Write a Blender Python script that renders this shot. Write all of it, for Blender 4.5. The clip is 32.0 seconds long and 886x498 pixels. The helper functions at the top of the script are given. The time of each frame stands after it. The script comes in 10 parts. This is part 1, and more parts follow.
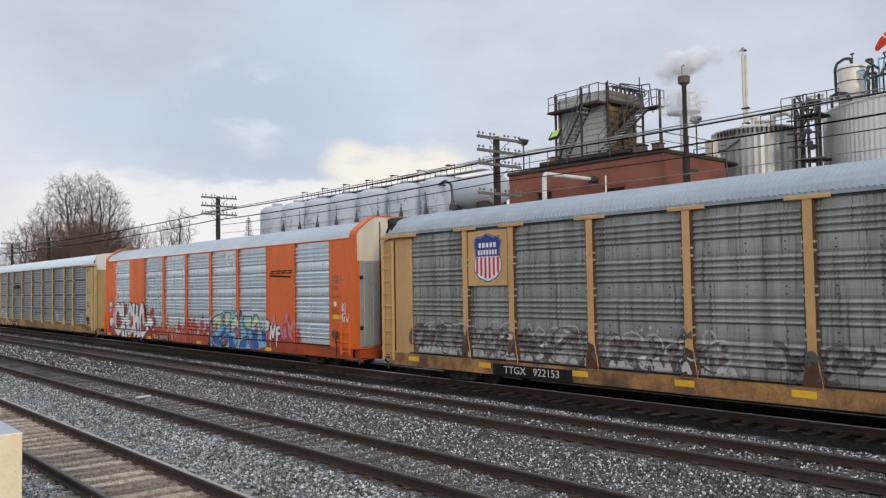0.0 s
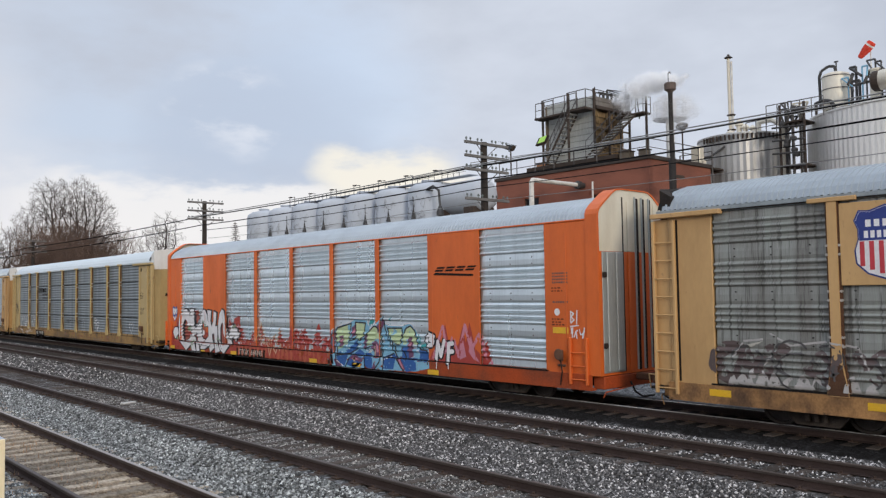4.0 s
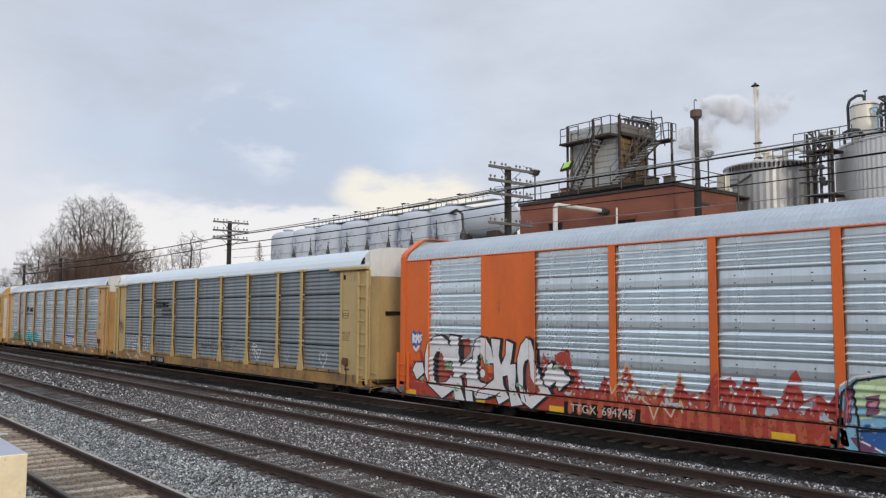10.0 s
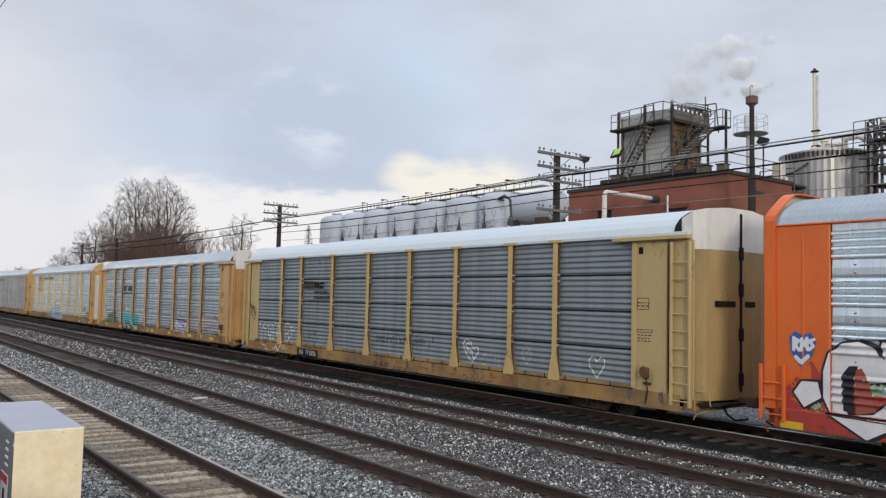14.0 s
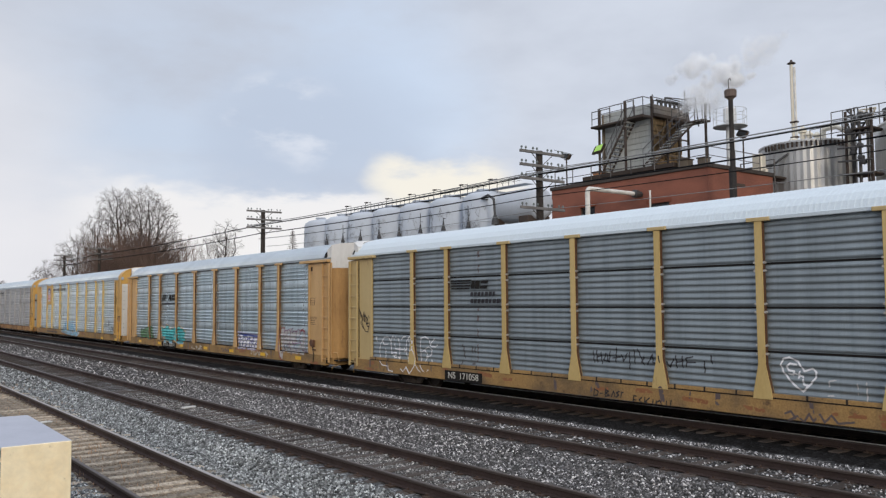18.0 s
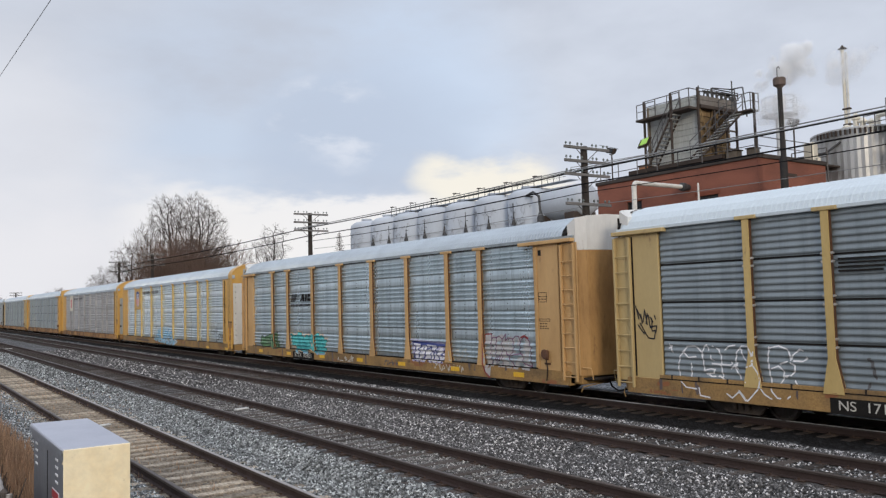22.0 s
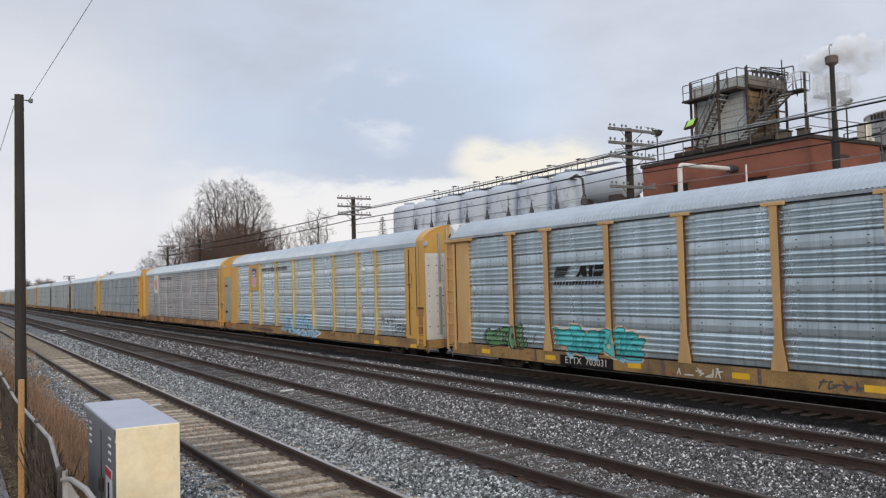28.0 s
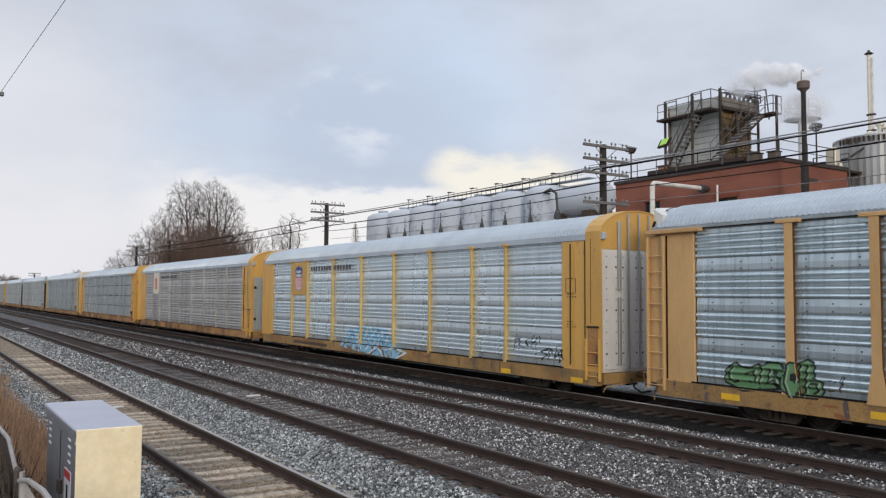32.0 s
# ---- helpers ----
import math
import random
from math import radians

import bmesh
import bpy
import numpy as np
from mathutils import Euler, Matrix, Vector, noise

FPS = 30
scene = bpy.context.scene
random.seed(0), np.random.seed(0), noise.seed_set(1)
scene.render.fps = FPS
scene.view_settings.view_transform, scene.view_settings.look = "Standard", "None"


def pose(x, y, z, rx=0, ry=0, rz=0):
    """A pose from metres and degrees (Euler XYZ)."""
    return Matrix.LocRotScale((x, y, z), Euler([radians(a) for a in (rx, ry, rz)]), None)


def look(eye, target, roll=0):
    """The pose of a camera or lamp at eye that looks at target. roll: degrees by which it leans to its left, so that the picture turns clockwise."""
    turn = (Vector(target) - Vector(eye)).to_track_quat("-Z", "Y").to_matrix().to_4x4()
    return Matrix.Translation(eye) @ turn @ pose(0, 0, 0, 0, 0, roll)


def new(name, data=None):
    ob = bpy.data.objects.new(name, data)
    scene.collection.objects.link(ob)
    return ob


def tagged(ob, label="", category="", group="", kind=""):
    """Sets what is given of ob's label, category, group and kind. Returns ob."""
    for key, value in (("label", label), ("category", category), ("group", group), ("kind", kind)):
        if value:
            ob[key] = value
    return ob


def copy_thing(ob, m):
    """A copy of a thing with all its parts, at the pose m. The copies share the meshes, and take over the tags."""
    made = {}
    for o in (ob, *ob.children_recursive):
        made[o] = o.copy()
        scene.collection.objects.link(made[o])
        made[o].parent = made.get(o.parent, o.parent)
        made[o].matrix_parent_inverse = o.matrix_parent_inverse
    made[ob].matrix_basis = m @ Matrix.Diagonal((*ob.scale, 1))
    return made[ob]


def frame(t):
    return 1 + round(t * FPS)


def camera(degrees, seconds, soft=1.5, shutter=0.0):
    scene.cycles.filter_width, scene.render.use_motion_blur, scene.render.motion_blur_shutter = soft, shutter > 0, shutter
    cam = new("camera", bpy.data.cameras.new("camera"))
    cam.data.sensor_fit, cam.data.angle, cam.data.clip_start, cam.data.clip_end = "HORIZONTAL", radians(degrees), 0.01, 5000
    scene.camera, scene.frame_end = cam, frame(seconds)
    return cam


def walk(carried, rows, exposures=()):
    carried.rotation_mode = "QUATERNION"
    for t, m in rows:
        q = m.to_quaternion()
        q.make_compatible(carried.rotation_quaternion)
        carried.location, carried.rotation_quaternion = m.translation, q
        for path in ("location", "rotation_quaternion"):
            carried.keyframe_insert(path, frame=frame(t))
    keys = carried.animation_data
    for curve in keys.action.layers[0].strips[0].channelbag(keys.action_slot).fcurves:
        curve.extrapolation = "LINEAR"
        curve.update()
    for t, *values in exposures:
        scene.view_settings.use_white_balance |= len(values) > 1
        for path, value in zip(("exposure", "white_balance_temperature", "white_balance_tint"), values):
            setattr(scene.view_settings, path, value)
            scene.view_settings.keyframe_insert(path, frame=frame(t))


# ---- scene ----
EYE_Z = 2.98          # height of the lens above the rail heads
TURNS = [
    (0, 92.63, 0.91, 49.60), (0.5, 93.29, 1.32, 50.39), (1, 94.17, 1.17, 50.39), (1.5, 94.66, 1.54, 51.09),
    (2, 94.88, 1.74, 51.66), (2.5, 94.73, 1.59, 51.68), (3, 94.22, 1.31, 50.25), (3.5, 93.28, 1.05, 49.33),
    (5.5, 93.12, 1.01, 47.72), (6, 93.52, 1.35, 48.45), (6.5, 93.65, 1.57, 49.44), (7, 94.01, 0.92, 50.21),
    (7.5, 94.21, 0.64, 50.82), (8, 94.25, 0.64, 51.46), (8.5, 94.28, 0.44, 51.41), (9, 94.27, 0.63, 51.25),
    (9.5, 93.85, 0.61, 51.20), (10, 94.65, -0.24, 50.23), (10.5, 95.92, -0.56, 48.70), (11, 95.46, -0.03, 48.86),
    (11.5, 94.68, -0.09, 50.30), (12, 94.18, -0.81, 51.43), (12.5, 94.10, -1.48, 52.65), (13, 93.72, -1.86, 53.62),
    (13.5, 93.31, -1.94, 53.75), (14, 93.59, -1.33, 53.47), (14.5, 94.22, -1.32, 53.45), (16.5, 93.02, -0.77, 52.55),
    (17, 93.19, 0.18, 53.18), (17.5, 93.79, 0.12, 52.63), (18, 93.66, 0.42, 52.53), (18.5, 93.20, 0.65, 52.43),
    (19, 93.66, 0.67, 52.68), (19.5, 93.93, 0.43, 53.44), (20, 93.29, 0.68, 53.74), (20.5, 92.93, 0.73, 53.63),
    (21, 93.22, 1.31, 54.30), (21.5, 93.48, 1.62, 55.06), (22, 93.64, 1.53, 55.82), (22.5, 93.37, 1.67, 57.69),
    (23, 93.03, 1.66, 58.84), (23.5, 92.87, 0.88, 59.23), (24, 92.56, 0.55, 59.14), (24.5, 91.95, 0.45, 60.17),
    (25, 91.74, 0.38, 60.82), (25.5, 91.95, 0.42, 60.35), (27.5, 92.47, 0.42, 60.09), (28, 92.57, 1.45, 58.81),
    (28.5, 92.73, 1.77, 57.71), (29, 92.96, 1.55, 57.33), (29.5, 93.17, 1.01, 57.61), (30, 92.87, 0.74, 57.41),
    (30.5, 92.71, 0.73, 56.96), (31, 92.83, 0.67, 56.75), (31.5, 93.07, 0.15, 56.73), (32, 93.23, -0.35, 56.79)]
cam = camera(56.93, 32.0, 1.3)
walk(cam, [(t, pose(0, 0, EYE_Z, rx, ry, rz)) for t, rx, ry, rz in TURNS])

# ---- world, sun ----
world = bpy.data.worlds.new("world")
scene.world = world
world.use_nodes = True
wt = world.node_tree
wt.nodes.clear()


def wlink(a, b):
    wt.links.new(a, b)


def wmath(op, a, b=None, c=None):
    n = wt.nodes.new("ShaderNodeMath")
    n.operation = op
    for i, v in enumerate((a, b, c)):
        if v is None:
            continue
        if isinstance(v, (int, float)):
            n.inputs[i].default_value = v
        else:
            wlink(v, n.inputs[i])
    return n.outputs[0]


def wmix(fac, a, b):
    n = wt.nodes.new("ShaderNodeMix")
    n.data_type = "RGBA"
    for sock, v in ((n.inputs[0], fac), (n.inputs[6], a), (n.inputs[7], b)):
        if isinstance(v, (int, float)):
            sock.default_value = v
        elif isinstance(v, tuple):
            sock.default_value = (*v, 1)
        else:
            wlink(v, sock)
    return n.outputs[2]


def wramp(v, lo, hi):
    n = wt.nodes.new("ShaderNodeMapRange")
    n.interpolation_type = "SMOOTHSTEP"
    wlink(v, n.inputs[0])
    n.inputs[1].default_value, n.inputs[2].default_value = lo, hi
    return n.outputs[0]


SUN_EL, SUN_AZ = 14.0, 118.0     # degrees above the horizon, and clockwise from +Y
wco = wt.nodes.new("ShaderNodeTexCoord").outputs["Generated"]
sky = wt.nodes.new("ShaderNodeTexSky")
sky.sky_type = "NISHITA"
sky.sun_disc = False
sky.sun_elevation, sky.sun_rotation = radians(SUN_EL), radians(SUN_AZ)
sky_scaled = wt.nodes.new("ShaderNodeVectorMath")
sky_scaled.operation = "SCALE"
wlink(sky.outputs[0], sky_scaled.inputs[0])
sky_scaled.inputs[3].default_value = 0.12
sep = wt.nodes.new("ShaderNodeSeparateXYZ")
wlink(wco, sep.inputs[0])
# cloud sheet: the direction, flattened so that clouds draw out towards the horizon
flat = wt.nodes.new("ShaderNodeCombineXYZ")
height = wmath("ADD", wmath("MAXIMUM", sep.outputs[2], 0.0), 0.30)
wlink(wmath("DIVIDE", sep.outputs[0], height), flat.inputs[0])
wlink(wmath("DIVIDE", sep.outputs[1], height), flat.inputs[1])
wlink(wmath("MULTIPLY", sep.outputs[2], 2.2), flat.inputs[2])


def wnoise(scale, detail, rough, seed):
    n = wt.nodes.new("ShaderNodeTexNoise")
    n.noise_dimensions = "4D"
    wlink(flat.outputs[0], n.inputs["Vector"])
    n.inputs["Scale"].default_value, n.inputs["Detail"].default_value = scale, detail
    n.inputs["Roughness"].default_value, n.inputs["W"].default_value = rough, seed
    return n.outputs["Fac"]


warp_noise = wt.nodes.new("ShaderNodeTexNoise")
warp_noise.inputs["Scale"].default_value, warp_noise.inputs["Detail"].default_value = 1.8, 5
wlink(flat.outputs[0], warp_noise.inputs["Vector"])
warp_off = wt.nodes.new("ShaderNodeVectorMath")
warp_off.operation = "MULTIPLY_ADD"
wlink(warp_noise.outputs["Color"], warp_off.inputs[0])
warp_off.inputs[1].default_value = (0.16, 0.16, 0.10)
warp_off.inputs[2].default_value = (-0.08, -0.08, -0.05)
warped = wt.nodes.new("ShaderNodeVectorMath")
warped.operation = "ADD"
wlink(wco, warped.inputs[0])
wlink(warp_off.outputs[0], warped.inputs[1])


def wtoward(d, near, far):
    """1 towards the direction d, falling to 0 past `far` (cosines)."""
    n = wt.nodes.new("ShaderNodeVectorMath")
    n.operation = "DOT_PRODUCT"
    unit = wt.nodes.new("ShaderNodeVectorMath")
    unit.operation = "NORMALIZE"
    wlink(warped.outputs[0], unit.inputs[0])
    wlink(unit.outputs[0], n.inputs[0])
    n.inputs[1].default_value = Vector(d).normalized()
    return wramp(n.outputs["Value"], far, near)


n_mid, n_fine = wnoise(2.1, 7, 0.55, 4.1), wnoise(5.0, 7, 0.55, 7.7)
wobble = wmath("MULTIPLY", wmath("SUBTRACT", n_fine, 0.5), 0.10)
rise = wmath("ADD", sep.outputs[2], wobble)
grey = wmix(wramp(n_mid, 0.33, 0.70), (0.535, 0.580, 0.675), (0.660, 0.712, 0.815))
blue_gap = wmath("MULTIPLY", wtoward((-0.880, 0.425, 0.215), 0.994, 0.955), wramp(n_mid, 0.30, 0.60))
thin = wmix(0.12, (0.62, 0.74, 0.93), sky_scaled.outputs[0])
cloud = wmix(wmath("MULTIPLY", blue_gap, 0.7), grey, thin)
belly2 = wmath("MULTIPLY", wtoward((-0.935, 0.262, 0.245), 0.994, 0.955), wramp(n_mid, 0.3, 0.7))
cloud = wmix(wmath("MULTIPLY", belly2, 0.25), cloud, (0.47, 0.49, 0.55))
# pale band above the horizon, warmest where the low light breaks through
band = wmath("SUBTRACT", 1.0, wramp(rise, 0.05, 0.19))
cloud = wmix(wmath("MULTIPLY", band, 0.85), cloud, (0.79, 0.785, 0.82))
low = wmath("SUBTRACT", 1.0, wramp(rise, 0.115, 0.150))
glow2 = wmath("MULTIPLY", wtoward((-0.905, 0.410, 0.105), 0.993, 0.975), low)
cloud = wmix(wmath("MULTIPLY", glow2, 0.8), cloud, (0.93, 0.91, 0.90))
belly = wmath("MULTIPLY", wtoward((-0.868, 0.473, 0.155), 0.998, 0.986), wramp(rise, 0.118, 0.140))
cloud = wmix(wmath("MULTIPLY", belly, 0.7), cloud, (0.50, 0.575, 0.71))
glow = wmath("MULTIPLY", wtoward((-0.785, 0.602, 0.146), 0.9985, 0.9950), wmath("SUBTRACT", 1.0, wramp(rise, 0.150, 0.180)))
cloud = wmix(wmath("MULTIPLY", glow, 0.9), cloud, (0.96, 0.91, 0.80))
wisp = wmath("MULTIPLY", wtoward((-0.872, 0.439, 0.216), 0.9995, 0.9975), wramp(n_fine, 0.42, 0.60))
cloud = wmix(wmath("MULTIPLY", wisp, 0.6), cloud, (0.82, 0.85, 0.92))
west = wmath("MULTIPLY", wtoward((-0.991, 0.030, 0.125), 0.994, 0.962), wmath("SUBTRACT", 1.0, wramp(rise, 0.20, 0.42)))
cloud = wmix(wmath("MULTIPLY", west, 0.45), cloud, (0.89, 0.885, 0.915))
# an overcast sky is brightest overhead
gain = wmath("ADD", 1.0, wmath("MULTIPLY", wramp(sep.outputs[2], 0.34, 0.95), 0.85))
lifted = wt.nodes.new("ShaderNodeVectorMath")
lifted.operation = "SCALE"
wlink(cloud, lifted.inputs[0])
wlink(gain, lifted.inputs[3])
bg = wt.nodes.new("ShaderNodeBackground")
bg.inputs["Strength"].default_value = 1.0
wlink(lifted.outputs[0], bg.inputs["Color"])
wlink(bg.outputs[0], wt.nodes.new("ShaderNodeOutputWorld").inputs[0])

sun = new("sun", bpy.data.lights.new("sun", "SUN"))
sun.data.energy, sun.data.angle, sun.data.color = 1.3, radians(12), (1.0, 0.89, 0.74)
sun.matrix_world = look((0, 0, 0), (-math.sin(radians(SUN_AZ)), -math.cos(radians(SUN_AZ)), -math.tan(radians(SUN_EL))))


# ---- materials ----
def surf(name, base, rough=0.6, metal=0.0, second=None, amount=0.5, scale=1.2, fine=30.0, grain=0.25, bump=0.15,
         stretch=(1, 1, 1), spread=0.06, wear=None, wear_amount=0.0, island=False, emit=0.0, runs=0.0, gloss=None):
    """A procedural surface: a base colour with large stains towards `second`, a fine grain, patches of `wear`, relief, and a
    small shift from piece to piece; `runs` lays narrow dark drips down it."""
    m = bpy.data.materials.new(name)
    m.use_nodes = True
    t = m.node_tree
    p = t.nodes["Principled BSDF"]
    co = t.nodes.new("ShaderNodeTexCoord").outputs["Object"]
    mp = t.nodes.new("ShaderNodeMapping")
    mp.inputs["Scale"].default_value = stretch
    t.links.new(co, mp.inputs["Vector"])

    def noise_of(s, detail=5, r=0.6, w=0.0):
        n = t.nodes.new("ShaderNodeTexNoise")
        n.noise_dimensions = "4D"
        n.inputs["Scale"].default_value, n.inputs["Detail"].default_value, n.inputs["Roughness"].default_value = s, detail, r
        n.inputs["W"].default_value = w
        t.links.new(mp.outputs[0], n.inputs["Vector"])
        return n.outputs["Fac"]

    def mix(fac, a, b, mode="MIX"):
        n = t.nodes.new("ShaderNodeMix")
        n.data_type, n.blend_type = "RGBA", mode
        for sock, v in ((n.inputs[0], fac), (n.inputs[6], a), (n.inputs[7], b)):
            if isinstance(v, (int, float)):
                sock.default_value = v
            elif isinstance(v, tuple):
                sock.default_value = (*v, 1)
            else:
                t.links.new(v, sock)
        return n.outputs[2]

    def ramp(v, lo, hi, a=0.0, b=1.0):
        n = t.nodes.new("ShaderNodeMapRange")
        n.interpolation_type = "SMOOTHSTEP"
        t.links.new(v, n.inputs[0])
        for i, x in enumerate((lo, hi, a, b)):
            n.inputs[i + 1].default_value = x
        return n.outputs[0]

    second = second or tuple(c * 0.6 for c in base)
    coarse, small = noise_of(scale, 6, 0.6), noise_of(fine, 4, 0.65, 3.0)
    col = mix(ramp(coarse, 0.35, 0.70, 0.0, amount), base, second)
    if wear:
        col = mix(ramp(noise_of(scale * 3.1, 7, 0.7, 8.0), 0.66 - wear_amount * 0.25, 0.72, 0.0, 0.9), col, wear)
    if runs:
        narrow = t.nodes.new("ShaderNodeMapping")
        narrow.inputs["Scale"].default_value = (13.0, 1.0, 0.55)
        t.links.new(co, narrow.inputs["Vector"])
        drips = t.nodes.new("ShaderNodeTexNoise")
        drips.inputs["Scale"].default_value, drips.inputs["Detail"].default_value, drips.inputs["Roughness"].default_value = 1.0, 6, 0.7
        t.links.new(narrow.outputs[0], drips.inputs["Vector"])
        col = mix(ramp(drips.outputs["Fac"], 0.50, 0.66, 0.0, runs), col, tuple(c * 0.38 for c in second))
    if island:
        who = t.nodes.new("ShaderNodeNewGeometry").outputs["Random Per Island"]
    else:
        who = t.nodes.new("ShaderNodeObjectInfo").outputs["Random"]
    shade = t.nodes.new("ShaderNodeMath")
    shade.operation = "MULTIPLY"
    t.links.new(ramp(small, 0.25, 0.75, 1 - grain, 1 + grain), shade.inputs[0])
    t.links.new(ramp(who, 0.0, 1.0, 1 - spread, 1 + spread), shade.inputs[1])
    grey_of = t.nodes.new("ShaderNodeCombineColor")
    for i in range(3):
        t.links.new(shade.outputs[0], grey_of.inputs[i])
    col = mix(1.0, col, grey_of.outputs[0], "MULTIPLY")
    t.links.new(col, p.inputs["Base Color"])
    t.links.new(ramp(coarse, 0.2, 0.8, max(0.05, rough - 0.10), min(1, rough + 0.10)), p.inputs["Roughness"])
    p.inputs["Metallic"].default_value = metal
    p.inputs["Specular IOR Level"].default_value = gloss if gloss is not None else (0.5 if metal > 0.25 or rough < 0.6 else 0.15)
    if bump:
        b = t.nodes.new("ShaderNodeBump")
        b.inputs["Strength"].default_value, b.inputs["Distance"].default_value = bump, 0.02
        t.links.new(small, b.inputs["Height"])
        t.links.new(b.outputs[0], p.inputs["Normal"])
    if emit:
        p.inputs["Emission Color"].default_value, p.inputs["Emission Strength"].default_value = (*base, 1), emit
    return m


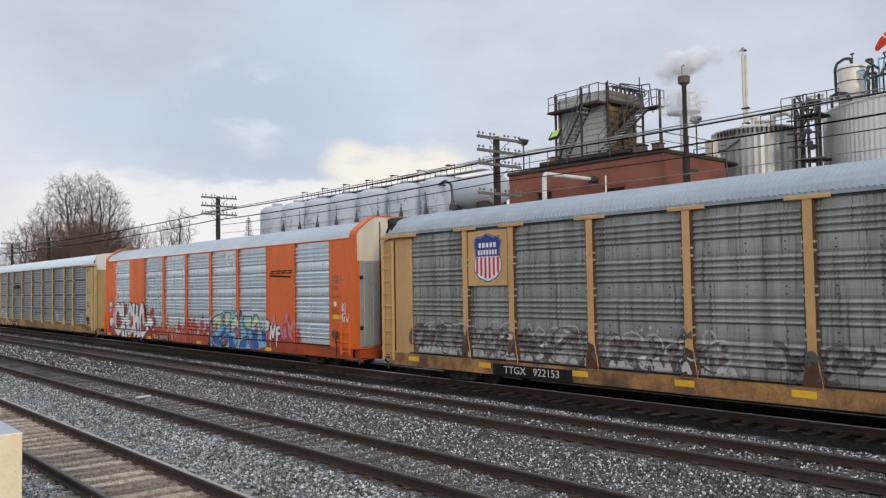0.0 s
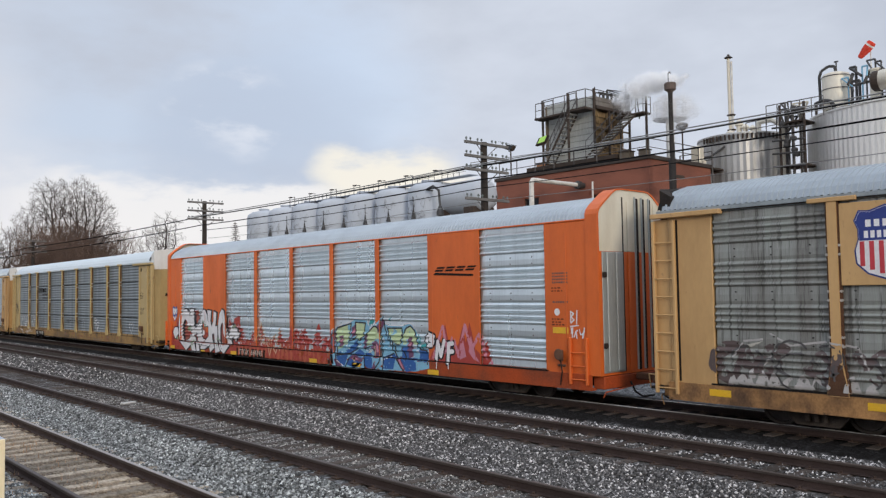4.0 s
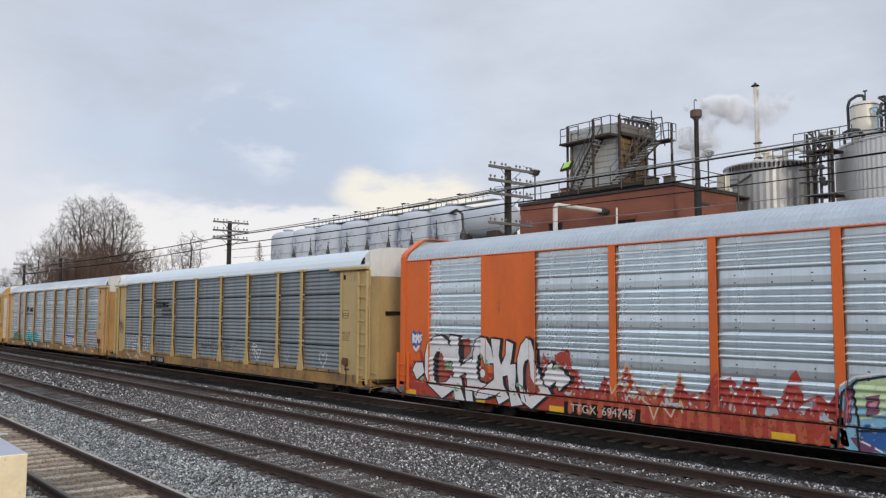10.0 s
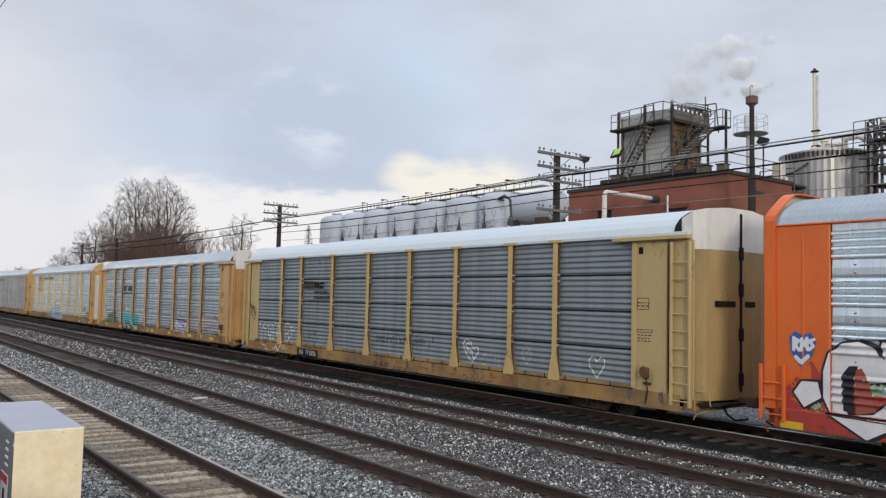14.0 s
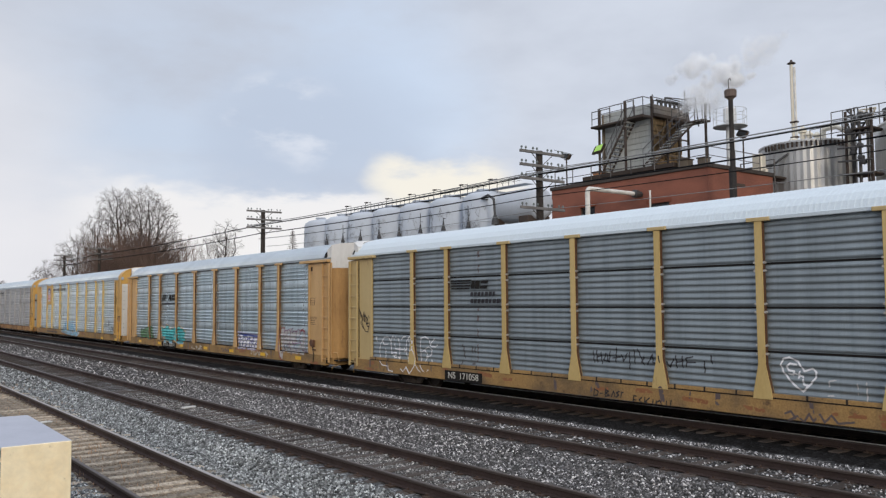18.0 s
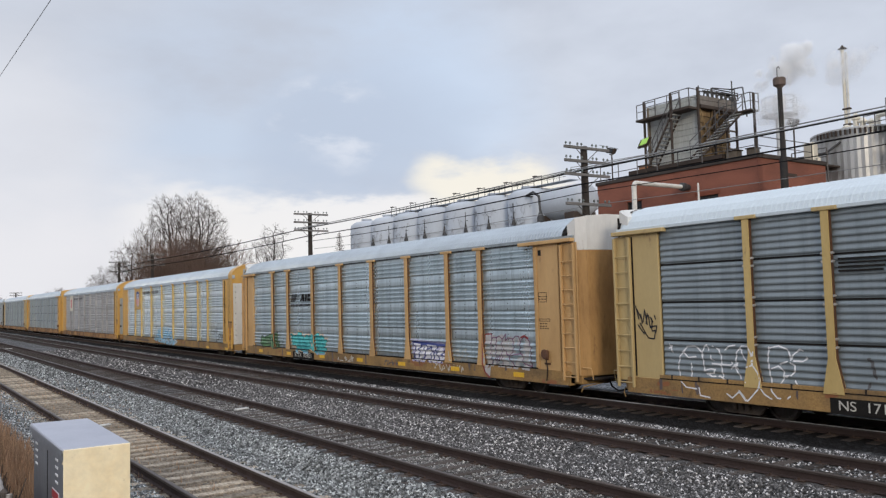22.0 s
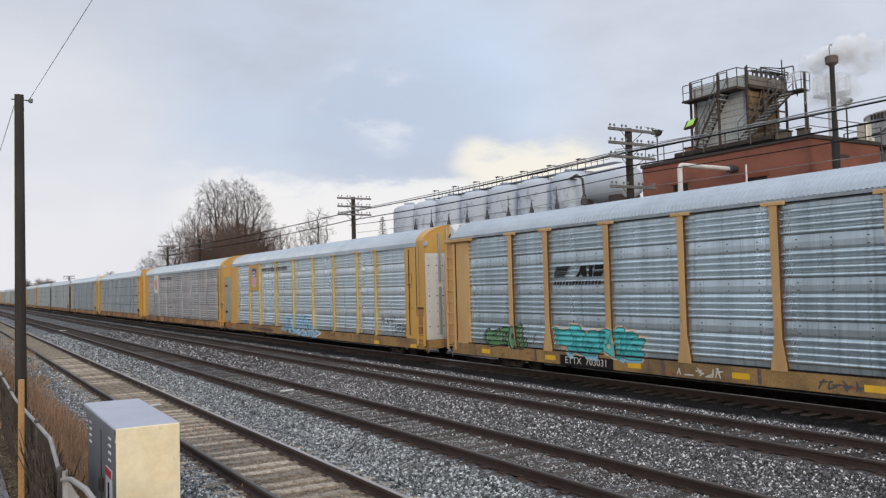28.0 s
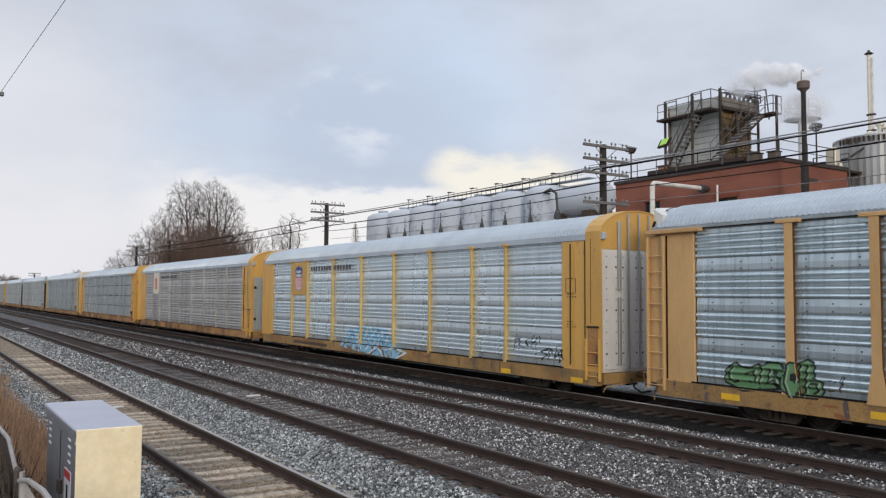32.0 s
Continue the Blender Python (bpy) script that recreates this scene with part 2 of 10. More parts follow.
DRIP = (3.0, 1.0, 0.16)         # narrow drips
STREAK = (1.0, 1.0, 0.12)      # stains that run down
M = {
    "steel_panel": surf("galvanised_panel", (0.76, 0.845, 0.88), 0.31, 0.78, (0.60, 0.67, 0.70), 0.45, 0.7, 26, 0.03, 0, DRIP, 0.06, runs=0.16),
    "steel_worn": surf("worn_galvanised_panel", (0.595, 0.685, 0.72), 0.33, 0.76, (0.36, 0.43, 0.455), 0.55, 0.8, 26, 0.06, 0, DRIP, 0.08, runs=0.36),
    "steel_dull": surf("weathered_panel", (0.33, 0.37, 0.385), 0.42, 0.50, (0.23, 0.26, 0.27), 0.7, 0.9, 40, 0.08, 0, DRIP, 0.04, runs=0.12),
    "steel_slate": surf("slate_grey_panel", (0.245, 0.280, 0.297), 0.46, 0.42, (0.185, 0.212, 0.224), 0.7, 0.9, 40, 0.07, 0, DRIP, 0.04, runs=0.10),
    "steel_aged": surf("aged_panel", (0.46, 0.455, 0.45), 0.38, 0.55, (0.33, 0.32, 0.31), 0.6, 0.8, 30, 0.06, 0, DRIP, 0.06, runs=0.4),
    "steel_dirty": surf("dirty_panel", (0.35, 0.365, 0.34), 0.48, 0.42, (0.205, 0.195, 0.178), 0.8, 0.9, 36, 0.12, 0, DRIP, 0.05, (0.40, 0.40, 0.39), 0.14, runs=0.8),
    "tan": surf("tan_paint", (0.58, 0.36, 0.155), 0.55, 0, (0.40, 0.235, 0.095), 0.55, 1.3, 14, 0.035, 0, (1, 1, 0.35), 0.05, (0.23, 0.12, 0.06), 0.26),
    "yellow": surf("yellow_paint", (0.60, 0.345, 0.085), 0.5, 0, (0.50, 0.285, 0.085), 0.55, 1.1, 14, 0.035, 0, (1, 1, 0.35), 0.05, (0.22, 0.12, 0.06), 0.24),
    "buff": surf("buff_paint", (0.50, 0.375, 0.175), 0.55, 0, (0.43, 0.30, 0.13), 0.55, 1.1, 14, 0.035, 0, (1, 1, 0.35), 0.05, (0.24, 0.14, 0.08), 0.28),
    "brown_tan": surf("faded_brown_paint", (0.44, 0.255, 0.10), 0.6, 0, (0.26, 0.145, 0.065), 0.8, 0.8, 14, 0.06, 0, (1, 1, 0.35), 0.05, (0.15, 0.085, 0.05), 0.36, runs=0.35),
    "sill_yellow": surf("grimy_yellow_sill", (0.38, 0.23, 0.090), 0.65, 0, (0.15, 0.105, 0.065), 0.9, 0.9, 22, 0.22, 0.08, (1, 1, 1), 0.05, (0.10, 0.065, 0.045), 0.45),
    "sill_tan": surf("grimy_tan_sill", (0.40, 0.215, 0.088), 0.7, 0, (0.085, 0.052, 0.036), 0.95, 1.15, 22, 0.22, 0.08, (1, 1, 0.8), 0.05, (0.07, 0.048, 0.038), 0.34),
    "pale_buff": surf("faded_buff_paint", (0.58, 0.425, 0.185), 0.6, 0, (0.47, 0.325, 0.12), 0.6, 1.1, 14, 0.05, 0, (1, 1, 0.35), 0.05, (0.24, 0.16, 0.09), 0.26),
    # buff darkened for the shade between two cars, with stains besides
    "buff_end": surf("shaded_stained_buff", (0.40, 0.295, 0.135), 0.6, 0, (0.20, 0.14, 0.07), 0.8, 0.7, 14, 0.05, 0, (1, 1, 0.35), 0.04, (0.10, 0.07, 0.045), 0.12),
    "orange": surf("orange_paint", (0.74, 0.150, 0.024), 0.5, 0, (0.52, 0.102, 0.022), 0.6, 1.0, 14, 0.035, 0, (1, 1, 0.35), 0.04, (0.22, 0.07, 0.035), 0.12),
    "sill_orange": surf("grimy_orange_sill", (0.42, 0.075, 0.022), 0.6, 0, (0.17, 0.06, 0.035), 0.8, 0.9, 22, 0.2, 0.08, (1, 1, 1), 0.05, (0.08, 0.04, 0.03), 0.2),
    "roof_steel": surf("galvanised_roof", (0.45, 0.51, 0.56), 0.45, 0.3, (0.34, 0.38, 0.43), 0.6, 0.7, 30, 0.10, 0.05, (1, 1, 1), 0.04),
    "roof_dull": surf("dull_roof", (0.345, 0.395, 0.435), 0.55, 0.25, (0.255, 0.28, 0.31), 0.4, 0.8, 30, 0.05, 0, (1, 1, 1), 0.04),
    "roof_white": surf("white_roof", (0.58, 0.65, 0.69), 0.45, 0.0, (0.56, 0.62, 0.66), 0.5, 0.7, 30, 0.08, 0.04, (1, 1, 1), 0.04),
    "white": surf("white_paint", (0.70, 0.69, 0.66), 0.5, 0, (0.54, 0.52, 0.49), 0.6, 1.2, 14, 0.035, 0, (1, 1, 0.35), 0.04, (0.36, 0.30, 0.25), 0.20),
    "cream": surf("cream_paint", (0.70, 0.655, 0.535), 0.5, 0, (0.56, 0.50, 0.39), 0.6, 1.2, 14, 0.035, 0, (1, 1, 0.35), 0.04),
    "door_steel": surf("end_door_steel", (0.40, 0.43, 0.43), 0.45, 0.4, (0.29, 0.30, 0.30), 0.6, 1.2, 30, 0.14, 0.05, STREAK, 0.04, (0.28, 0.17, 0.11), 0.08),
    "post_edge": surf("rusty_flange", (0.115, 0.058, 0.034), 0.75, 0.1, (0.060, 0.036, 0.025), 0.6, 3, 40, 0.25, 0.1),
    "truck": surf("dusty_truck_casting", (0.10, 0.082, 0.070), 0.9, 0, (0.040, 0.031, 0.026), 0.7, 3, 40, 0.25, 0.15),
    # sheen of the polished head painted as a near-white, barely metallic colour
    "rail_sheen": surf("sheen_white_rail_head", (0.88, 0.87, 0.86), 0.45, 0.15, (0.30, 0.26, 0.23), 0.5, 1.5, 50, 0.15, 0.03, (0.2, 1, 1)),
    "rail_worn": surf("dull_rail_head", (0.36, 0.33, 0.31), 0.5, 0.3, (0.20, 0.17, 0.15), 0.6, 1.5, 50, 0.2, 0.03, (0.2, 1, 1)),
    "black": surf("black_steel", (0.013, 0.012, 0.012), 0.8, 0, (0.028, 0.024, 0.020), 0.6, 3, 40, 0.3, 0.12),
    "under": surf("grimy_underframe", (0.026, 0.022, 0.020), 0.9, 0, (0.055, 0.042, 0.033), 0.6, 2.5, 36, 0.3, 0.15),
    "wheel": surf("worn_wheel_steel", (0.10, 0.085, 0.075), 0.55, 0.6, (0.05, 0.04, 0.035), 0.6, 6, 50, 0.2, 0.08),
    "rust": surf("rusty_steel", (0.15, 0.080, 0.052), 0.8, 0.1, (0.085, 0.050, 0.038), 0.6, 3, 50, 0.28, 0.2),
    "bolt": surf("bright_bolt", (0.55, 0.52, 0.48), 0.45, 0.5, grain=0.1),
    "reflector": surf("reflector_yellow", (0.80, 0.47, 0.03), 0.35, 0, (0.60, 0.36, 0.06), 0.5, 4, 40, 0.08, 0.02),
    "rail": surf("rusty_rail", (0.058, 0.040, 0.036), 0.75, 0.1, (0.035, 0.026, 0.023), 0.6, 2.0, 60, 0.25, 0.15),
    "rail_head": surf("worn_rail_head", (0.080, 0.060, 0.051), 0.5, 0.4, (0.062, 0.048, 0.040), 0.6, 1.2, 50, 0.15, 0.05, (0.2, 1, 1)),
    "tie": surf("weathered_tie", (0.084, 0.069, 0.060), 0.9, 0, (0.045, 0.037, 0.033), 0.7, 3, 24, 0.3, 0.5, (0.3, 8, 3), 0.30),
    "tie_old": surf("bleached_tie", (0.43, 0.365, 0.285), 0.9, 0, (0.17, 0.138, 0.105), 0.85, 2.6, 22, 0.4, 0.7, (2.2, 5, 3), 0.35),
}


# ---- mesh building ----
class Shape:
    """Collects vertices and faces of one mesh."""

    def __init__(self):
        self.v, self.f, self.smooth = [], [], False

    def add(self, verts, faces):
        n = len(self.v)
        self.v.extend(verts)
        self.f.extend(tuple(n + i for i in f) for f in faces)
        return self

    def box(self, x0, x1, y0, y1, z0, z1):
        return self.add([(x0, y0, z0), (x1, y0, z0), (x1, y1, z0), (x0, y1, z0), (x0, y0, z1), (x1, y0, z1), (x1, y1, z1), (x0, y1, z1)],
                        [(0, 3, 2, 1), (4, 5, 6, 7), (0, 1, 5, 4), (1, 2, 6, 5), (2, 3, 7, 6), (3, 0, 4, 7)])

    def slab(self, x0, x1, y0, y1, z0, z1, c=0.012):
        """A box with chamfered edges all round."""
        c = min(c, (x1 - x0) / 3, (y1 - y0) / 3, (z1 - z0) / 3)
        v, ids = [], {}
        for ix, (xa, xb) in enumerate(((x0, x0 + c), (x1, x1 - c))):
            for iy, (ya, yb) in enumerate(((y0, y0 + c), (y1, y1 - c))):
                for iz, (za, zb) in enumerate(((z0, z0 + c), (z1, z1 - c))):
                    for k, p in enumerate(((xa, yb, zb), (xb, ya, zb), (xb, yb, za))):
                        ids[ix, iy, iz, k] = len(v)
                        v.append(p)
        f = []
        for k in range(3):
            for s in (0, 1):
                q = []
                for a, b in ((0, 0), (1, 0), (1, 1), (0, 1)):
                    i = [a, b]
                    i.insert(k, s)
                    q.append(ids[(*i, k)])
                f.append(tuple(q if s else q[::-1]) if k != 1 else tuple(q[::-1] if s else q))
        for k in range(3):
            o = [j for j in range(3) if j != k]
            for a in (0, 1):
                for b in (0, 1):
                    lo, hi = [0, 0, 0], [0, 0, 0]
                    lo[o[0]] = hi[o[0]] = a
                    lo[o[1]] = hi[o[1]] = b
                    hi[k] = 1
                    f.append((ids[(*lo, o[0])], ids[(*lo, o[1])], ids[(*hi, o[1])], ids[(*hi, o[0])]))
        for a in (0, 1):
            for b in (0, 1):
                for c_ in (0, 1):
                    f.append(tuple(ids[a, b, c_, k] for k in range(3)))
        return self.add(v, f)

    def rod(self, p, q, r, r2=None, n=8, caps=True):
        p, q = Vector(p), Vector(q)
        r2 = r if r2 is None else r2
        d = (q - p).normalized()
        a = d.orthogonal().normalized()
        b = d.cross(a)
        v = []
        for c, rr in ((p, r), (q, r2)):
            for i in range(n):
                w = 2 * math.pi * i / n
                v.append(tuple(c + (a * math.cos(w) + b * math.sin(w)) * rr))
        f = [(i, (i + 1) % n, n + (i + 1) % n, n + i) for i in range(n)]
        if caps:
            f += [tuple(range(n))[::-1], tuple(range(n, 2 * n))]
        return self.add(v, f)

    def pipe(self, pts, r, n=6):
        for p, q in zip(pts, pts[1:]):
            self.rod(p, q, r, n=n)
        return self

    def turned(self, profile, centre, n=24, axis="z"):
        """A surface of revolution: profile of (radius, height) round an axis through centre."""
        v, f = [], []
        for r, h in profile:
            for i in range(n):
                w = 2 * math.pi * i / n
                a, b = r * math.cos(w), r * math.sin(w)
                p = {"z": (a, b, h), "x": (h, a, b), "y": (a, h, b)}[axis]
                v.append((p[0] + centre[0], p[1] + centre[1], p[2] + centre[2]))
        for k in range(len(profile) - 1):
            for i in range(n):
                j = (i + 1) % n
                f.append((k * n + i, k * n + j, (k + 1) * n + j, (k + 1) * n + i))
        f.append(tuple(range(n))[::-1])
        f.append(tuple(range((len(profile) - 1) * n, len(profile) * n)))
        return self.add(v, f)

    def sweep(self, section, x0, x1):
        """A closed section of (y, z) drawn out along x."""
        n = len(section)
        v = [(x, y, z) for x in (x0, x1) for y, z in section]
        f = [(i, (i + 1) % n, n + (i + 1) % n, n + i) for i in range(n)]
        f += [tuple(range(n))[::-1], tuple(range(n, 2 * n))]
        return self.add(v, f)

    def plate(self, outline, y0, y1):
        """An outline of (x, z) given depth from y0 to y1."""
        n = len(outline)
        v = [(x, y, z) for y in (y0, y1) for x, z in outline]
        f = [(i, (i + 1) % n, n + (i + 1) % n, n + i) for i in range(n)]
        f += [tuple(range(n)), tuple(range(n, 2 * n))[::-1]]
        return self.add(v, f)

    def mesh(self, name, material):
        me = bpy.data.meshes.new(name)
        me.from_pydata(self.v, [], self.f)
        if material:
            me.materials.append(material)
        bm = bmesh.new()
        bm.from_mesh(me)
        if len(bm.faces) < 20000:
            bmesh.ops.recalc_face_normals(bm, faces=bm.faces[:])
        bm.to_mesh(me)
        bm.free()
        if self.smooth:
            me.polygons.foreach_set("use_smooth", [True] * len(me.polygons))
            me.set_sharp_from_angle(angle=radians(40))
        return me


def part(name, shape, material, parent=None, label="", kind=""):
    """Links a shape as one mesh object under a thing or a part."""
    ob = new(name, shape if isinstance(shape, bpy.types.Mesh) else shape.mesh(name, material))
    if parent:
        ob.parent = parent
    if label or kind:
        tagged(ob, label=label, kind=kind)
    return ob


def thing(name, label, category, group="", kind="", at=None):
    ob = new(name)
    ob.empty_display_size = 0.3
    if at:
        ob.matrix_world = at
    return tagged(ob, label, category, group, kind)


def raw_mesh(name, verts, faces, material):
    """A big mesh from arrays, all faces alike."""
    verts, faces = np.asarray(verts, dtype=np.float32), np.asarray(faces, dtype=np.int32)
    k = faces.shape[1]
    me = bpy.data.meshes.new(name)
    me.vertices.add(len(verts))
    me.vertices.foreach_set("co", verts.ravel())
    me.loops.add(faces.size)
    me.loops.foreach_set("vertex_index", faces.ravel())
    me.polygons.add(len(faces))
    me.polygons.foreach_set("loop_start", np.arange(0, faces.size, k, dtype=np.int32))
    me.update(calc_edges=True)
    me.validate()
    me.materials.append(material)
    return me


def words(name, text, size, m, material, parent, label="", stretch=1.0):
    """Lettering in the built-in font as a thin mesh part; m lays its x to the right and y up."""
    cu = bpy.data.curves.new(name, "FONT")
    cu.body, cu.size, cu.extrude, cu.align_x, cu.align_y = text, size, 0.002, "CENTER", "CENTER"
    tmp = bpy.data.objects.new(name, cu)
    scene.collection.objects.link(tmp)
    bpy.context.view_layer.update()
    me = bpy.data.meshes.new_from_object(tmp)
    bpy.data.objects.remove(tmp)
    bpy.data.curves.remove(cu)
    me.transform(m @ Matrix.Diagonal((stretch, 1, 1, 1)))
    me.materials.clear()
    me.materials.append(material)
    return part(name, me, None, parent, label)


# ---- ground and tracks ----
TRACKS = {"near": 4.81, "second": 8.81, "third": 13.51, "train": 18.05}
GAUGE = 0.752       # half the distance between the rail centres
X_FAR, X_NEAR = -900.0, 70.0


def ground_height(x, y):
    """Ballast shoulders, troughs between the tracks, and level ground beyond."""
    if y < 1.0:
        return -0.30
    if y > 22:
        return -0.35
    z = -0.36
    for n, c in TRACKS.items():
        w = abs(y - c)
        top = -0.197 if n == "near" else -0.195
        z = max(z, top if w < 1.45 else top - 0.10 * min(1.0, (w - 1.45) / 0.6))
    return z


def ballast_material():
    m = bpy.data.materials.new("ballast_ground")
    m.use_nodes = True
    t = m.node_tree
    p = t.nodes["Principled BSDF"]
    co = t.nodes.new("ShaderNodeTexCoord").outputs["Object"]
    sp = t.nodes.new("ShaderNodeSeparateXYZ")
    t.links.new(co, sp.inputs[0])

    def voro(scale, feature="F1"):
        n = t.nodes.new("ShaderNodeTexVoronoi")
        n.inputs["Scale"].default_value = scale
        n.feature = feature
        t.links.new(co, n.inputs["Vector"])
        return n

    def noise_of(s, d=5):
        n = t.nodes.new("ShaderNodeTexNoise")
        n.inputs["Scale"].default_value, n.inputs["Detail"].default_value = s, d
        t.links.new(co, n.inputs["Vector"])
        return n.outputs["Fac"]

    def ramp(v, lo, hi, a=0.0, b=1.0):
        n = t.nodes.new("ShaderNodeMapRange")
        n.interpolation_type = "SMOOTHSTEP"
        t.links.new(v, n.inputs[0])
        for i, q in enumerate((lo, hi, a, b)):
            n.inputs[i + 1].default_value = q
        return n.outputs[0]

    def mix(fac, a, b, mode="MIX"):
        n = t.nodes.new("ShaderNodeMix")
        n.data_type, n.blend_type = "RGBA", mode
        for sock, v in ((n.inputs[0], fac), (n.inputs[6], a), (n.inputs[7], b)):
            if isinstance(v, (int, float)):
                sock.default_value = v
            elif isinstance(v, tuple):
                sock.default_value = (*v, 1)
            else:
                t.links.new(v, sock)
        return n.outputs[2]

    def math_of(op, a, b):
        n = t.nodes.new("ShaderNodeMath")
        n.operation = op
        for i, v in enumerate((a, b)):
            if isinstance(v, (int, float)):
                n.inputs[i].default_value = v
            else:
                t.links.new(v, n.inputs[i])
        return n.outputs[0]

    stones = voro(17.0)
    tone = t.nodes.new("ShaderNodeValToRGB")
    e = tone.color_ramp.elements
    e[0].color, e[1].color = (0.045, 0.045, 0.047, 1), (0.46, 0.465, 0.47, 1)
    e.new(0.45).color = (0.135, 0.137, 0.140, 1)
    e.new(0.80).color = (0.24, 0.245, 0.25, 1)
    pick = t.nodes.new("ShaderNodeSeparateColor")
    t.links.new(stones.outputs["Color"], pick.inputs[0])
    t.links.new(pick.outputs[0], tone.inputs[0])
    grey = tone.outputs[0]
    # soil and old ties' dust towards the yard's edge and under the oldest track
    y = math_of("ADD", sp.outputs[1], math_of("MULTIPLY", math_of("SUBTRACT", noise_of(0.9), 0.5), 0.7))
    soil = mix(ramp(noise_of(9.0), 0.35, 0.65), (0.37, 0.31, 0.24), (0.14, 0.117, 0.092))
    weeds = mix(noise_of(3.0), (0.145, 0.105, 0.065), (0.09, 0.075, 0.05))
    d_near = math_of("ABSOLUTE", math_of("SUBTRACT", y, TRACKS["near"]), 0.0)
    col = mix(ramp(d_near, 0.70, 1.35, 0.85, 0.0), grey, soil)
    col = mix(ramp(y, 1.9, 3.4, 1.0, 0.0), col, weeds)
    warm = math_of("MULTIPLY", ramp(y, 9.2, 10.2), ramp(y, 15.0, 15.3, 1.0, 0.0))
    col = mix(math_of("MULTIPLY", warm, 0.50), col, (0.10, 0.092, 0.088))
    # rust and brake dust along the running tracks
    d2 = math_of("ABSOLUTE", math_of("SUBTRACT", y, TRACKS["second"]), 0.0)
    d3 = math_of("ABSOLUTE", math_of("SUBTRACT", y, TRACKS["third"]), 0.0)
    dust = math_of("MAXIMUM", ramp(d2, 0.6, 1.25, 0.65, 0.0), ramp(d3, 0.9, 1.9, 0.75, 0.0))
    col = mix(math_of("MULTIPLY", dust, ramp(noise_of(1.6), 0.25, 0.6)), col, (0.086, 0.076, 0.069))
    # oily ballast with the train's shade painted in, near-black under and beside it
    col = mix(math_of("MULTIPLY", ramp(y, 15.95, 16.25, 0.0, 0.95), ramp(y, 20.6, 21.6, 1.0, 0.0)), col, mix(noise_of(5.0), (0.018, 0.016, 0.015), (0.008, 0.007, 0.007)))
    far = ramp(y, 24, 30)
    col = mix(far, col, mix(noise_of(0.2), (0.11, 0.10, 0.07), (0.16, 0.14, 0.11)))
    col = mix(1.0, col, mix(ramp(noise_of(0.5), 0.3, 0.7), (0.82, 0.82, 0.82), (1.12, 1.12, 1.12)), "MULTIPLY")
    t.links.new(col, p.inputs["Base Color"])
    p.inputs["Roughness"].default_value = 0.95
    p.inputs["Specular IOR Level"].default_value = 0.08
    b = t.nodes.new("ShaderNodeBump")
    b.invert = True
    b.inputs["Strength"].default_value, b.inputs["Distance"].default_value = 1.0, 0.05
    t.links.new(stones.outputs["Distance"], b.inputs["Height"])
    t.links.new(b.outputs[0], p.inputs["Normal"])
    return m


def build_ground():
    xs = sorted({*np.arange(-60, 20, 0.5).round(2), *np.arange(-200, -60, 5.0), *np.arange(20, 100, 8.0), -3000, -1800, -1000, -600, -350, 180, 500, 1500})
    ys = sorted({*np.arange(1.0, 22.6, 0.15).round(2), 0.99, 0.0, -10, -60, -300, -1500, 26, 40, 80, 200, 600, 2000, 4000})
    vs = [(x, y, ground_height(x, y) + (noise.noise((x * 0.7, y * 0.9, 0)) * 0.025 if 1.2 < y < 22 else 0)) for y in ys for x in xs]
    n = len(xs)
    fs = [(j * n + i, j * n + i + 1, (j + 1) * n + i + 1, (j + 1) * n + i) for j in range(len(ys) - 1) for i in range(n - 1)]
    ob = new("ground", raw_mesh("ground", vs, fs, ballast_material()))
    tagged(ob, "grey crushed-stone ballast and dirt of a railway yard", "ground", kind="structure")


build_ground()


def stone_material(name, tint, dark, flecks):
    """Crushed stone: each piece its own grey, with a share of pale flecks."""
    m = surf(name, (0.29, 0.285, 0.275), 0.85, 0, (0.16, 0.152, 0.147), 0.7, 0.8, 40, 0.2, 0.2, island=True, spread=0.0)
    t = m.node_tree
    p = t.nodes["Principled BSDF"]
    r = t.nodes.new("ShaderNodeValToRGB")
    e = r.color_ramp.elements
    shade = lambda v: tuple(min(0.85, v * c) for c in tint) + (1,)
    e[0].color, e[1].color = shade(0.028), shade(0.80)
    for at, v in ((0.35, 0.072 * dark), (0.70 - flecks * 0.5, 0.150 * dark), (0.90 - flecks, 0.29 * dark), (0.96 - flecks, 0.56)):
        e.new(at).color = shade(v)
    t.links.new(t.nodes.new("ShaderNodeNewGeometry").outputs["Random Per Island"], r.inputs[0])
    t.links.new(r.outputs[0], p.inputs["Base Color"])
    return m


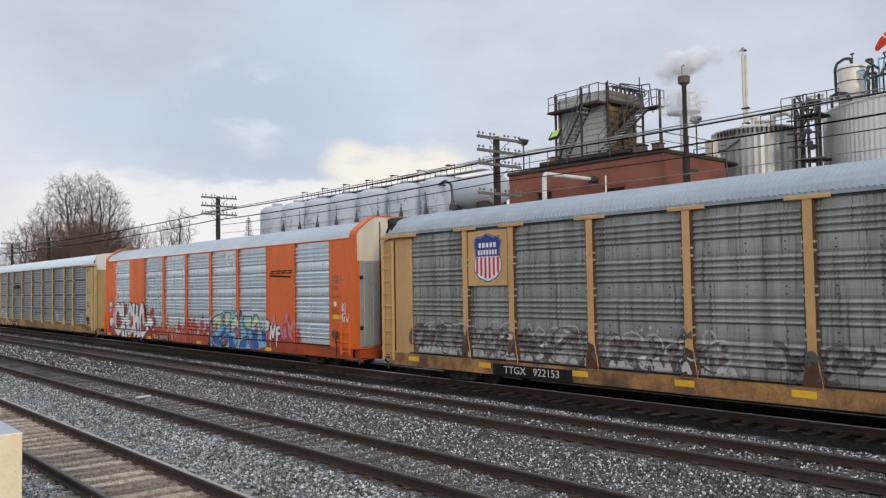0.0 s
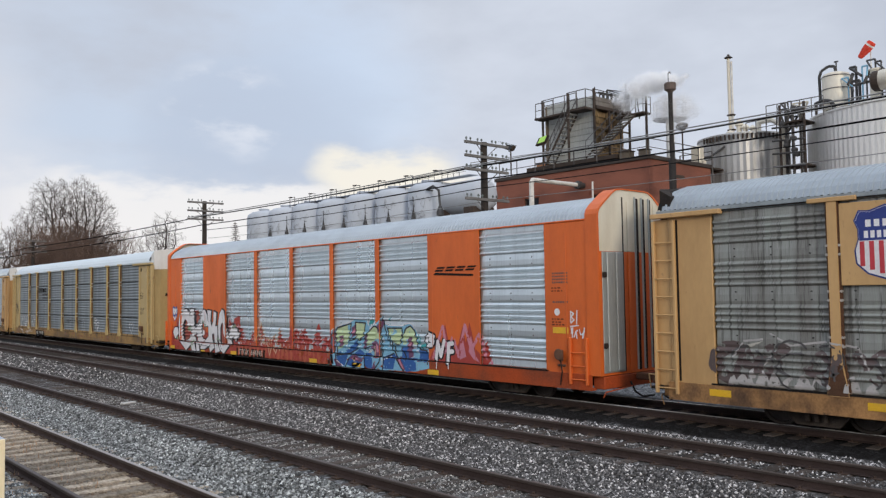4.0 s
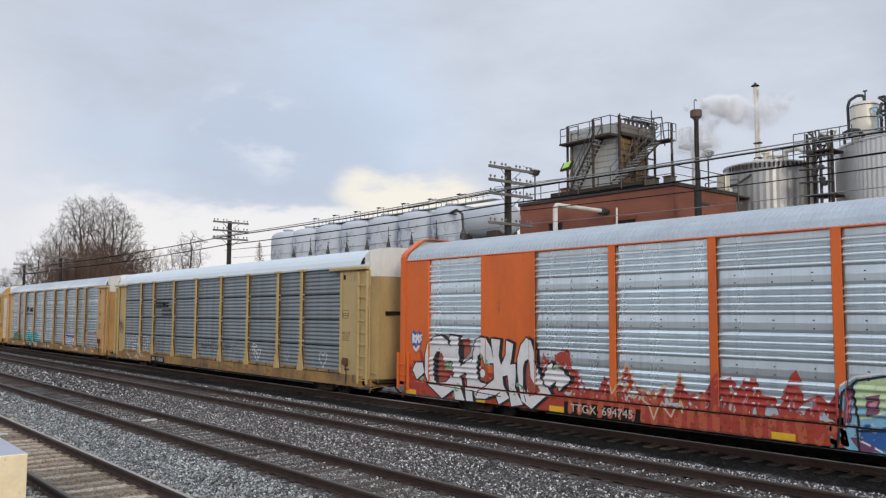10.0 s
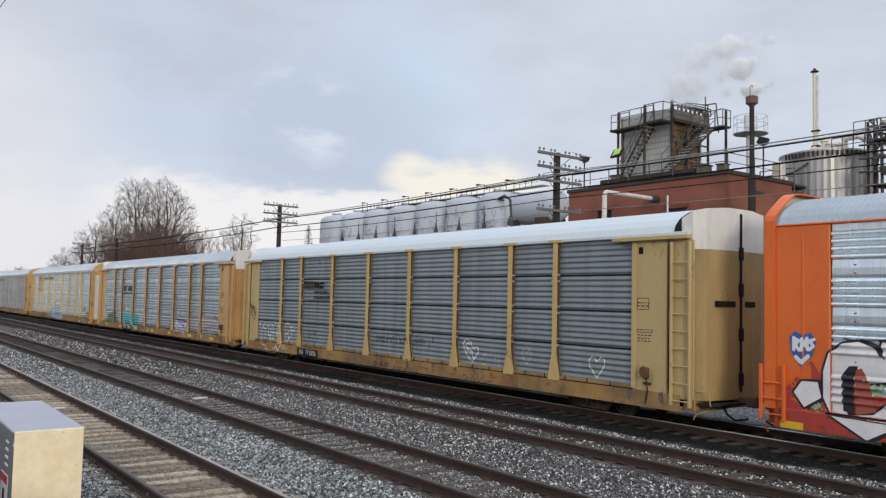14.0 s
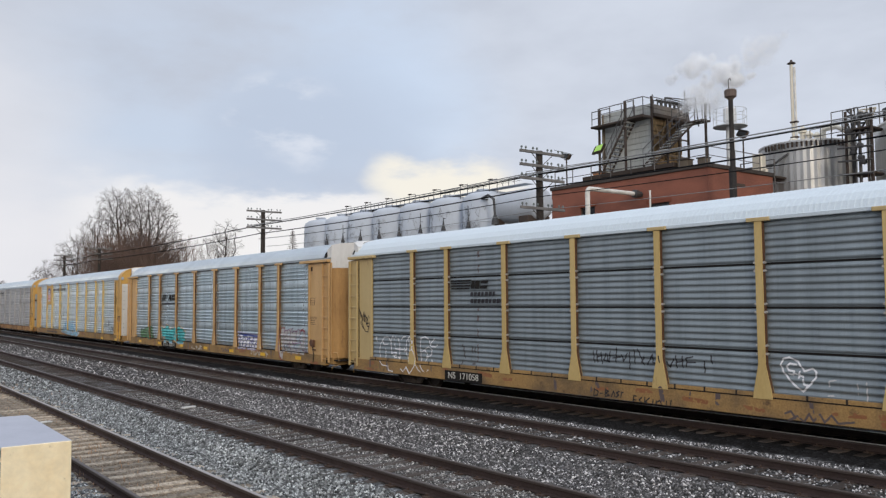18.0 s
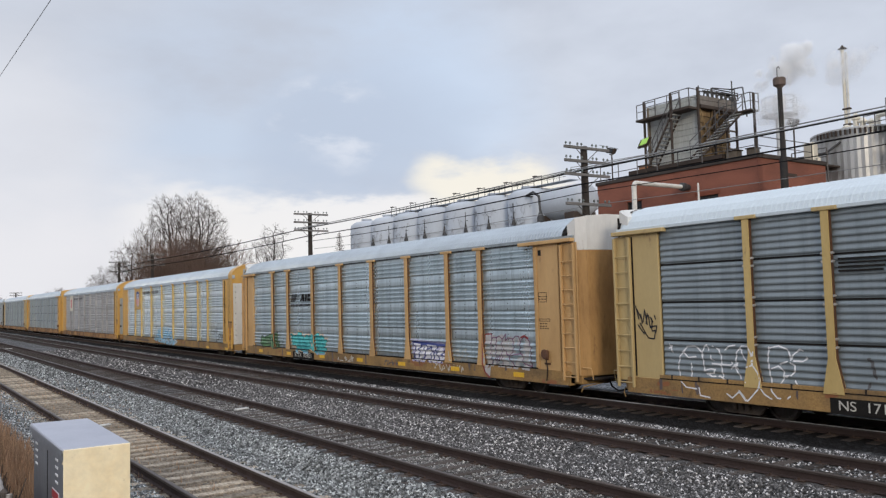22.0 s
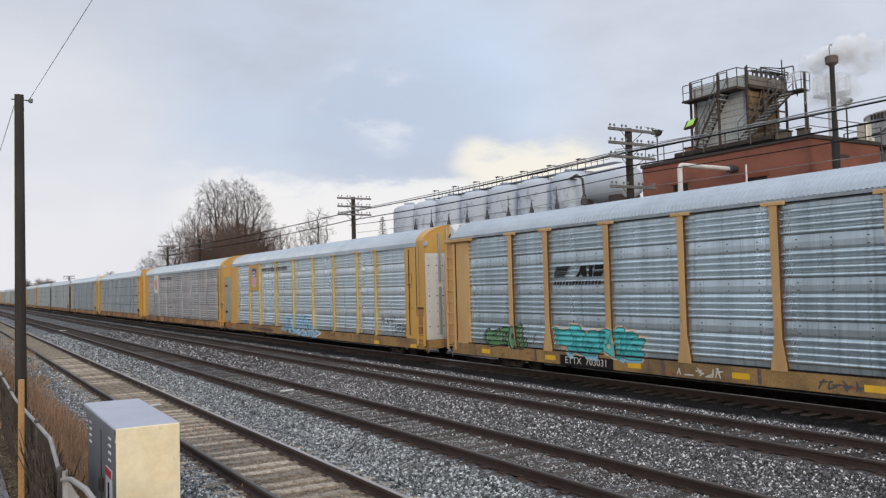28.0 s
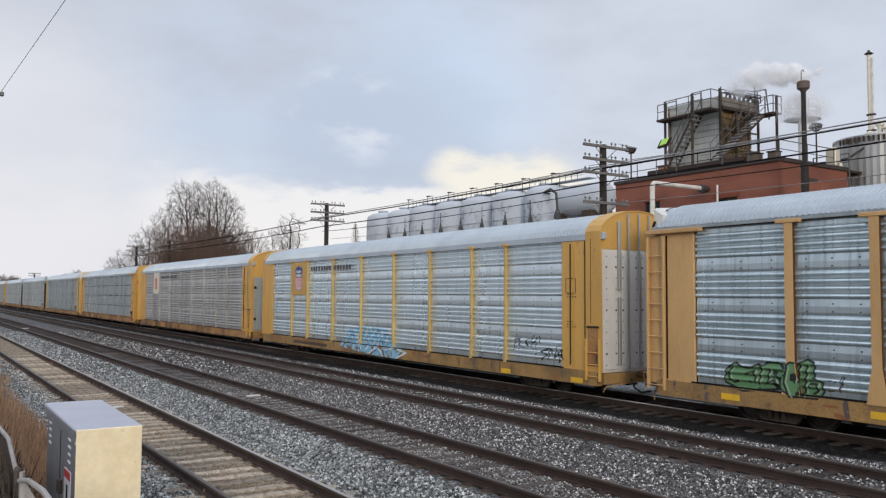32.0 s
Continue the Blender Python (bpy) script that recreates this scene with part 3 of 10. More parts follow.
def scatter_stones(name, count, x0, x1, bands, size, material, label):
    """Loose angular stones, each its own little solid, strewn over bands of y."""
    rng = np.random.default_rng(len(name) * 7 + count)
    share = np.array([b - a for a, b in bands])
    which = rng.choice(len(bands), count, p=share / share.sum())
    y = np.array([bands[i][0] for i in which]) + rng.random(count) * share[which]
    x = x0 + (x1 - x0) * rng.random(count) ** 0.8
    z = np.array([ground_height(a, b) for a, b in zip(x, y)])
    base = np.array([(1, 0, 0), (0, 1, 0), (-1, 0, 0), (0, -1, 0), (0, 0, 0.8), (0, 0, -0.6)], dtype=float)
    s = size * (0.55 + rng.random(count) * 0.8)
    jitter = 1 + (rng.random((count, 6, 3)) - 0.5) * 0.7
    v = base[None] * jitter * s[:, None, None]
    v += (rng.random((count, 6, 3)) - 0.5) * s[:, None, None] * 0.5
    a = rng.random(count) * 6.28
    c, w = np.cos(a), np.sin(a)
    vx, vy = v[:, :, 0] * c[:, None] - v[:, :, 1] * w[:, None], v[:, :, 0] * w[:, None] + v[:, :, 1] * c[:, None]
    v = np.stack([vx + x[:, None], vy + y[:, None], v[:, :, 2] + z[:, None] + s[:, None] * 0.25], 2).reshape(-1, 3)
    f = np.array([(0, 1, 4), (1, 2, 4), (2, 3, 4), (3, 0, 4), (1, 0, 5), (2, 1, 5), (3, 2, 5), (0, 3, 5)])
    f = (np.arange(count)[:, None, None] * 6 + f[None]).reshape(-1, 3)
    ob = new(name, raw_mesh(name, v, f, material))
    tagged(ob, label, "gravel", kind="stuff")


STONE = stone_material("ballast_stone", (1.0, 1.025, 1.0), 1.55, 0.02)
STONE_DARK = stone_material("stained_ballast_stone", (1.04, 0.99, 0.96), 0.85, 0.030)
CRIB = stone_material("dusty_crib_stone", (1.05, 1.01, 0.96), 1.5, 0.0)
STONE_PALE = stone_material("fresh_ballast_stone", (1.03, 1.0, 0.99), 1.0, 0.10)
GREY_BAND, DARK_BAND = [(2.7, 3.9), (5.85, 7.75)], [(9.75, 12.45)]
scatter_stones("ballast_stones", 78000, -34.0, -2.0, GREY_BAND, 0.031, STONE, "loose blue-grey crushed ballast stones beside the siding")
scatter_stones("stained_stones", 86000, -34.0, -2.0, DARK_BAND, 0.029, STONE_DARK, "brown-stained ballast stones with pale flecks between the tracks")
scatter_stones("fresh_stones", 30000, -34.0, -2.0, [(15.05, 16.02)], 0.034, STONE_PALE, "pale strip of crushed stones beside the train's track")
scatter_stones("crib_stones", 24000, -30.0, -4.0, [(8.15, 9.5)], 0.019, CRIB, "small dusty stones in the cribs between the ties")
scatter_stones("sparse_crib_stones", 14000, -32.0, -3.0, [(12.85, 14.15), (14.4, 15.0)], 0.026, STONE_PALE, "few stained stones between dark ties")
scatter_stones("far_ballast_stones", 16000, -75.0, -34.0, GREY_BAND, 0.045, STONE, "loose grey ballast stones farther down the tracks")
scatter_stones("far_stained_stones", 12000, -75.0, -34.0, DARK_BAND + [(15.2, 15.9)], 0.045, STONE_DARK, "brown-stained ballast stones farther down the tracks")
DIRT = surf("dirt_clod", (0.34, 0.275, 0.205), 0.95, 0, (0.12, 0.092, 0.068), 0.7, 2.0, 30, 0.3, 0.2)
scatter_stones("siding_dirt", 21000, -30.0, -4.0, [(3.55, 4.02), (4.10, 5.50), (5.60, 6.0)], 0.020, DIRT, "crumbs of pale dirt and rotten wood over the sunken ties")

RAIL_FOOT = [(-0.07, -0.172), (0.07, -0.172), (0.07, -0.160), (0.012, -0.145), (0.009, -0.045), (-0.009, -0.045), (-0.012, -0.145), (-0.07, -0.160)]
RAIL_HEAD = [(-0.036, -0.047), (0.036, -0.047), (0.037, -0.010), (0.028, 0.0), (-0.028, 0.0), (-0.037, -0.010)]
PLATE = surf("tie_plate", (0.085, 0.058, 0.046), 0.8, 0.2, grain=0.3)


def build_track(key, y, tie_mat, label, tie_top, seed, heads=("rail_head", "rail_head")):
    rng = random.Random(seed)
    tr = thing("railway_track", label, "track", "parallel tracks", "structure", pose(0, y, 0))
    for s, head in zip((-GAUGE, GAUGE), heads):
        rail = part("rail", Shape().sweep([(a + s, b) for a, b in RAIL_FOOT], X_FAR, X_NEAR), M["rail"], tr, "rust-brown steel rail")
        part("rail_head", Shape().sweep([(a + s, b) for a, b in RAIL_HEAD], X_FAR, X_NEAR), M["rail_head"], rail, "worn running surface")
        if head != "rail_head":
            part("running_band", Shape().box(X_FAR, X_NEAR, s - 0.034, s + 0.034, -0.006, 0.003), M[head], rail, "polished running band with its sheen in the colour")
    shapes = []
    for k in range(4):
        h = Shape().slab(-0.112, 0.112, -1.29, 1.29, -0.16, 0.0, 0.014)
        h.v = [(a + rng.uniform(-0.008, 0.008), b, c + rng.uniform(-0.006, 0.003)) for a, b, c in h.v]
        shapes.append(h.mesh("tie", tie_mat))
    rest, plates = Shape(), Shape()
    x, i = -46.0, 0
    while x < 14.0:
        ob = part("tie", shapes[rng.randrange(4)], None, tr)
        ob.matrix_local = pose(x + rng.uniform(-0.03, 0.03), rng.uniform(-0.05, 0.05), tie_top + rng.uniform(-0.014, 0.004), 0, 0, rng.uniform(-1.6, 1.6))
        for s in (-GAUGE, GAUGE):
            plates.box(x - 0.085, x + 0.085, s - 0.17, s + 0.17, tie_top - 0.005, -0.160)
            for q in (-0.10, 0.10):
                plates.box(x - 0.05, x - 0.02, s + q - 0.016, s + q + 0.016, -0.165, -0.128)
        x += 0.533
    x = -46.533
    while x > -260:
        w = rng.uniform(-0.03, 0.03)
        rest.box(x + w - 0.11, x + w + 0.11, -1.29, 1.29, tie_top - 0.15, tie_top)
        x -= 0.533
    part("tie_plates", plates, PLATE, tr, "rusty tie plates and spikes", "stuff")
    part("far_ties", rest, tie_mat, tr, "weathered wooden ties farther off", "stuff")
    return tr


build_track("near", TRACKS["near"], M["tie_old"], "old siding with rusty rails and bleached ties sunk in dirt", -0.165, 3, ("rail_head", "rail_worn"))
build_track("second", TRACKS["second"], M["tie"], "main track with rust-brown rails on dusty wooden ties", -0.172, 5)
build_track("third", TRACKS["third"], M["tie"], "track with rust-brown rails on dark wooden ties", -0.168, 8)
build_track("train", TRACKS["train"], M["tie"], "shaded track under the passing freight train", -0.172, 11, ("rail_sheen", "rail_sheen"))


# ---- paint laid over a car's uneven side ----
def field_of(strokes, polys, X, Z):
    """Signed distance (about) to thick strokes [(points, width)] and to filled polygons."""
    f = np.full(X.shape, 9.0)
    for pts, w in strokes:
        if len(pts) == 1:
            pts = [pts[0], pts[0]]
        for (ax, az), (bx, bz) in zip(pts, pts[1:]):
            dx, dz = bx - ax, bz - az
            l2 = dx * dx + dz * dz
            u = np.clip(((X - ax) * dx + (Z - az) * dz) / l2, 0, 1) if l2 else 0.0
            f = np.minimum(f, np.hypot(X - ax - u * dx, Z - az - u * dz) - w / 2)
    for poly in polys:
        inside = np.zeros(X.shape, bool)
        d = np.full(X.shape, 9.0)
        for (ax, az), (bx, bz) in zip(poly, poly[1:] + poly[:1]):
            if az != bz:
                inside ^= ((az > Z) != (bz > Z)) & (X < (bx - ax) * (Z - az) / (bz - az) + ax)
            dx, dz = bx - ax, bz - az
            l2 = dx * dx + dz * dz or 1e-9
            u = np.clip(((X - ax) * dx + (Z - az) * dz) / l2, 0, 1)
            d = np.minimum(d, np.hypot(X - ax - u * dx, Z - az - u * dz))
        f = np.minimum(f, np.where(inside, -d, d))
    return f


def paint(car, name, material, strokes=(), polys=(), lift=0.004, grow=0.0, step=0.022, label="", parent=None, worn=0.0):
    """A coat of paint in the given shape, following ridges, posts and sill of the car's near side."""
    pts = [p for s, _ in strokes for p in s] + [p for q in polys for p in q]
    pad = max([w for _, w in strokes] or [0]) / 2 + grow + 0.05
    x0, x1 = min(p[0] for p in pts) - pad, max(p[0] for p in pts) + pad
    z0, z1 = min(p[1] for p in pts) - pad, max(p[1] for p in pts) + pad
    z0 = max(z0, 0.40)
    z1 = min(z1, 4.55)
    xs, zs = np.arange(x0, x1 + step, step), np.arange(z0, z1 + step * 0.5, step)
    X, Z = np.meshgrid(xs, zs)
    f = field_of(strokes, polys, X, Z) - grow
    if worn:
        rng = np.random.default_rng(int(abs(x0) * 100) + len(name))
        for cell, share in ((6, 0.75), (2.2, 0.35)):
            nz, nx = int(len(zs) / cell) + 3, int(len(xs) / cell) + 3
            lattice = rng.random((nz, nx))
            gx, gz = np.arange(len(xs)) / cell, np.arange(len(zs)) / cell
            rows = np.array([np.interp(gx, np.arange(nx), r) for r in lattice])
            soft = np.array([np.interp(gz, np.arange(nz), c) for c in rows.T]).T
            bare = (np.quantile(soft, min(0.9, worn * share * 2)) - soft) * 0.2
            f = np.maximum(f, bare)
    side = SIDES[car.name]
    cuts = sorted(c for c in side["edges"] if x0 < c < x1)
    sh = Shape()

    def lay(corners, mid):
        sh.add([(x, side["front"](mid, z) - lift, z) for x, z in corners], [tuple(range(len(corners)))])

    solid = (f[:-1, :-1] < 0) & (f[1:, :-1] < 0) & (f[:-1, 1:] < 0) & (f[1:, 1:] < 0)
    touched = (f[:-1, :-1] < 0) | (f[1:, :-1] < 0) | (f[:-1, 1:] < 0) | (f[1:, 1:] < 0)
    for k in range(len(zs) - 1):
        za, zb = zs[k], zs[k + 1]
        i = 0
        while i < len(xs) - 1:
            if not touched[k, i]:
                i += 1
                continue
            if solid[k, i]:
                j = i
                while j + 1 < len(xs) - 1 and solid[k, j + 1]:
                    j += 1
                a, b = xs[i], xs[j + 1]
                inner = [c for c in cuts if a < c < b]
                for p, q in zip([a] + inner, inner + [b]):
                    lay([(p, za), (q, za), (q, zb), (p, zb)], (p + q) / 2)
                i = j + 1
                continue
            ring = [(xs[i], za, f[k, i]), (xs[i + 1], za, f[k, i + 1]), (xs[i + 1], zb, f[k + 1, i + 1]), (xs[i], zb, f[k + 1, i])]
            cut_ring = []
            for (ax, az, av), (bx, bz, bv) in zip(ring, ring[1:] + ring[:1]):
                if av < 0:
                    cut_ring.append((ax, az))
                if (av < 0) != (bv < 0):
                    u = av / (av - bv)
                    cut_ring.append((ax + (bx - ax) * u, az + (bz - az) * u))
            if len(cut_ring) > 2:
                lay(cut_ring, (xs[i] + xs[i + 1]) / 2)
            i += 1
    if sh.f:
        return part(name, sh, material, parent or car, label, "stuff" if len(strokes) + len(polys) > 1 or worn else "")


SIDES = {}
WHEEL_R = 0.42
CAR_L = 26.8
ARCH = [(-1.5, 4.80), (-1.42, 4.97), (-1.25, 5.14), (-0.95, 5.30), (-0.5, 5.43), (0, 5.47), (0.5, 5.43), (0.95, 5.30), (1.25, 5.14), (1.42, 4.97), (1.5, 4.80)]

HOOD = [(-1.55, 4.90), (-1.51, 5.02), (-1.36, 5.16), (-0.92, 5.48), (-0.74, 5.57), (-0.52, 5.60), (0.52, 5.60), (0.74, 5.57), (0.92, 5.48), (1.36, 5.16), (1.51, 5.02), (1.55, 4.90)]

ROUND = [(y * 1.034, z + 0.045) for y, z in ARCH]


def ridge_profile(style, z0, z1, ridges):
    """(z, outward) from the bottom of a side screen to its top."""
    out = [(z0, 0.0)]
    if style == "ridged":            # groups of four ridges with a plain swelling band between
        top, period, pitch = ridges
        k = 0
        group = []
        while top - k * period > z0 - 0.6:
            for i in range(4):
                c = top - k * period - i * pitch
                group += [(c + 0.46 * pitch, 0.0), (c + 0.24 * pitch, 0.042), (c + 0.07 * pitch, 0.062), (c - 0.06 * pitch, 0.062), (c - 0.20 * pitch, 0.038), (c - 0.36 * pitch, 0.0)]
            b = top - k * period - 1.5 * pitch - period / 2
            h = (period - 3 * pitch) / 2 - 0.42 * pitch
            group += [(b + h, 0.0), (b + h * 0.15, 0.016), (b - h * 0.6, 0.016), (b - h, 0.0)]
            k += 1
        out += [(z, o) for z, o in group[::-1] if z0 + 0.01 < z < z1 - 0.01]
    else:                            # tiers of fine pleats with an open joint between
        h = (z1 - z0) / 4
        for k in range(4):
            a = z0 + k * h
            out += [(a + 0.001, -0.10), (a + 0.045, -0.10), (a + 0.046, 0.0)]
            rh = (h - 0.04) / 6
            for i in range(6):
                b = a + 0.038 + i * rh
                out += [(b + 0.02, 0.0), (b + rh * 0.34, 0.025), (b + rh * 0.52, 0.027), (b + rh - 0.008, 0.0)]
    out.append((z1, 0.0))
    return out


def corrugated_roof(x0, x1, pitch=0.135, depth=0.028):
    """The arched roof with its ribs across, as one sheet with thickness at the eaves."""
    sh = Shape()
    prof = []
    x = x0
    while x < x1 - pitch:
        prof += [(x, 0.0), (x + pitch * 0.55, 0.0), (x + pitch * 0.62, depth), (x + pitch * 0.93, depth)]
        x += pitch
    prof.append((x1, 0.0))
    n = len(ARCH)
    v = []
    for x, d in prof:
        for y, z in ARCH:
            k = 1 - d / 2.2
            v.append((x, y * (1 + d / 1.6), z + d * (0.4 + 0.6 * (1 - abs(y) / 1.5))))
    f = [(i * n + j, i * n + j + 1, (i + 1) * n + j + 1, (i + 1) * n + j) for i in range(len(prof) - 1) for j in range(n - 1)]
    sh.add(v, f)
    return sh


def truck_mesh():
    """A freight truck's two cast side frames with springs and bolster."""
    sh = Shape()
    out = [(-1.18, 0.46), (-1.10, 0.60), (-0.62, 0.62), (-0.35, 0.80), (0.35, 0.80), (0.62, 0.62), (1.10, 0.60), (1.18, 0.46), (1.0, 0.40),
           (0.72, 0.40), (0.44, 0.10), (-0.44, 0.10), (-0.72, 0.40), (-1.0, 0.40)]
    for y in (-1.08, 0.98):
        sh.plate(out, y, y + 0.10)
        for x in (-0.18, 0.0, 0.18):
            sh.rod((x, y - 0.05, 0.20), (x, y - 0.05, 0.50), 0.075, n=8)
        for x in (-0.9, 0.9):
            sh.box(x - 0.14, x + 0.14, y - 0.06, y + 0.14, 0.34, 0.56)
    sh.box(-0.2, 0.2, -1.12, 1.12, 0.56, 0.74)
    return sh


def wheelset_mesh():
    sh = Shape()
    prof = [(0.0, -0.07), (0.09, -0.07), (0.10, -0.02), (0.34, -0.015), (0.36, -0.06), (WHEEL_R + 0.025, -0.055), (WHEEL_R + 0.025, -0.03), (WHEEL_R, -0.02), (WHEEL_R - 0.005, 0.07), (0.36, 0.075), (0.34, 0.02), (0.10, 0.03), (0.0, 0.09)]
    for s in (1, -1):
        sh.turned([(r, h * -s) for r, h in prof], (0, GAUGE * -s, 0), 28, "y")
    sh.rod((0, -1.05, 0), (0, 1.05, 0), 0.075, n=12)
    for k in range(6):                                # bearing cap bolts, so that the turning shows
        w = k * math.pi / 3
        sh.rod((0.07 * math.cos(w), -1.09, 0.07 * math.sin(w)), (0.07 * math.cos(w), -1.05, 0.07 * math.sin(w)), 0.014, n=6)
    return sh


TRUCK, WHEELSET = truck_mesh().mesh("truck", M["truck"]), wheelset_mesh().mesh("wheelset", M["wheel"])
POSTS = [4.2, 6.15, 9.0, 11.85, 14.7, 17.45, 20.2, 22.15]


def hand_brake(car, near):
    """A small rusty brake wheel with its gear case, bracket and chain."""
    hb = part("hand_brake", Shape().slab(25.40, 25.54, near - 0.13, near - 0.022, 1.12, 1.42, 0.03), M["rust"], car, "rusty hand brake with chain")
    part("brake_wheel", Shape().turned([(0.135, -0.012), (0.15, 0.0), (0.135, 0.012), (0.118, 0.0)], (25.47, near - 0.17, 1.30), 16, "y").box(25.455, 25.485, near - 0.176, near - 0.164, 1.16, 1.44).box(25.33, 25.61, near - 0.176, near - 0.164, 1.285, 1.315), M["rust"], hb)
    part("brake_chain", Shape().pipe([(25.5, near - 0.12, 1.13), (25.53, near - 0.10, 0.85), (25.42, near - 0.05, 0.5)], 0.018), M["under"], hb)
    part("brake_bracket", Shape().slab(25.34, 25.60, near - 0.06, near - 0.021, 0.98, 1.04, 0.01), M["rust"], hb)


def autorack(label, frame, panel, roof, sill, style="ridged", ends="tall", posts=POSTS, first=1.55, last=24.9, post_w=0.20, flare=0.42,
             cap=0.62, ladders="both", filled=(), bolts=False, end_upper=None, end_lower=None, chord=None, z_panel=(0.86, 4.60), plates=True, post_mat=None, feet=False, hood_line=None, rib=0.020,
             ridges=(4.50, 0.985, 0.160), proud=0.075, flange=0.040, tail=CAR_L):
    """An enclosed car-carrying wagon: origin on the rail heads at its left end, near side towards -y."""
    car = thing("autorack_car", label, "rail car", "cars of the freight train")
    F, P = M[frame], M[panel]
    near = -1.5
    z0, z1 = z_panel
    prof = ridge_profile(style, z0, z1, ridges)
    pz, po = [p[0] for p in prof], [p[1] for p in prof]
    stops = [first] + list(posts) + [last]
    half = {x: post_w / 2 for x in posts}

    def front(x, z):
        for p in posts:
            w = half[p] if z > 1.6 else half[p] + (flare - post_w) / 2 * (1.6 - max(z, 0.8)) / 0.8
            if abs(x - p) < w and z > 0.80:
                return near - proud
            if post_w > 0.15 and abs(x - p) < w + flange and z > 0.80:
                return near - proud + 0.03
        if z < 0.82:
            return near - 0.055
        if first < x < last and z0 < z < z1:
            for a, b in filled:
                if a < x < b:
                    return near - 0.03
            return near + 0.055 - float(np.interp(z, pz, po))
        return near - 0.03

    SIDES[car.name] = {"front": front, "edges": [p + s * w for p in posts for s in (-1, 1) for w in (post_w / 2, post_w / 2 + flange, flare / 2)] + [first, last]}
    # screens, one for each bay
    for a, b in zip(stops, stops[1:]):
        if any(f0 - 0.2 < (a + b) / 2 < f1 + 0.2 for f0, f1 in filled):
            sh = Shape().slab(a + 0.01, b - 0.01, near - 0.03, near + 0.04, z0 - 0.05, z1, 0.01)
            part("plain_side_plate", sh, F, car)
            continue
        sh = Shape()
        sh.add([(x, near + 0.055 - o, z) for x in (a + 0.012, b - 0.012) for z, o in prof],
               [(i, i + 1, len(prof) + i + 1, len(prof) + i) for i in range(len(prof) - 1)])
        part("side_screen", sh, P, car)
    holes = Shape()
    if style == "ridged":
        for a, b in zip(stops, stops[1:]):
            if any(f0 - 0.2 < (a + b) / 2 < f1 + 0.2 for f0, f1 in filled):
                continue
            for k in range(3):
                band = ridges[0] - k * ridges[1] - 1.5 * ridges[2] - ridges[1] / 2
                for dz in (-0.085, 0.085):
                    for i in range(3):
                        x = a + (b - a) * (i + 0.6) / 3.2
                        holes.box(x - 0.017, x + 0.017, near + 0.028, near + 0.046, band + dz - 0.012, band + dz + 0.012)
    if style == "tier":
        for k in range(1, 4):
            z = z0 + k * (z1 - z0) / 4
            part("tier_joint", Shape().box(first + 0.02, last - 0.02, near + 0.044, near + 0.056, z + 0.004, z + 0.040), M["black"], car, "dark open joint between screen tiers")
    if holes.f:
        part("screen_rivets", holes, M["black"], car, "dark rivet heads", "stuff")
    # posts
    post_mesh = {}
    for p in posts:
        w, fl = post_w / 2, flare / 2
        sh = Shape().plate([(p - fl, 0.80), (p + fl, 0.80), (p + fl * 0.92, 0.95), (p + w, 1.55), (p + w, z1 + 0.02), (p - w, z1 + 0.02), (p - w, 1.55), (p - fl * 0.92, 0.95)], near - proud, near + 0.04)
        ob = part("post", sh, M[post_mat or frame], car)
        if post_w > 0.15:
            part("post_flange", Shape().plate([(p - fl - flange * 0.7, 0.80), (p + fl + flange * 0.7, 0.80), (p + w + flange, 1.55), (p + w + flange, z1 + 0.01), (p - w - flange, z1 + 0.01), (p - w - flange, 1.55)], near - proud + 0.03, near + 0.02), M["post_edge"], ob, "rusty brown post flange")
        if feet:
            part("post_foot", Shape().plate([(p - fl * 0.98, 0.81), (p + fl * 0.98, 0.81), (p + fl * 0.9, 0.95), (p + w * 0.97, 1.42), (p - w * 0.97, 1.50), (p - fl * 0.9, 0.95)], near - proud - 0.0018, near - proud - 0.0002), M["post_edge"], ob, "post foot scraped to brown rust")
        if cap:
            part("post_cap", Shape().slab(p - cap / 2, p + cap / 2, near - 0.095, near + 0.02, z1 - 0.01, z1 + 0.08, 0.01), F, ob)
        if bolts:
            b = Shape()
            for z in (1.78, 1.96, 2.69, 2.87, 3.60, 3.78):
                for s in (-1, 1):
                    b.rod((p + s * (w + 0.03), near - 0.06, z), (p + s * (w + 0.03), near + 0.02, z), 0.028, n=6)
            part("bolts", b, M["bolt"], ob, "", "stuff")
    # top chord, sill, deck
    C = M[chord or frame]
    if style == "tier" or ends == "bullet" or chord:
        part("top_chord", Shape().slab(0.1, CAR_L - 0.1, near - 0.04, near + 0.1, z1 + 0.005, 4.80, 0.012), C, car)
    else:
        part("top_chord", Shape().slab(0.1, CAR_L - 0.1, near - 0.01, near + 0.1, z1 + 0.005, 4.80, 0.012), M["steel_dull"], car)
    sec = [(near - 0.055, 0.42), (near + 0.14, 0.42), (near + 0.14, 0.47), (near - 0.015, 0.50), (near - 0.015, 0.76), (near + 0.10, 0.80), (near + 0.10, 0.845), (near - 0.055, 0.82)]
    part("side_sill", Shape().sweep(sec, 0.35, CAR_L - 0.35), M[sill], car)
    if style == "tier":
        part("sill_ledge", Shape().slab(first - 0.1, last + 0.1, near - 0.052, near + 0.02, 0.848, 0.935, 0.006), M[sill], car)
        bracket, x = Shape().box(-0.022, 0.022, near - 0.057, near - 0.04, 0.84, 0.95).mesh("ledge_bracket", M["under"]), first + 0.3
        while x < last:
            part("ledge_bracket", bracket, None, car).location = (x, 0, 0)
            x += 0.83
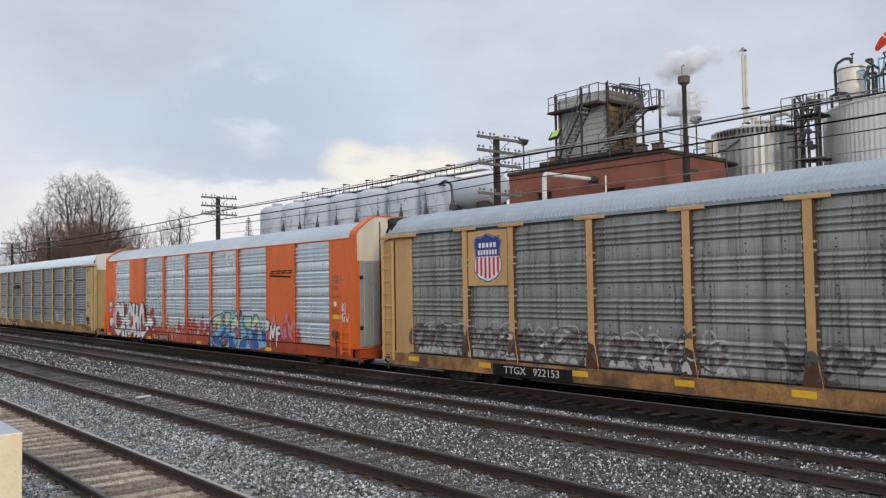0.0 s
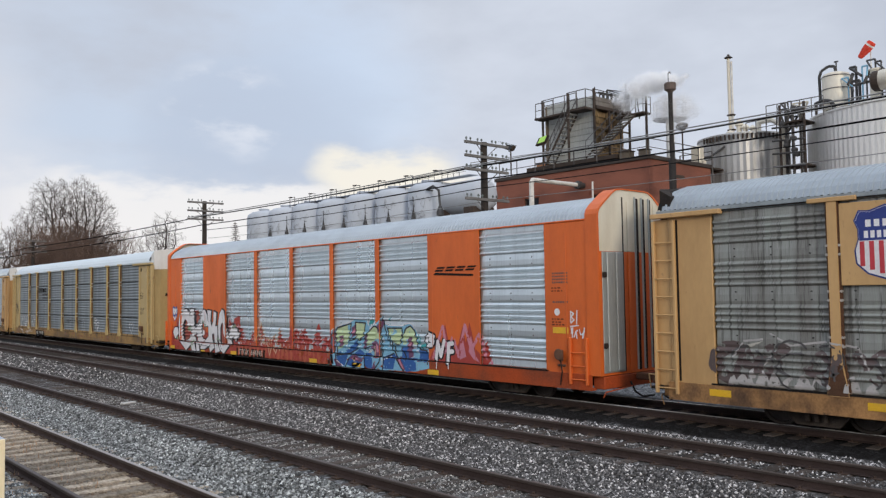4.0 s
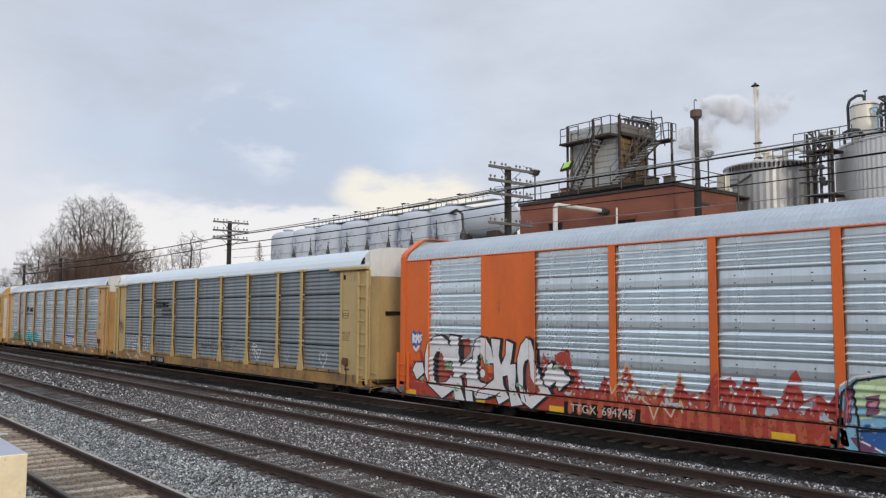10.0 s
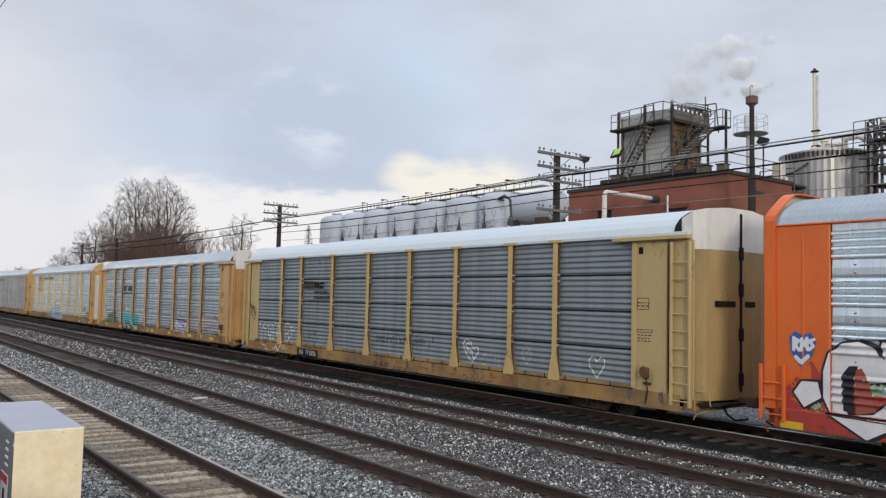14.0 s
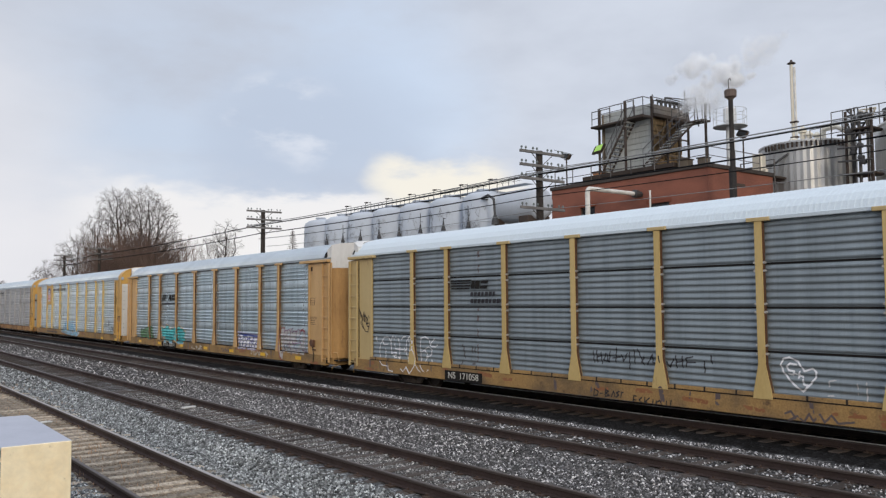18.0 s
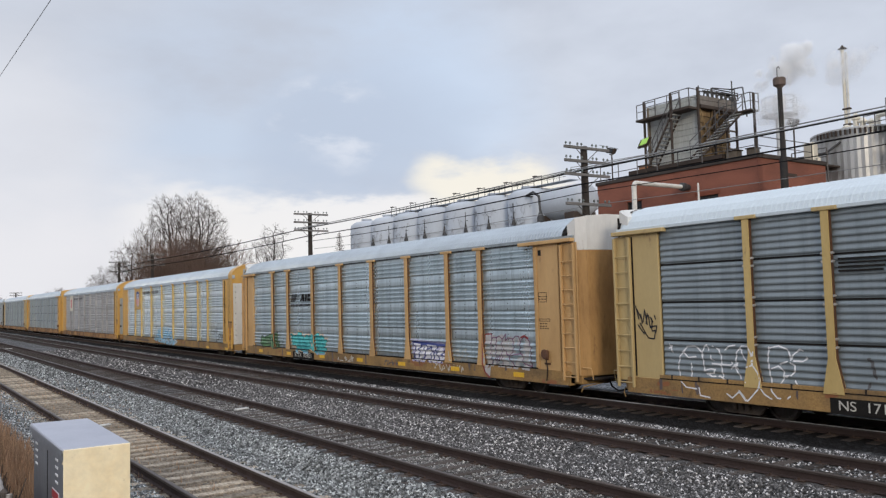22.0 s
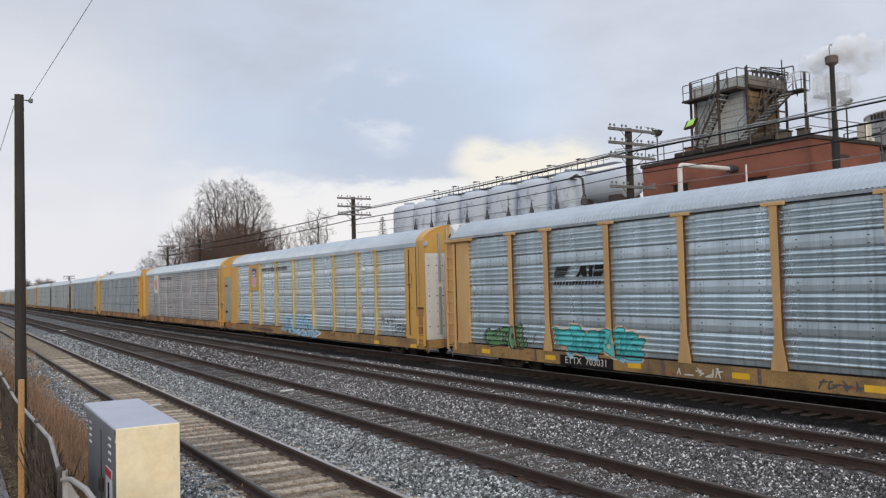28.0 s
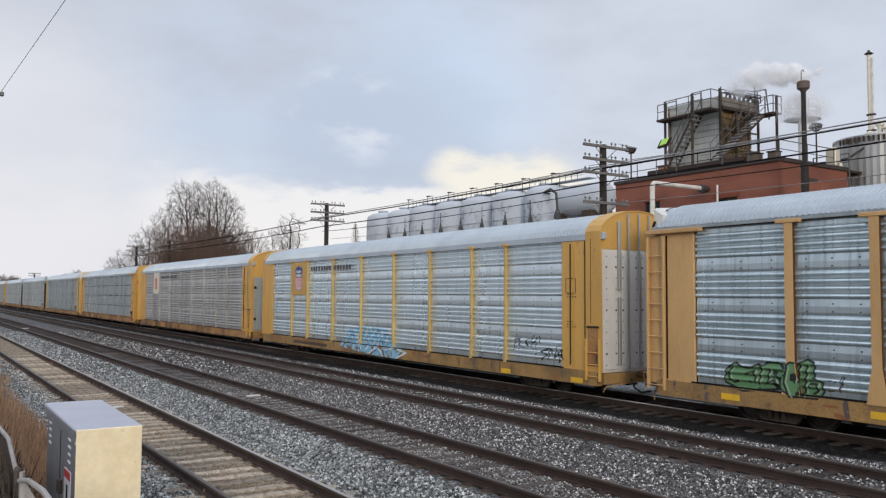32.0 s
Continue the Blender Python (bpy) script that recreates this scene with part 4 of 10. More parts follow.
    part("sill_slit", Shape().box(first - 0.1, last + 0.1, near - 0.0575, near - 0.03, 0.826, 0.846 if style == "tier" else 0.862), M["black"], car, "dark slit above the side sill")
    br = Shape()
    x = 2.0
    while x < CAR_L - 1.5:
        br.box(x - 0.035, x + 0.035, near - 0.05, near + 0.0, 0.50, 0.77)
        x += 0.95
    part("sill_stiffeners", br, M[sill], car, "", "stuff")
    part("deck", Shape().box(0.3, CAR_L - 0.3, near + 0.1, -near - 0.05, 0.78, 0.86), M["under"], car)
    part("centre_sill", Shape().slab(0.5, CAR_L - 0.5, -0.22, 0.22, 0.36, 0.78), M["under"], car)
    for x in (6.5, 9.2, 11.9, 14.6, 17.3, 20.0):
        part("cross_bearer", Shape().box(x - 0.06, x + 0.06, near + 0.141, -0.221, 0.5, 0.779), M["under"], car)
    part("brake_pipe", Shape().pipe([(3.9, near + 0.12, 0.40), (12.0, near + 0.12, 0.36), (22.8, near + 0.12, 0.40)], 0.022), M["under"], car)
    part("far_side", Shape().slab(0.2, CAR_L - 0.2, -near - 0.08, -near, 0.45, 4.80), P, car)
    # roof
    if ends == "bullet":
        rx0, rx1 = 0.35, tail - (0.60 if hood_line else 0.385)
    else:
        rx0, rx1 = 0.25, CAR_L - 0.55
    part("roof", corrugated_roof(rx0, rx1, depth=rib), M[roof], car)
    if ends != "bullet":
        for xa, xb in ((rx1 + 0.002, rx1 + 0.17), (rx0 - 0.10, rx0 - 0.002)):
            gap = Shape()
            m = len(ARCH)
            gap.add([(q, y * 1.012, z + 0.018) for q in (xa, xb) for y, z in ARCH], [(i, i + 1, m + i + 1, m + i) for i in range(m - 1)])
            part("roof_end_gap", gap, M["black"], car, "dark gap between roof and end door")
    if cap and ends != "bullet" and not chord:
        part("eave_slit", Shape().box(0.3, CAR_L - 0.9, near - 0.016, near - 0.011, z1 + 0.012, z1 + 0.05), M["black"], car)
    # ends
    for side, x in (("left", 0.12), ("right", tail)):
        s = 1 if side == "right" else -1
        if ends == "bullet":
            depth = 0.62 if hood_line else 0.40
            a, b = sorted((x, x - depth if side == "right" else x + 0.26))
            hood = Shape()
            top_line = hood_line or HOOD
            ring = [(-1.55, 0.80)] + top_line + [(1.55, 0.80)]
            inner = [(-1.47, 0.80)] + [(y * 0.965, z - 0.03) for y, z in top_line] + [(1.47, 0.80)]
            m = len(ring)
            v = [(q, y, z) for q in (a, b) for y, z in ring] + [(q, y, z) for q in (a, b) for y, z in inner]
            hood.add(v, [(i, i + 1, m + i + 1, m + i) for i in range(m - 1)] + [(2 * m + i, 3 * m + i, 3 * m + i + 1, 2 * m + i + 1) for i in range(m - 1)]
                     + [(i, 2 * m + i, 2 * m + i + 1, i + 1) for i in range(m - 1)] + [(m + i, m + i + 1, 3 * m + i + 1, 3 * m + i) for i in range(m - 1)]
                     + [(0, m, 3 * m, 2 * m), (m - 1, 3 * m - 1, 4 * m - 1, 2 * m - 1)])
            part("end_hood", hood, F, car)
            xe = x - s * 0.06
            zd = 4.32 if end_lower == "white" else 3.95
            low = Shape().plate([(-1.47, 0.80), (1.47, 0.80), (1.47, zd), (-1.47, zd)], 0, 0.05)
            low.v = [(xe + q * s * 0.6, p, r) for p, q, r in low.v]
            part("end_door_lower", low, M[end_lower], car)
            up = Shape().plate([(-1.47, zd + 0.005), (1.47, zd + 0.005)] + [(y * 0.965, z - 0.03) for y, z in top_line[::-1]], 0, 0.05)
            up.v = [(xe + q * s * 0.6, p, r) for p, q, r in up.v]
            part("end_door_upper", up, M[end_upper], car)
            if side == "right" and end_lower == "white":
                # two white leaves edged with dark tabs, a grey seal strip between them
                for ya, yb in ((-1.36, -0.92), (-0.70, -0.10), (0.10, 0.70), (0.92, 1.36)):
                    leaf = part("door_leaf", Shape().slab(xe + 0.032, xe + 0.065, ya, yb, 0.88, 4.24, 0.012), M["white"], car, "riveted white door leaf")
                    tabs = Shape()
                    for k in range(11):
                        z = 1.0 + 0.31 * k
                        for y in (ya + 0.03, yb - 0.03):
                            d = 0.03 if k % 4 == 1 else 0.016
                            tabs.slab(xe + 0.064, xe + 0.078, y - d, y + d, z, z + 1.6 * d, 0.004)
                    part("rivets", tabs, M["under"], leaf, "dark rivet tabs", "stuff")
                for y in (-0.81, 0.81):
                    for za, zb in ((1.0, 2.95), (3.15, 5.15)):
                        part("seal_strip", Shape().slab(xe + 0.034, xe + 0.11, y - 0.055, y + 0.055, za, zb, 0.015), M["door_steel"], car, "grey steel seal strip")
                for y in (-0.46, -0.02, 0.40):
                    part("door_bar", Shape().rod((xe + 0.10, y, 0.9), (xe + 0.10, y, 5.40), 0.03, n=8), M["door_steel"], car)
            elif side == "right":
                leaf = part("door_leaf", Shape().slab(xe + 0.032, xe + 0.060, -1.38, -0.50, 0.86, 3.94, 0.015), M["door_steel"], car, "dull steel door leaf")
                for y in (-1.10, -0.72):
                    part("leaf_fold", Shape().slab(xe + 0.058, xe + 0.10, y - 0.12, y + 0.12, 0.90, 3.92, 0.03), M["door_steel"], leaf)
                for z in (1.55, 3.35):
                    part("hinge", Shape().slab(xe + 0.058, xe + 0.12, -1.40, -1.26, z - 0.07, z + 0.07, 0.02), M["under"], leaf)
                for y, w, deep in ((-0.46, 0.025, 0.0), (0.18, 0.055, 0.0), (0.46, 0.055, 0.0), (0.78, 0.025, 0.0)):
                    part("door_slot", Shape().box(xe + 0.031, xe + 0.036 + deep, y - w, y + w, 0.86, 5.38), M["under"], car, "dark groove between the folding door panels")
                for y in (0.02, 0.32, 0.64):
                    part("door_bar", Shape().rod((xe + 0.085, y, 0.88), (xe + 0.085, y, 5.40), 0.026, n=8), M["door_steel"], car, "steel door post")
                for y in (-0.22, 0.95, 1.22):
                    for nm, za, zb, mt in (("door_rib", 0.86, 3.93, end_lower), ("door_rib_top", 3.96, 5.28, end_upper)):
                        part(nm, Shape().slab(xe + 0.032, xe + 0.060, y - 0.06, y + 0.06, za, zb, 0.02), M[mt], car)
        else:
            bul = 0.30 if side == "right" else 0.12
            plan = [(x - s * 0.36, -1.46), (x - s * 0.05, -1.44), (x + s * bul * 0.6, -1.2), (x + s * bul, -0.5), (x + s * bul, 0.5), (x + s * bul * 0.6, 1.2), (x - s * 0.05, 1.44), (x - s * 0.36, 1.46)]
            for nm, mt, za, zb in (("end_door_lower", end_lower, 0.72, 4.36), ("end_door_upper", end_upper, 4.364, 5.02)):
                sh = Shape()
                n = len(plan)
                top = [5.12, 5.30, 5.36, 5.42, 5.42, 5.36, 5.30, 5.12] if nm == "end_door_upper" else [zb] * n
                v = [(px, py, za) for px, py in plan] + [(px, py, tz) for (px, py), tz in zip(plan, top)]
                sh.add(v, [(i, (i + 1) % n, n + (i + 1) % n, n + i) for i in range(n)] + [tuple(range(n))[::-1], tuple(range(n, 2 * n))])
                part(nm, sh, M[mt], car)
            if side == "right":
                seam = Shape().rod((x + bul + 0.012, 0.0, 0.9), (x + bul + 0.012, 0.0, 5.3), 0.035, n=6)
                for z in (1.2, 2.3, 3.4, 4.3):
                    seam.box(x + bul - 0.01, x + bul + 0.05, -0.07, 0.07, z - 0.16, z + 0.16)
                part("door_hinge_seam", seam, M["black"], car)
                for ya, yb in ((-0.95, -0.22), (0.20, 0.62)) if end_lower == "buff_end" else ():
                    part("end_door_slot", Shape().box(x + bul * 0.8 - 0.05, x + bul + 0.012, ya, yb, 2.98, 3.12), M["black"], car)
        # corner plate between the screens and the end
        ca, cb = (0.42, first - 0.02) if side == "left" else (last + 0.02, CAR_L - (0.75 if ends != "bullet" else 0.80))
        if ends == "bullet":
            ca, cb = (0.38, first - 0.01) if side == "left" else (last + 0.01, tail - (0.625 if hood_line else 0.405))
        part("corner_plate", Shape().slab(ca, cb, near - 0.02, near + 0.06, 0.80, max(4.605, z1), 0.012), F, car)
        if ends != "bullet":
            w = cb - ca
            part("corner_pilaster", Shape().slab(ca + 0.04, ca + 0.18, near - 0.06, near - 0.021, 0.86, 4.55, 0.01), F, car)
            la, lb = (-0.45, first + 0.25) if side == "left" else (last - 0.55, CAR_L - 0.05)
            part("corner_bracket", Shape().slab(max(la, 0.02), lb, near - 0.16, near + 0.02, 4.612, 4.72, 0.012), F, car)
        else:
            part("corner_seam", Shape().slab((ca + cb) / 2, (ca + cb) / 2 + 0.05, near - 0.035, near - 0.021, 0.9, 4.5, 0.006), F, car)
            if hood_line and side == "right":
                for x_, za, zb in ((ca + 0.40, 0.95, 4.52), (cb - 0.03, 0.95, 4.60), (cb + 0.22, 2.2, 4.65)):
                    part("plate_joint", Shape().box(x_ - 0.009, x_ + 0.009, near - 0.054, near - 0.02, za, zb), M["under"], car, "dark joint between corner plates")
                nb = part("step_well", Shape().slab(cb + 0.09, cb + 0.52, near - 0.056, near - 0.0505, 0.98, 2.05, 0.004), M["sill_tan"], car, "dark recess behind the steps")
                part("step_well_lip", Shape().slab(cb + 0.06, cb + 0.55, near - 0.075, near - 0.0505, 2.06, 2.12, 0.006), M["under"], nb)
                for xa, xb, za, zb in ((ca + 0.18, ca + 0.62, 3.06, 3.50),):
                    for q in ((xa, xb, za, za + 0.018), (xa, xb, zb - 0.018, zb), (xa, xa + 0.018, za, zb), (xb - 0.018, xb, za, zb)):
                        part("notice_line", Shape().box(q[0], q[1], near - 0.0255, near - 0.019, q[2], q[3]), M["under"], car)
        if side == "left" and ends != "bullet":
            part("corner_gap", Shape().box(ca + 0.20, ca + 0.255, near - 0.024, near - 0.018, 0.86, 4.56), M["black"], car)
        # ladder
        if ladders == "both" or ladders == side:
            a = 0.0 if side == "left" else tail - (0.62 if hood_line or ends != "bullet" else 1.00)
            tall = 4.55 if ends != "bullet" else 1.75
            la = part("ladder", Shape().slab(a + 0.02, a + 0.09, near - 0.12, near - 0.03, 0.55, tall).slab(a + 0.56, a + 0.63, near - 0.12, near - 0.03, 0.55, tall), F, car)
            z = 0.68
            while z < tall - 0.1:
                part("rung", Shape().rod((a + 0.05, near - 0.10, z), (a + 0.60, near - 0.10, z), 0.017, n=6), F, la)
                z += 0.42 if ends != "bullet" else 0.34
            if ends != "bullet":
                part("ladder_backing", Shape().slab(a + 0.0, a + 0.64, near + 0.0, near + 0.05, 0.72, 4.59), F, la)
        # coupler, hose and end sill
        part("end_sill", Shape().slab(min(x, x - s * 0.35), max(x, x - s * 0.35), -1.4, 1.4, 0.46, 0.78, 0.02), M[sill], car)
        cp = Shape().slab(min(x, x + s * 0.62), max(x, x + s * 0.62), -0.10, 0.10, 0.62, 0.80, 0.03)
        cp.slab(min(x + s * 0.55, x + s * 0.85), max(x + s * 0.55, x + s * 0.85), -0.19, 0.14, 0.56, 0.84, 0.04)
        part("coupler", cp, M["rust"], car)
        hose = Shape().pipe([(x + s * 0.1, -0.45, 0.60), (x + s * 0.25, -0.47, 0.36), (x + s * 0.45, -0.42, 0.24), (x + s * 0.72, -0.30, 0.30)], 0.026)
        part("air_hose", hose, M["black"], car)
        lev = Shape().pipe([(x + s * 0.15, -0.1, 0.52), (x + s * 0.2, -1.2, 0.46), (x + s * 0.05, -1.42, 0.40), (x - s * 0.02, -1.44, 0.26)], 0.016)
        part("uncoupling_lever", lev, M[sill], car)
    # hand brake at the right end
    if hood_line is None:
        hand_brake(car, near)
    # trucks
    for x in (3.55, CAR_L - 3.55):
        tr = part("truck", TRUCK, None, car)
        tr.location = (x, 0, 0)
        for w in (-0.9, 0.9):
            part("wheelset", WHEELSET, None, tr).location = (w, 0, WHEEL_R)
    # lifting hole and boxed notices on the right corner plate
    if ends != "bullet":
        part("lifting_hole", Shape().box(25.16, 25.30, near - 0.026, near - 0.019, 4.28, 4.46), M["black"], car, "dark square lifting hole")
        for xa, xb, za, zb in ((25.12, 25.50, 2.86, 3.16), (25.12, 25.62, 2.28, 2.36)):
            for q in ((xa, xb, za, za + 0.015), (xa, xb, zb - 0.015, zb), (xa, xa + 0.015, za, zb), (xb - 0.015, xb, za, zb)):
                part("notice_line", Shape().box(q[0], q[1], near - 0.0255, near - 0.019, q[2], q[3]), M["under"], car)
        for x, s in ((CAR_L, 1), (0.12, -1)):
            part("end_platform", Shape().slab(min(x, x + s * 0.42), max(x, x + s * 0.42), -1.35, 1.35, 0.60, 0.66, 0.01), M["under"], car, "grimy crossover platform")
            part("platform_grab", Shape().pipe([(x + s * 0.40, -1.35, 0.62), (x + s * 0.40, -1.42, 0.95), (x + s * 0.05, -1.42, 0.95)], 0.014, 5), M[frame], car)
    # stencilled data on the corner plate, too small to read
    if plates:
        st = Shape()
        rng = random.Random(len(label))
        for z in (3.02, 2.94, 2.20, 2.12, 2.05):
            x = 25.15
            while x < 25.50:
                w = rng.uniform(0.03, 0.10)
                st.box(x, x + w, near - 0.026, near - 0.019, z, z + 0.028)
                x += w + 0.05
        part("stencilled_data", st, M["under"], car, "rows of small unreadable stencil", "stuff")
    return car


def reflectors(car, xs, z=0.60):
    for x in xs:
        part("reflector", Shape().slab(x - 0.26, x + 0.26, -1.5 - 0.061, -1.5 - 0.056 + 0.002, z - 0.075, z + 0.075, 0.002), M["reflector"], car, "yellow reflective strip")


INK = {k: surf("paint_" + k, c, 0.55, 0, tuple(v * 0.72 for v in c), 0.5, 2.2, 30, 0.10, 0.03, spread=0.02) for k, c in {
    "white": (0.80, 0.79, 0.80), "black": (0.018, 0.016, 0.020), "red": (0.42, 0.055, 0.040), "darkred": (0.26, 0.035, 0.035), "pink": (0.60, 0.24, 0.31), "flame": (0.48, 0.115, 0.055),
    "cream": (0.66, 0.50, 0.34), "blue": (0.030, 0.12, 0.38), "sky": (0.24, 0.50, 0.68), "navy": (0.028, 0.045, 0.20), "lime": (0.56, 0.68, 0.40), "teal": (0.035, 0.36, 0.38), "aqua": (0.10, 0.55, 0.55),
    "deepteal": (0.03, 0.17, 0.20), "plum": (0.17, 0.07, 0.14), "green": (0.12, 0.26, 0.12), "palegreen": (0.28, 0.42, 0.25), "grey": (0.42, 0.42, 0.42), "lilac": (0.50, 0.47, 0.66), "stripe": (0.55, 0.045, 0.06),
    "shield": (0.025, 0.045, 0.23), "pale": (0.60, 0.58, 0.52), "smoke": (0.09, 0.085, 0.085), "palered": (0.36, 0.09, 0.06), "rustmark": (0.27, 0.105, 0.040), "umber": (0.115, 0.085, 0.082), "chalk": (0.50, 0.48, 0.47)}.items()}


def number_board(car, x0, x1, z, text):
    b = part("number_board", Shape().box(x0, x1, -1.5 - 0.059, -1.5 - 0.054, z - 0.16, z + 0.16), M["black"], car, "black board with white car number")
    words("car_number", text, 0.29, Matrix.Translation(((x0 + x1) / 2, -1.5 - 0.063, z)) @ pose(0, 0, 0, 90), INK["pale"], b, "white stencilled letters and digits", 1.12)


def shield_logo(car, xc, zc, w, h, y):
    """A railway's shield emblem as plain shapes: blue head with two white bars, red stripes on white below."""
    out = [(-0.50, 0.30), (-0.42, 0.44), (-0.25, 0.43), (0, 0.50), (0.25, 0.43), (0.42, 0.44), (0.50, 0.30), (0.44, 0.18), (0.44, 0.05), (0.50, -0.10), (0.48, -0.28), (0.30, -0.42), (0, -0.50), (-0.30, -0.42), (-0.48, -0.28), (-0.50, -0.10), (-0.44, 0.05), (-0.44, 0.18)]
    sc = lambda pts, g=1.0: [(xc + a * w * g, zc + b * h * g) for a, b in pts]
    back = part("emblem", Shape().plate(sc(out, 1.05), y - 0.004, y - 0.002), INK["navy"], car, "blue shield emblem with red and white stripes")
    part("emblem_field", Shape().plate(sc(out), y - 0.007, y - 0.005), INK["white"], back)
    head = [(-0.44, 0.03), (-0.44, 0.18), (-0.50, 0.30), (-0.42, 0.44), (-0.25, 0.43), (0, 0.50), (0.25, 0.43), (0.42, 0.44), (0.50, 0.30), (0.44, 0.18), (0.44, 0.03)]
    part("emblem_head", Shape().plate(sc(head, 0.99), y - 0.010, y - 0.008), INK["shield"], back)
    bars = Shape()
    for zz, n, wd in ((0.27, 5, 0.125), (0.115, 7, 0.095)):
        for i in range(n):
            a = (i - (n - 1) / 2) * wd * 1.12
            bars.plate(sc([(a - wd * 0.36, zz - 0.05), (a + wd * 0.36, zz - 0.05), (a + wd * 0.36, zz + 0.05), (a - wd * 0.36, zz + 0.05)]), y - 0.013, y - 0.011)
    part("emblem_bars", bars, INK["white"], back, "", "stuff")
    for i in range(6):
        a = -0.40 + i * 0.16
        lo = -0.30 - 0.17 * (1 - abs(a) / 0.5)
        part("emblem_stripe", Shape().plate(sc([(a - 0.040, lo), (a + 0.040, lo), (a + 0.040, 0.02), (a - 0.040, 0.02)], 0.98), y - 0.010, y - 0.008), INK["stripe"], back)


# ---- the train ----
CARS = []


def coupled(car, k, shift=0.0):
    CARS.append((car, -22.8 - 28.35 * (k - 1) + shift))
    return car


c1 = coupled(autorack("grimy grey autorack car with tan posts and graffiti", "tan", "steel_dirty", "roof_dull", "sill_tan", "ridged", "tall",
                      post_w=0.19, flare=0.42, cap=0.95, bolts=True, end_upper="under", end_lower="tan", feet=True, z_panel=(0.86, 4.66), ridges=(4.43, 0.945, 0.147)), 1, 0.25)
c2 = coupled(autorack("orange autorack car with galvanised screens and bright graffiti", "orange", "steel_panel", "roof_steel", "sill_orange", "ridged", "bullet",
                      posts=[4.2, 6.2, 9.0, 11.85, 14.65, 17.42, 20.18, 22.3], first=1.6, last=24.9, post_w=0.20, flare=0.20, cap=0, z_panel=(0.86, 4.755), ridges=(4.54, 0.985, 0.158), proud=0.035, flange=0.02, filled=[(4.2, 6.2), (20.18, 22.3)], ladders="both", end_upper="cream", end_lower="orange", tail=26.74), 2, 0.25)
c3 = coupled(autorack("yellow-framed autorack car with dull grey pleated screens and a white roof", "buff", "steel_slate", "roof_white", "sill_yellow", "tier", "tall",
                      post_w=0.17, flare=0.46, cap=0.55, bolts=True, end_upper="white", end_lower="buff_end", chord="roof_white", post_mat="pale_buff", rib=0.006, z_panel=(0.84, 4.70), flange=0.018), 3)
c4 = coupled(autorack("tan-framed autorack car with galvanised screens and coloured graffiti", "tan", "steel_worn", "roof_steel", "sill_yellow", "ridged", "tall",
                      post_w=0.20, flare=0.44, cap=0.62, end_upper="white", end_lower="brown_tan", z_panel=(0.86, 4.66), ridges=(4.48, 0.985, 0.163), flange=0.015), 4)
c5 = coupled(autorack("yellow autorack car with rounded hooded ends and a small shield emblem", "yellow", "steel_panel", "roof_steel", "sill_yellow", "ridged", "bullet",
                      post_w=0.07, flare=0.13, cap=0.3, hood_line=ROUND, ladders="right", end_upper="yellow", end_lower="white", chord="roof_steel", post_mat="pale_buff", tail=26.6), 5)
c6 = coupled(autorack("yellow-ended autorack car with galvanised screens and narrow posts", "yellow", "steel_aged", "roof_steel", "sill_tan", "ridged", "bullet",
                      post_w=0.05, flare=0.05, cap=0, hood_line=ROUND, ladders="right", end_upper="yellow", end_lower="yellow", chord="roof_steel", post_mat="steel_aged", tail=26.6), 6, 0.1)
c7 = coupled(autorack("grey autorack car with plain screens and yellow corner plates", "yellow", "steel_dull", "roof_steel", "sill_tan", "tier", "tall",
                      post_w=0.05, flare=0.05, cap=0, end_upper="yellow", end_lower="yellow", chord="roof_steel", post_mat="steel_dull"), 7)
c8 = coupled(autorack("grey autorack car with ridged screens and a grimy sill", "buff", "steel_dull", "roof_steel", "sill_tan", "ridged", "tall",
                      post_w=0.06, flare=0.06, cap=0, end_upper="white", end_lower="buff", chord="roof_steel", post_mat="steel_dull", ladders="none"), 8)
c9 = coupled(autorack("plain grey autorack car with grey corner plates", "door_steel", "steel_dull", "roof_steel", "sill_tan", "tier", "tall",
                      post_w=0.05, flare=0.05, cap=0, end_upper="door_steel", end_lower="under", chord="roof_steel", ladders="none"), 9)


# ---- emblems and spray paint on the cars ----
def tag(car, name, label, box, n, seed, w, ink, worn=0.0, lift=0.005):
    """A quick illegible tag: a row of angular scribbled strokes."""
    x0, x1, z0, z1 = box
    rg = random.Random(seed)
    strokes = []
    cell = (x1 - x0) / n
    for i in range(n):
        high = rg.uniform(0.75, 1.0)
        at = lambda a, b: (x0 + cell * (i + a * 0.95) + 0.15 * cell * b, z0 + (z1 - z0) * b * high)
        first = at(rg.uniform(0.0, 0.3), rg.choice((0.0, 1.0)))
        line = [first]
        for k in range(rg.choice((2, 3, 3, 4))):
            line.append(at(rg.uniform(0.0, 1.05), rg.choice((0.0, 0.35, 0.55, 1.0)) + rg.uniform(-0.06, 0.06)))
        strokes.append((line, w))
        if rg.random() < 0.4:
            a, b = rg.uniform(0.1, 0.4), rg.uniform(0.4, 0.7)
            strokes.append(([at(a, b), at(a + 0.6, b + 0.1)], w))
    return paint(car, name, INK[ink], strokes, lift=lift, label=label, worn=worn)


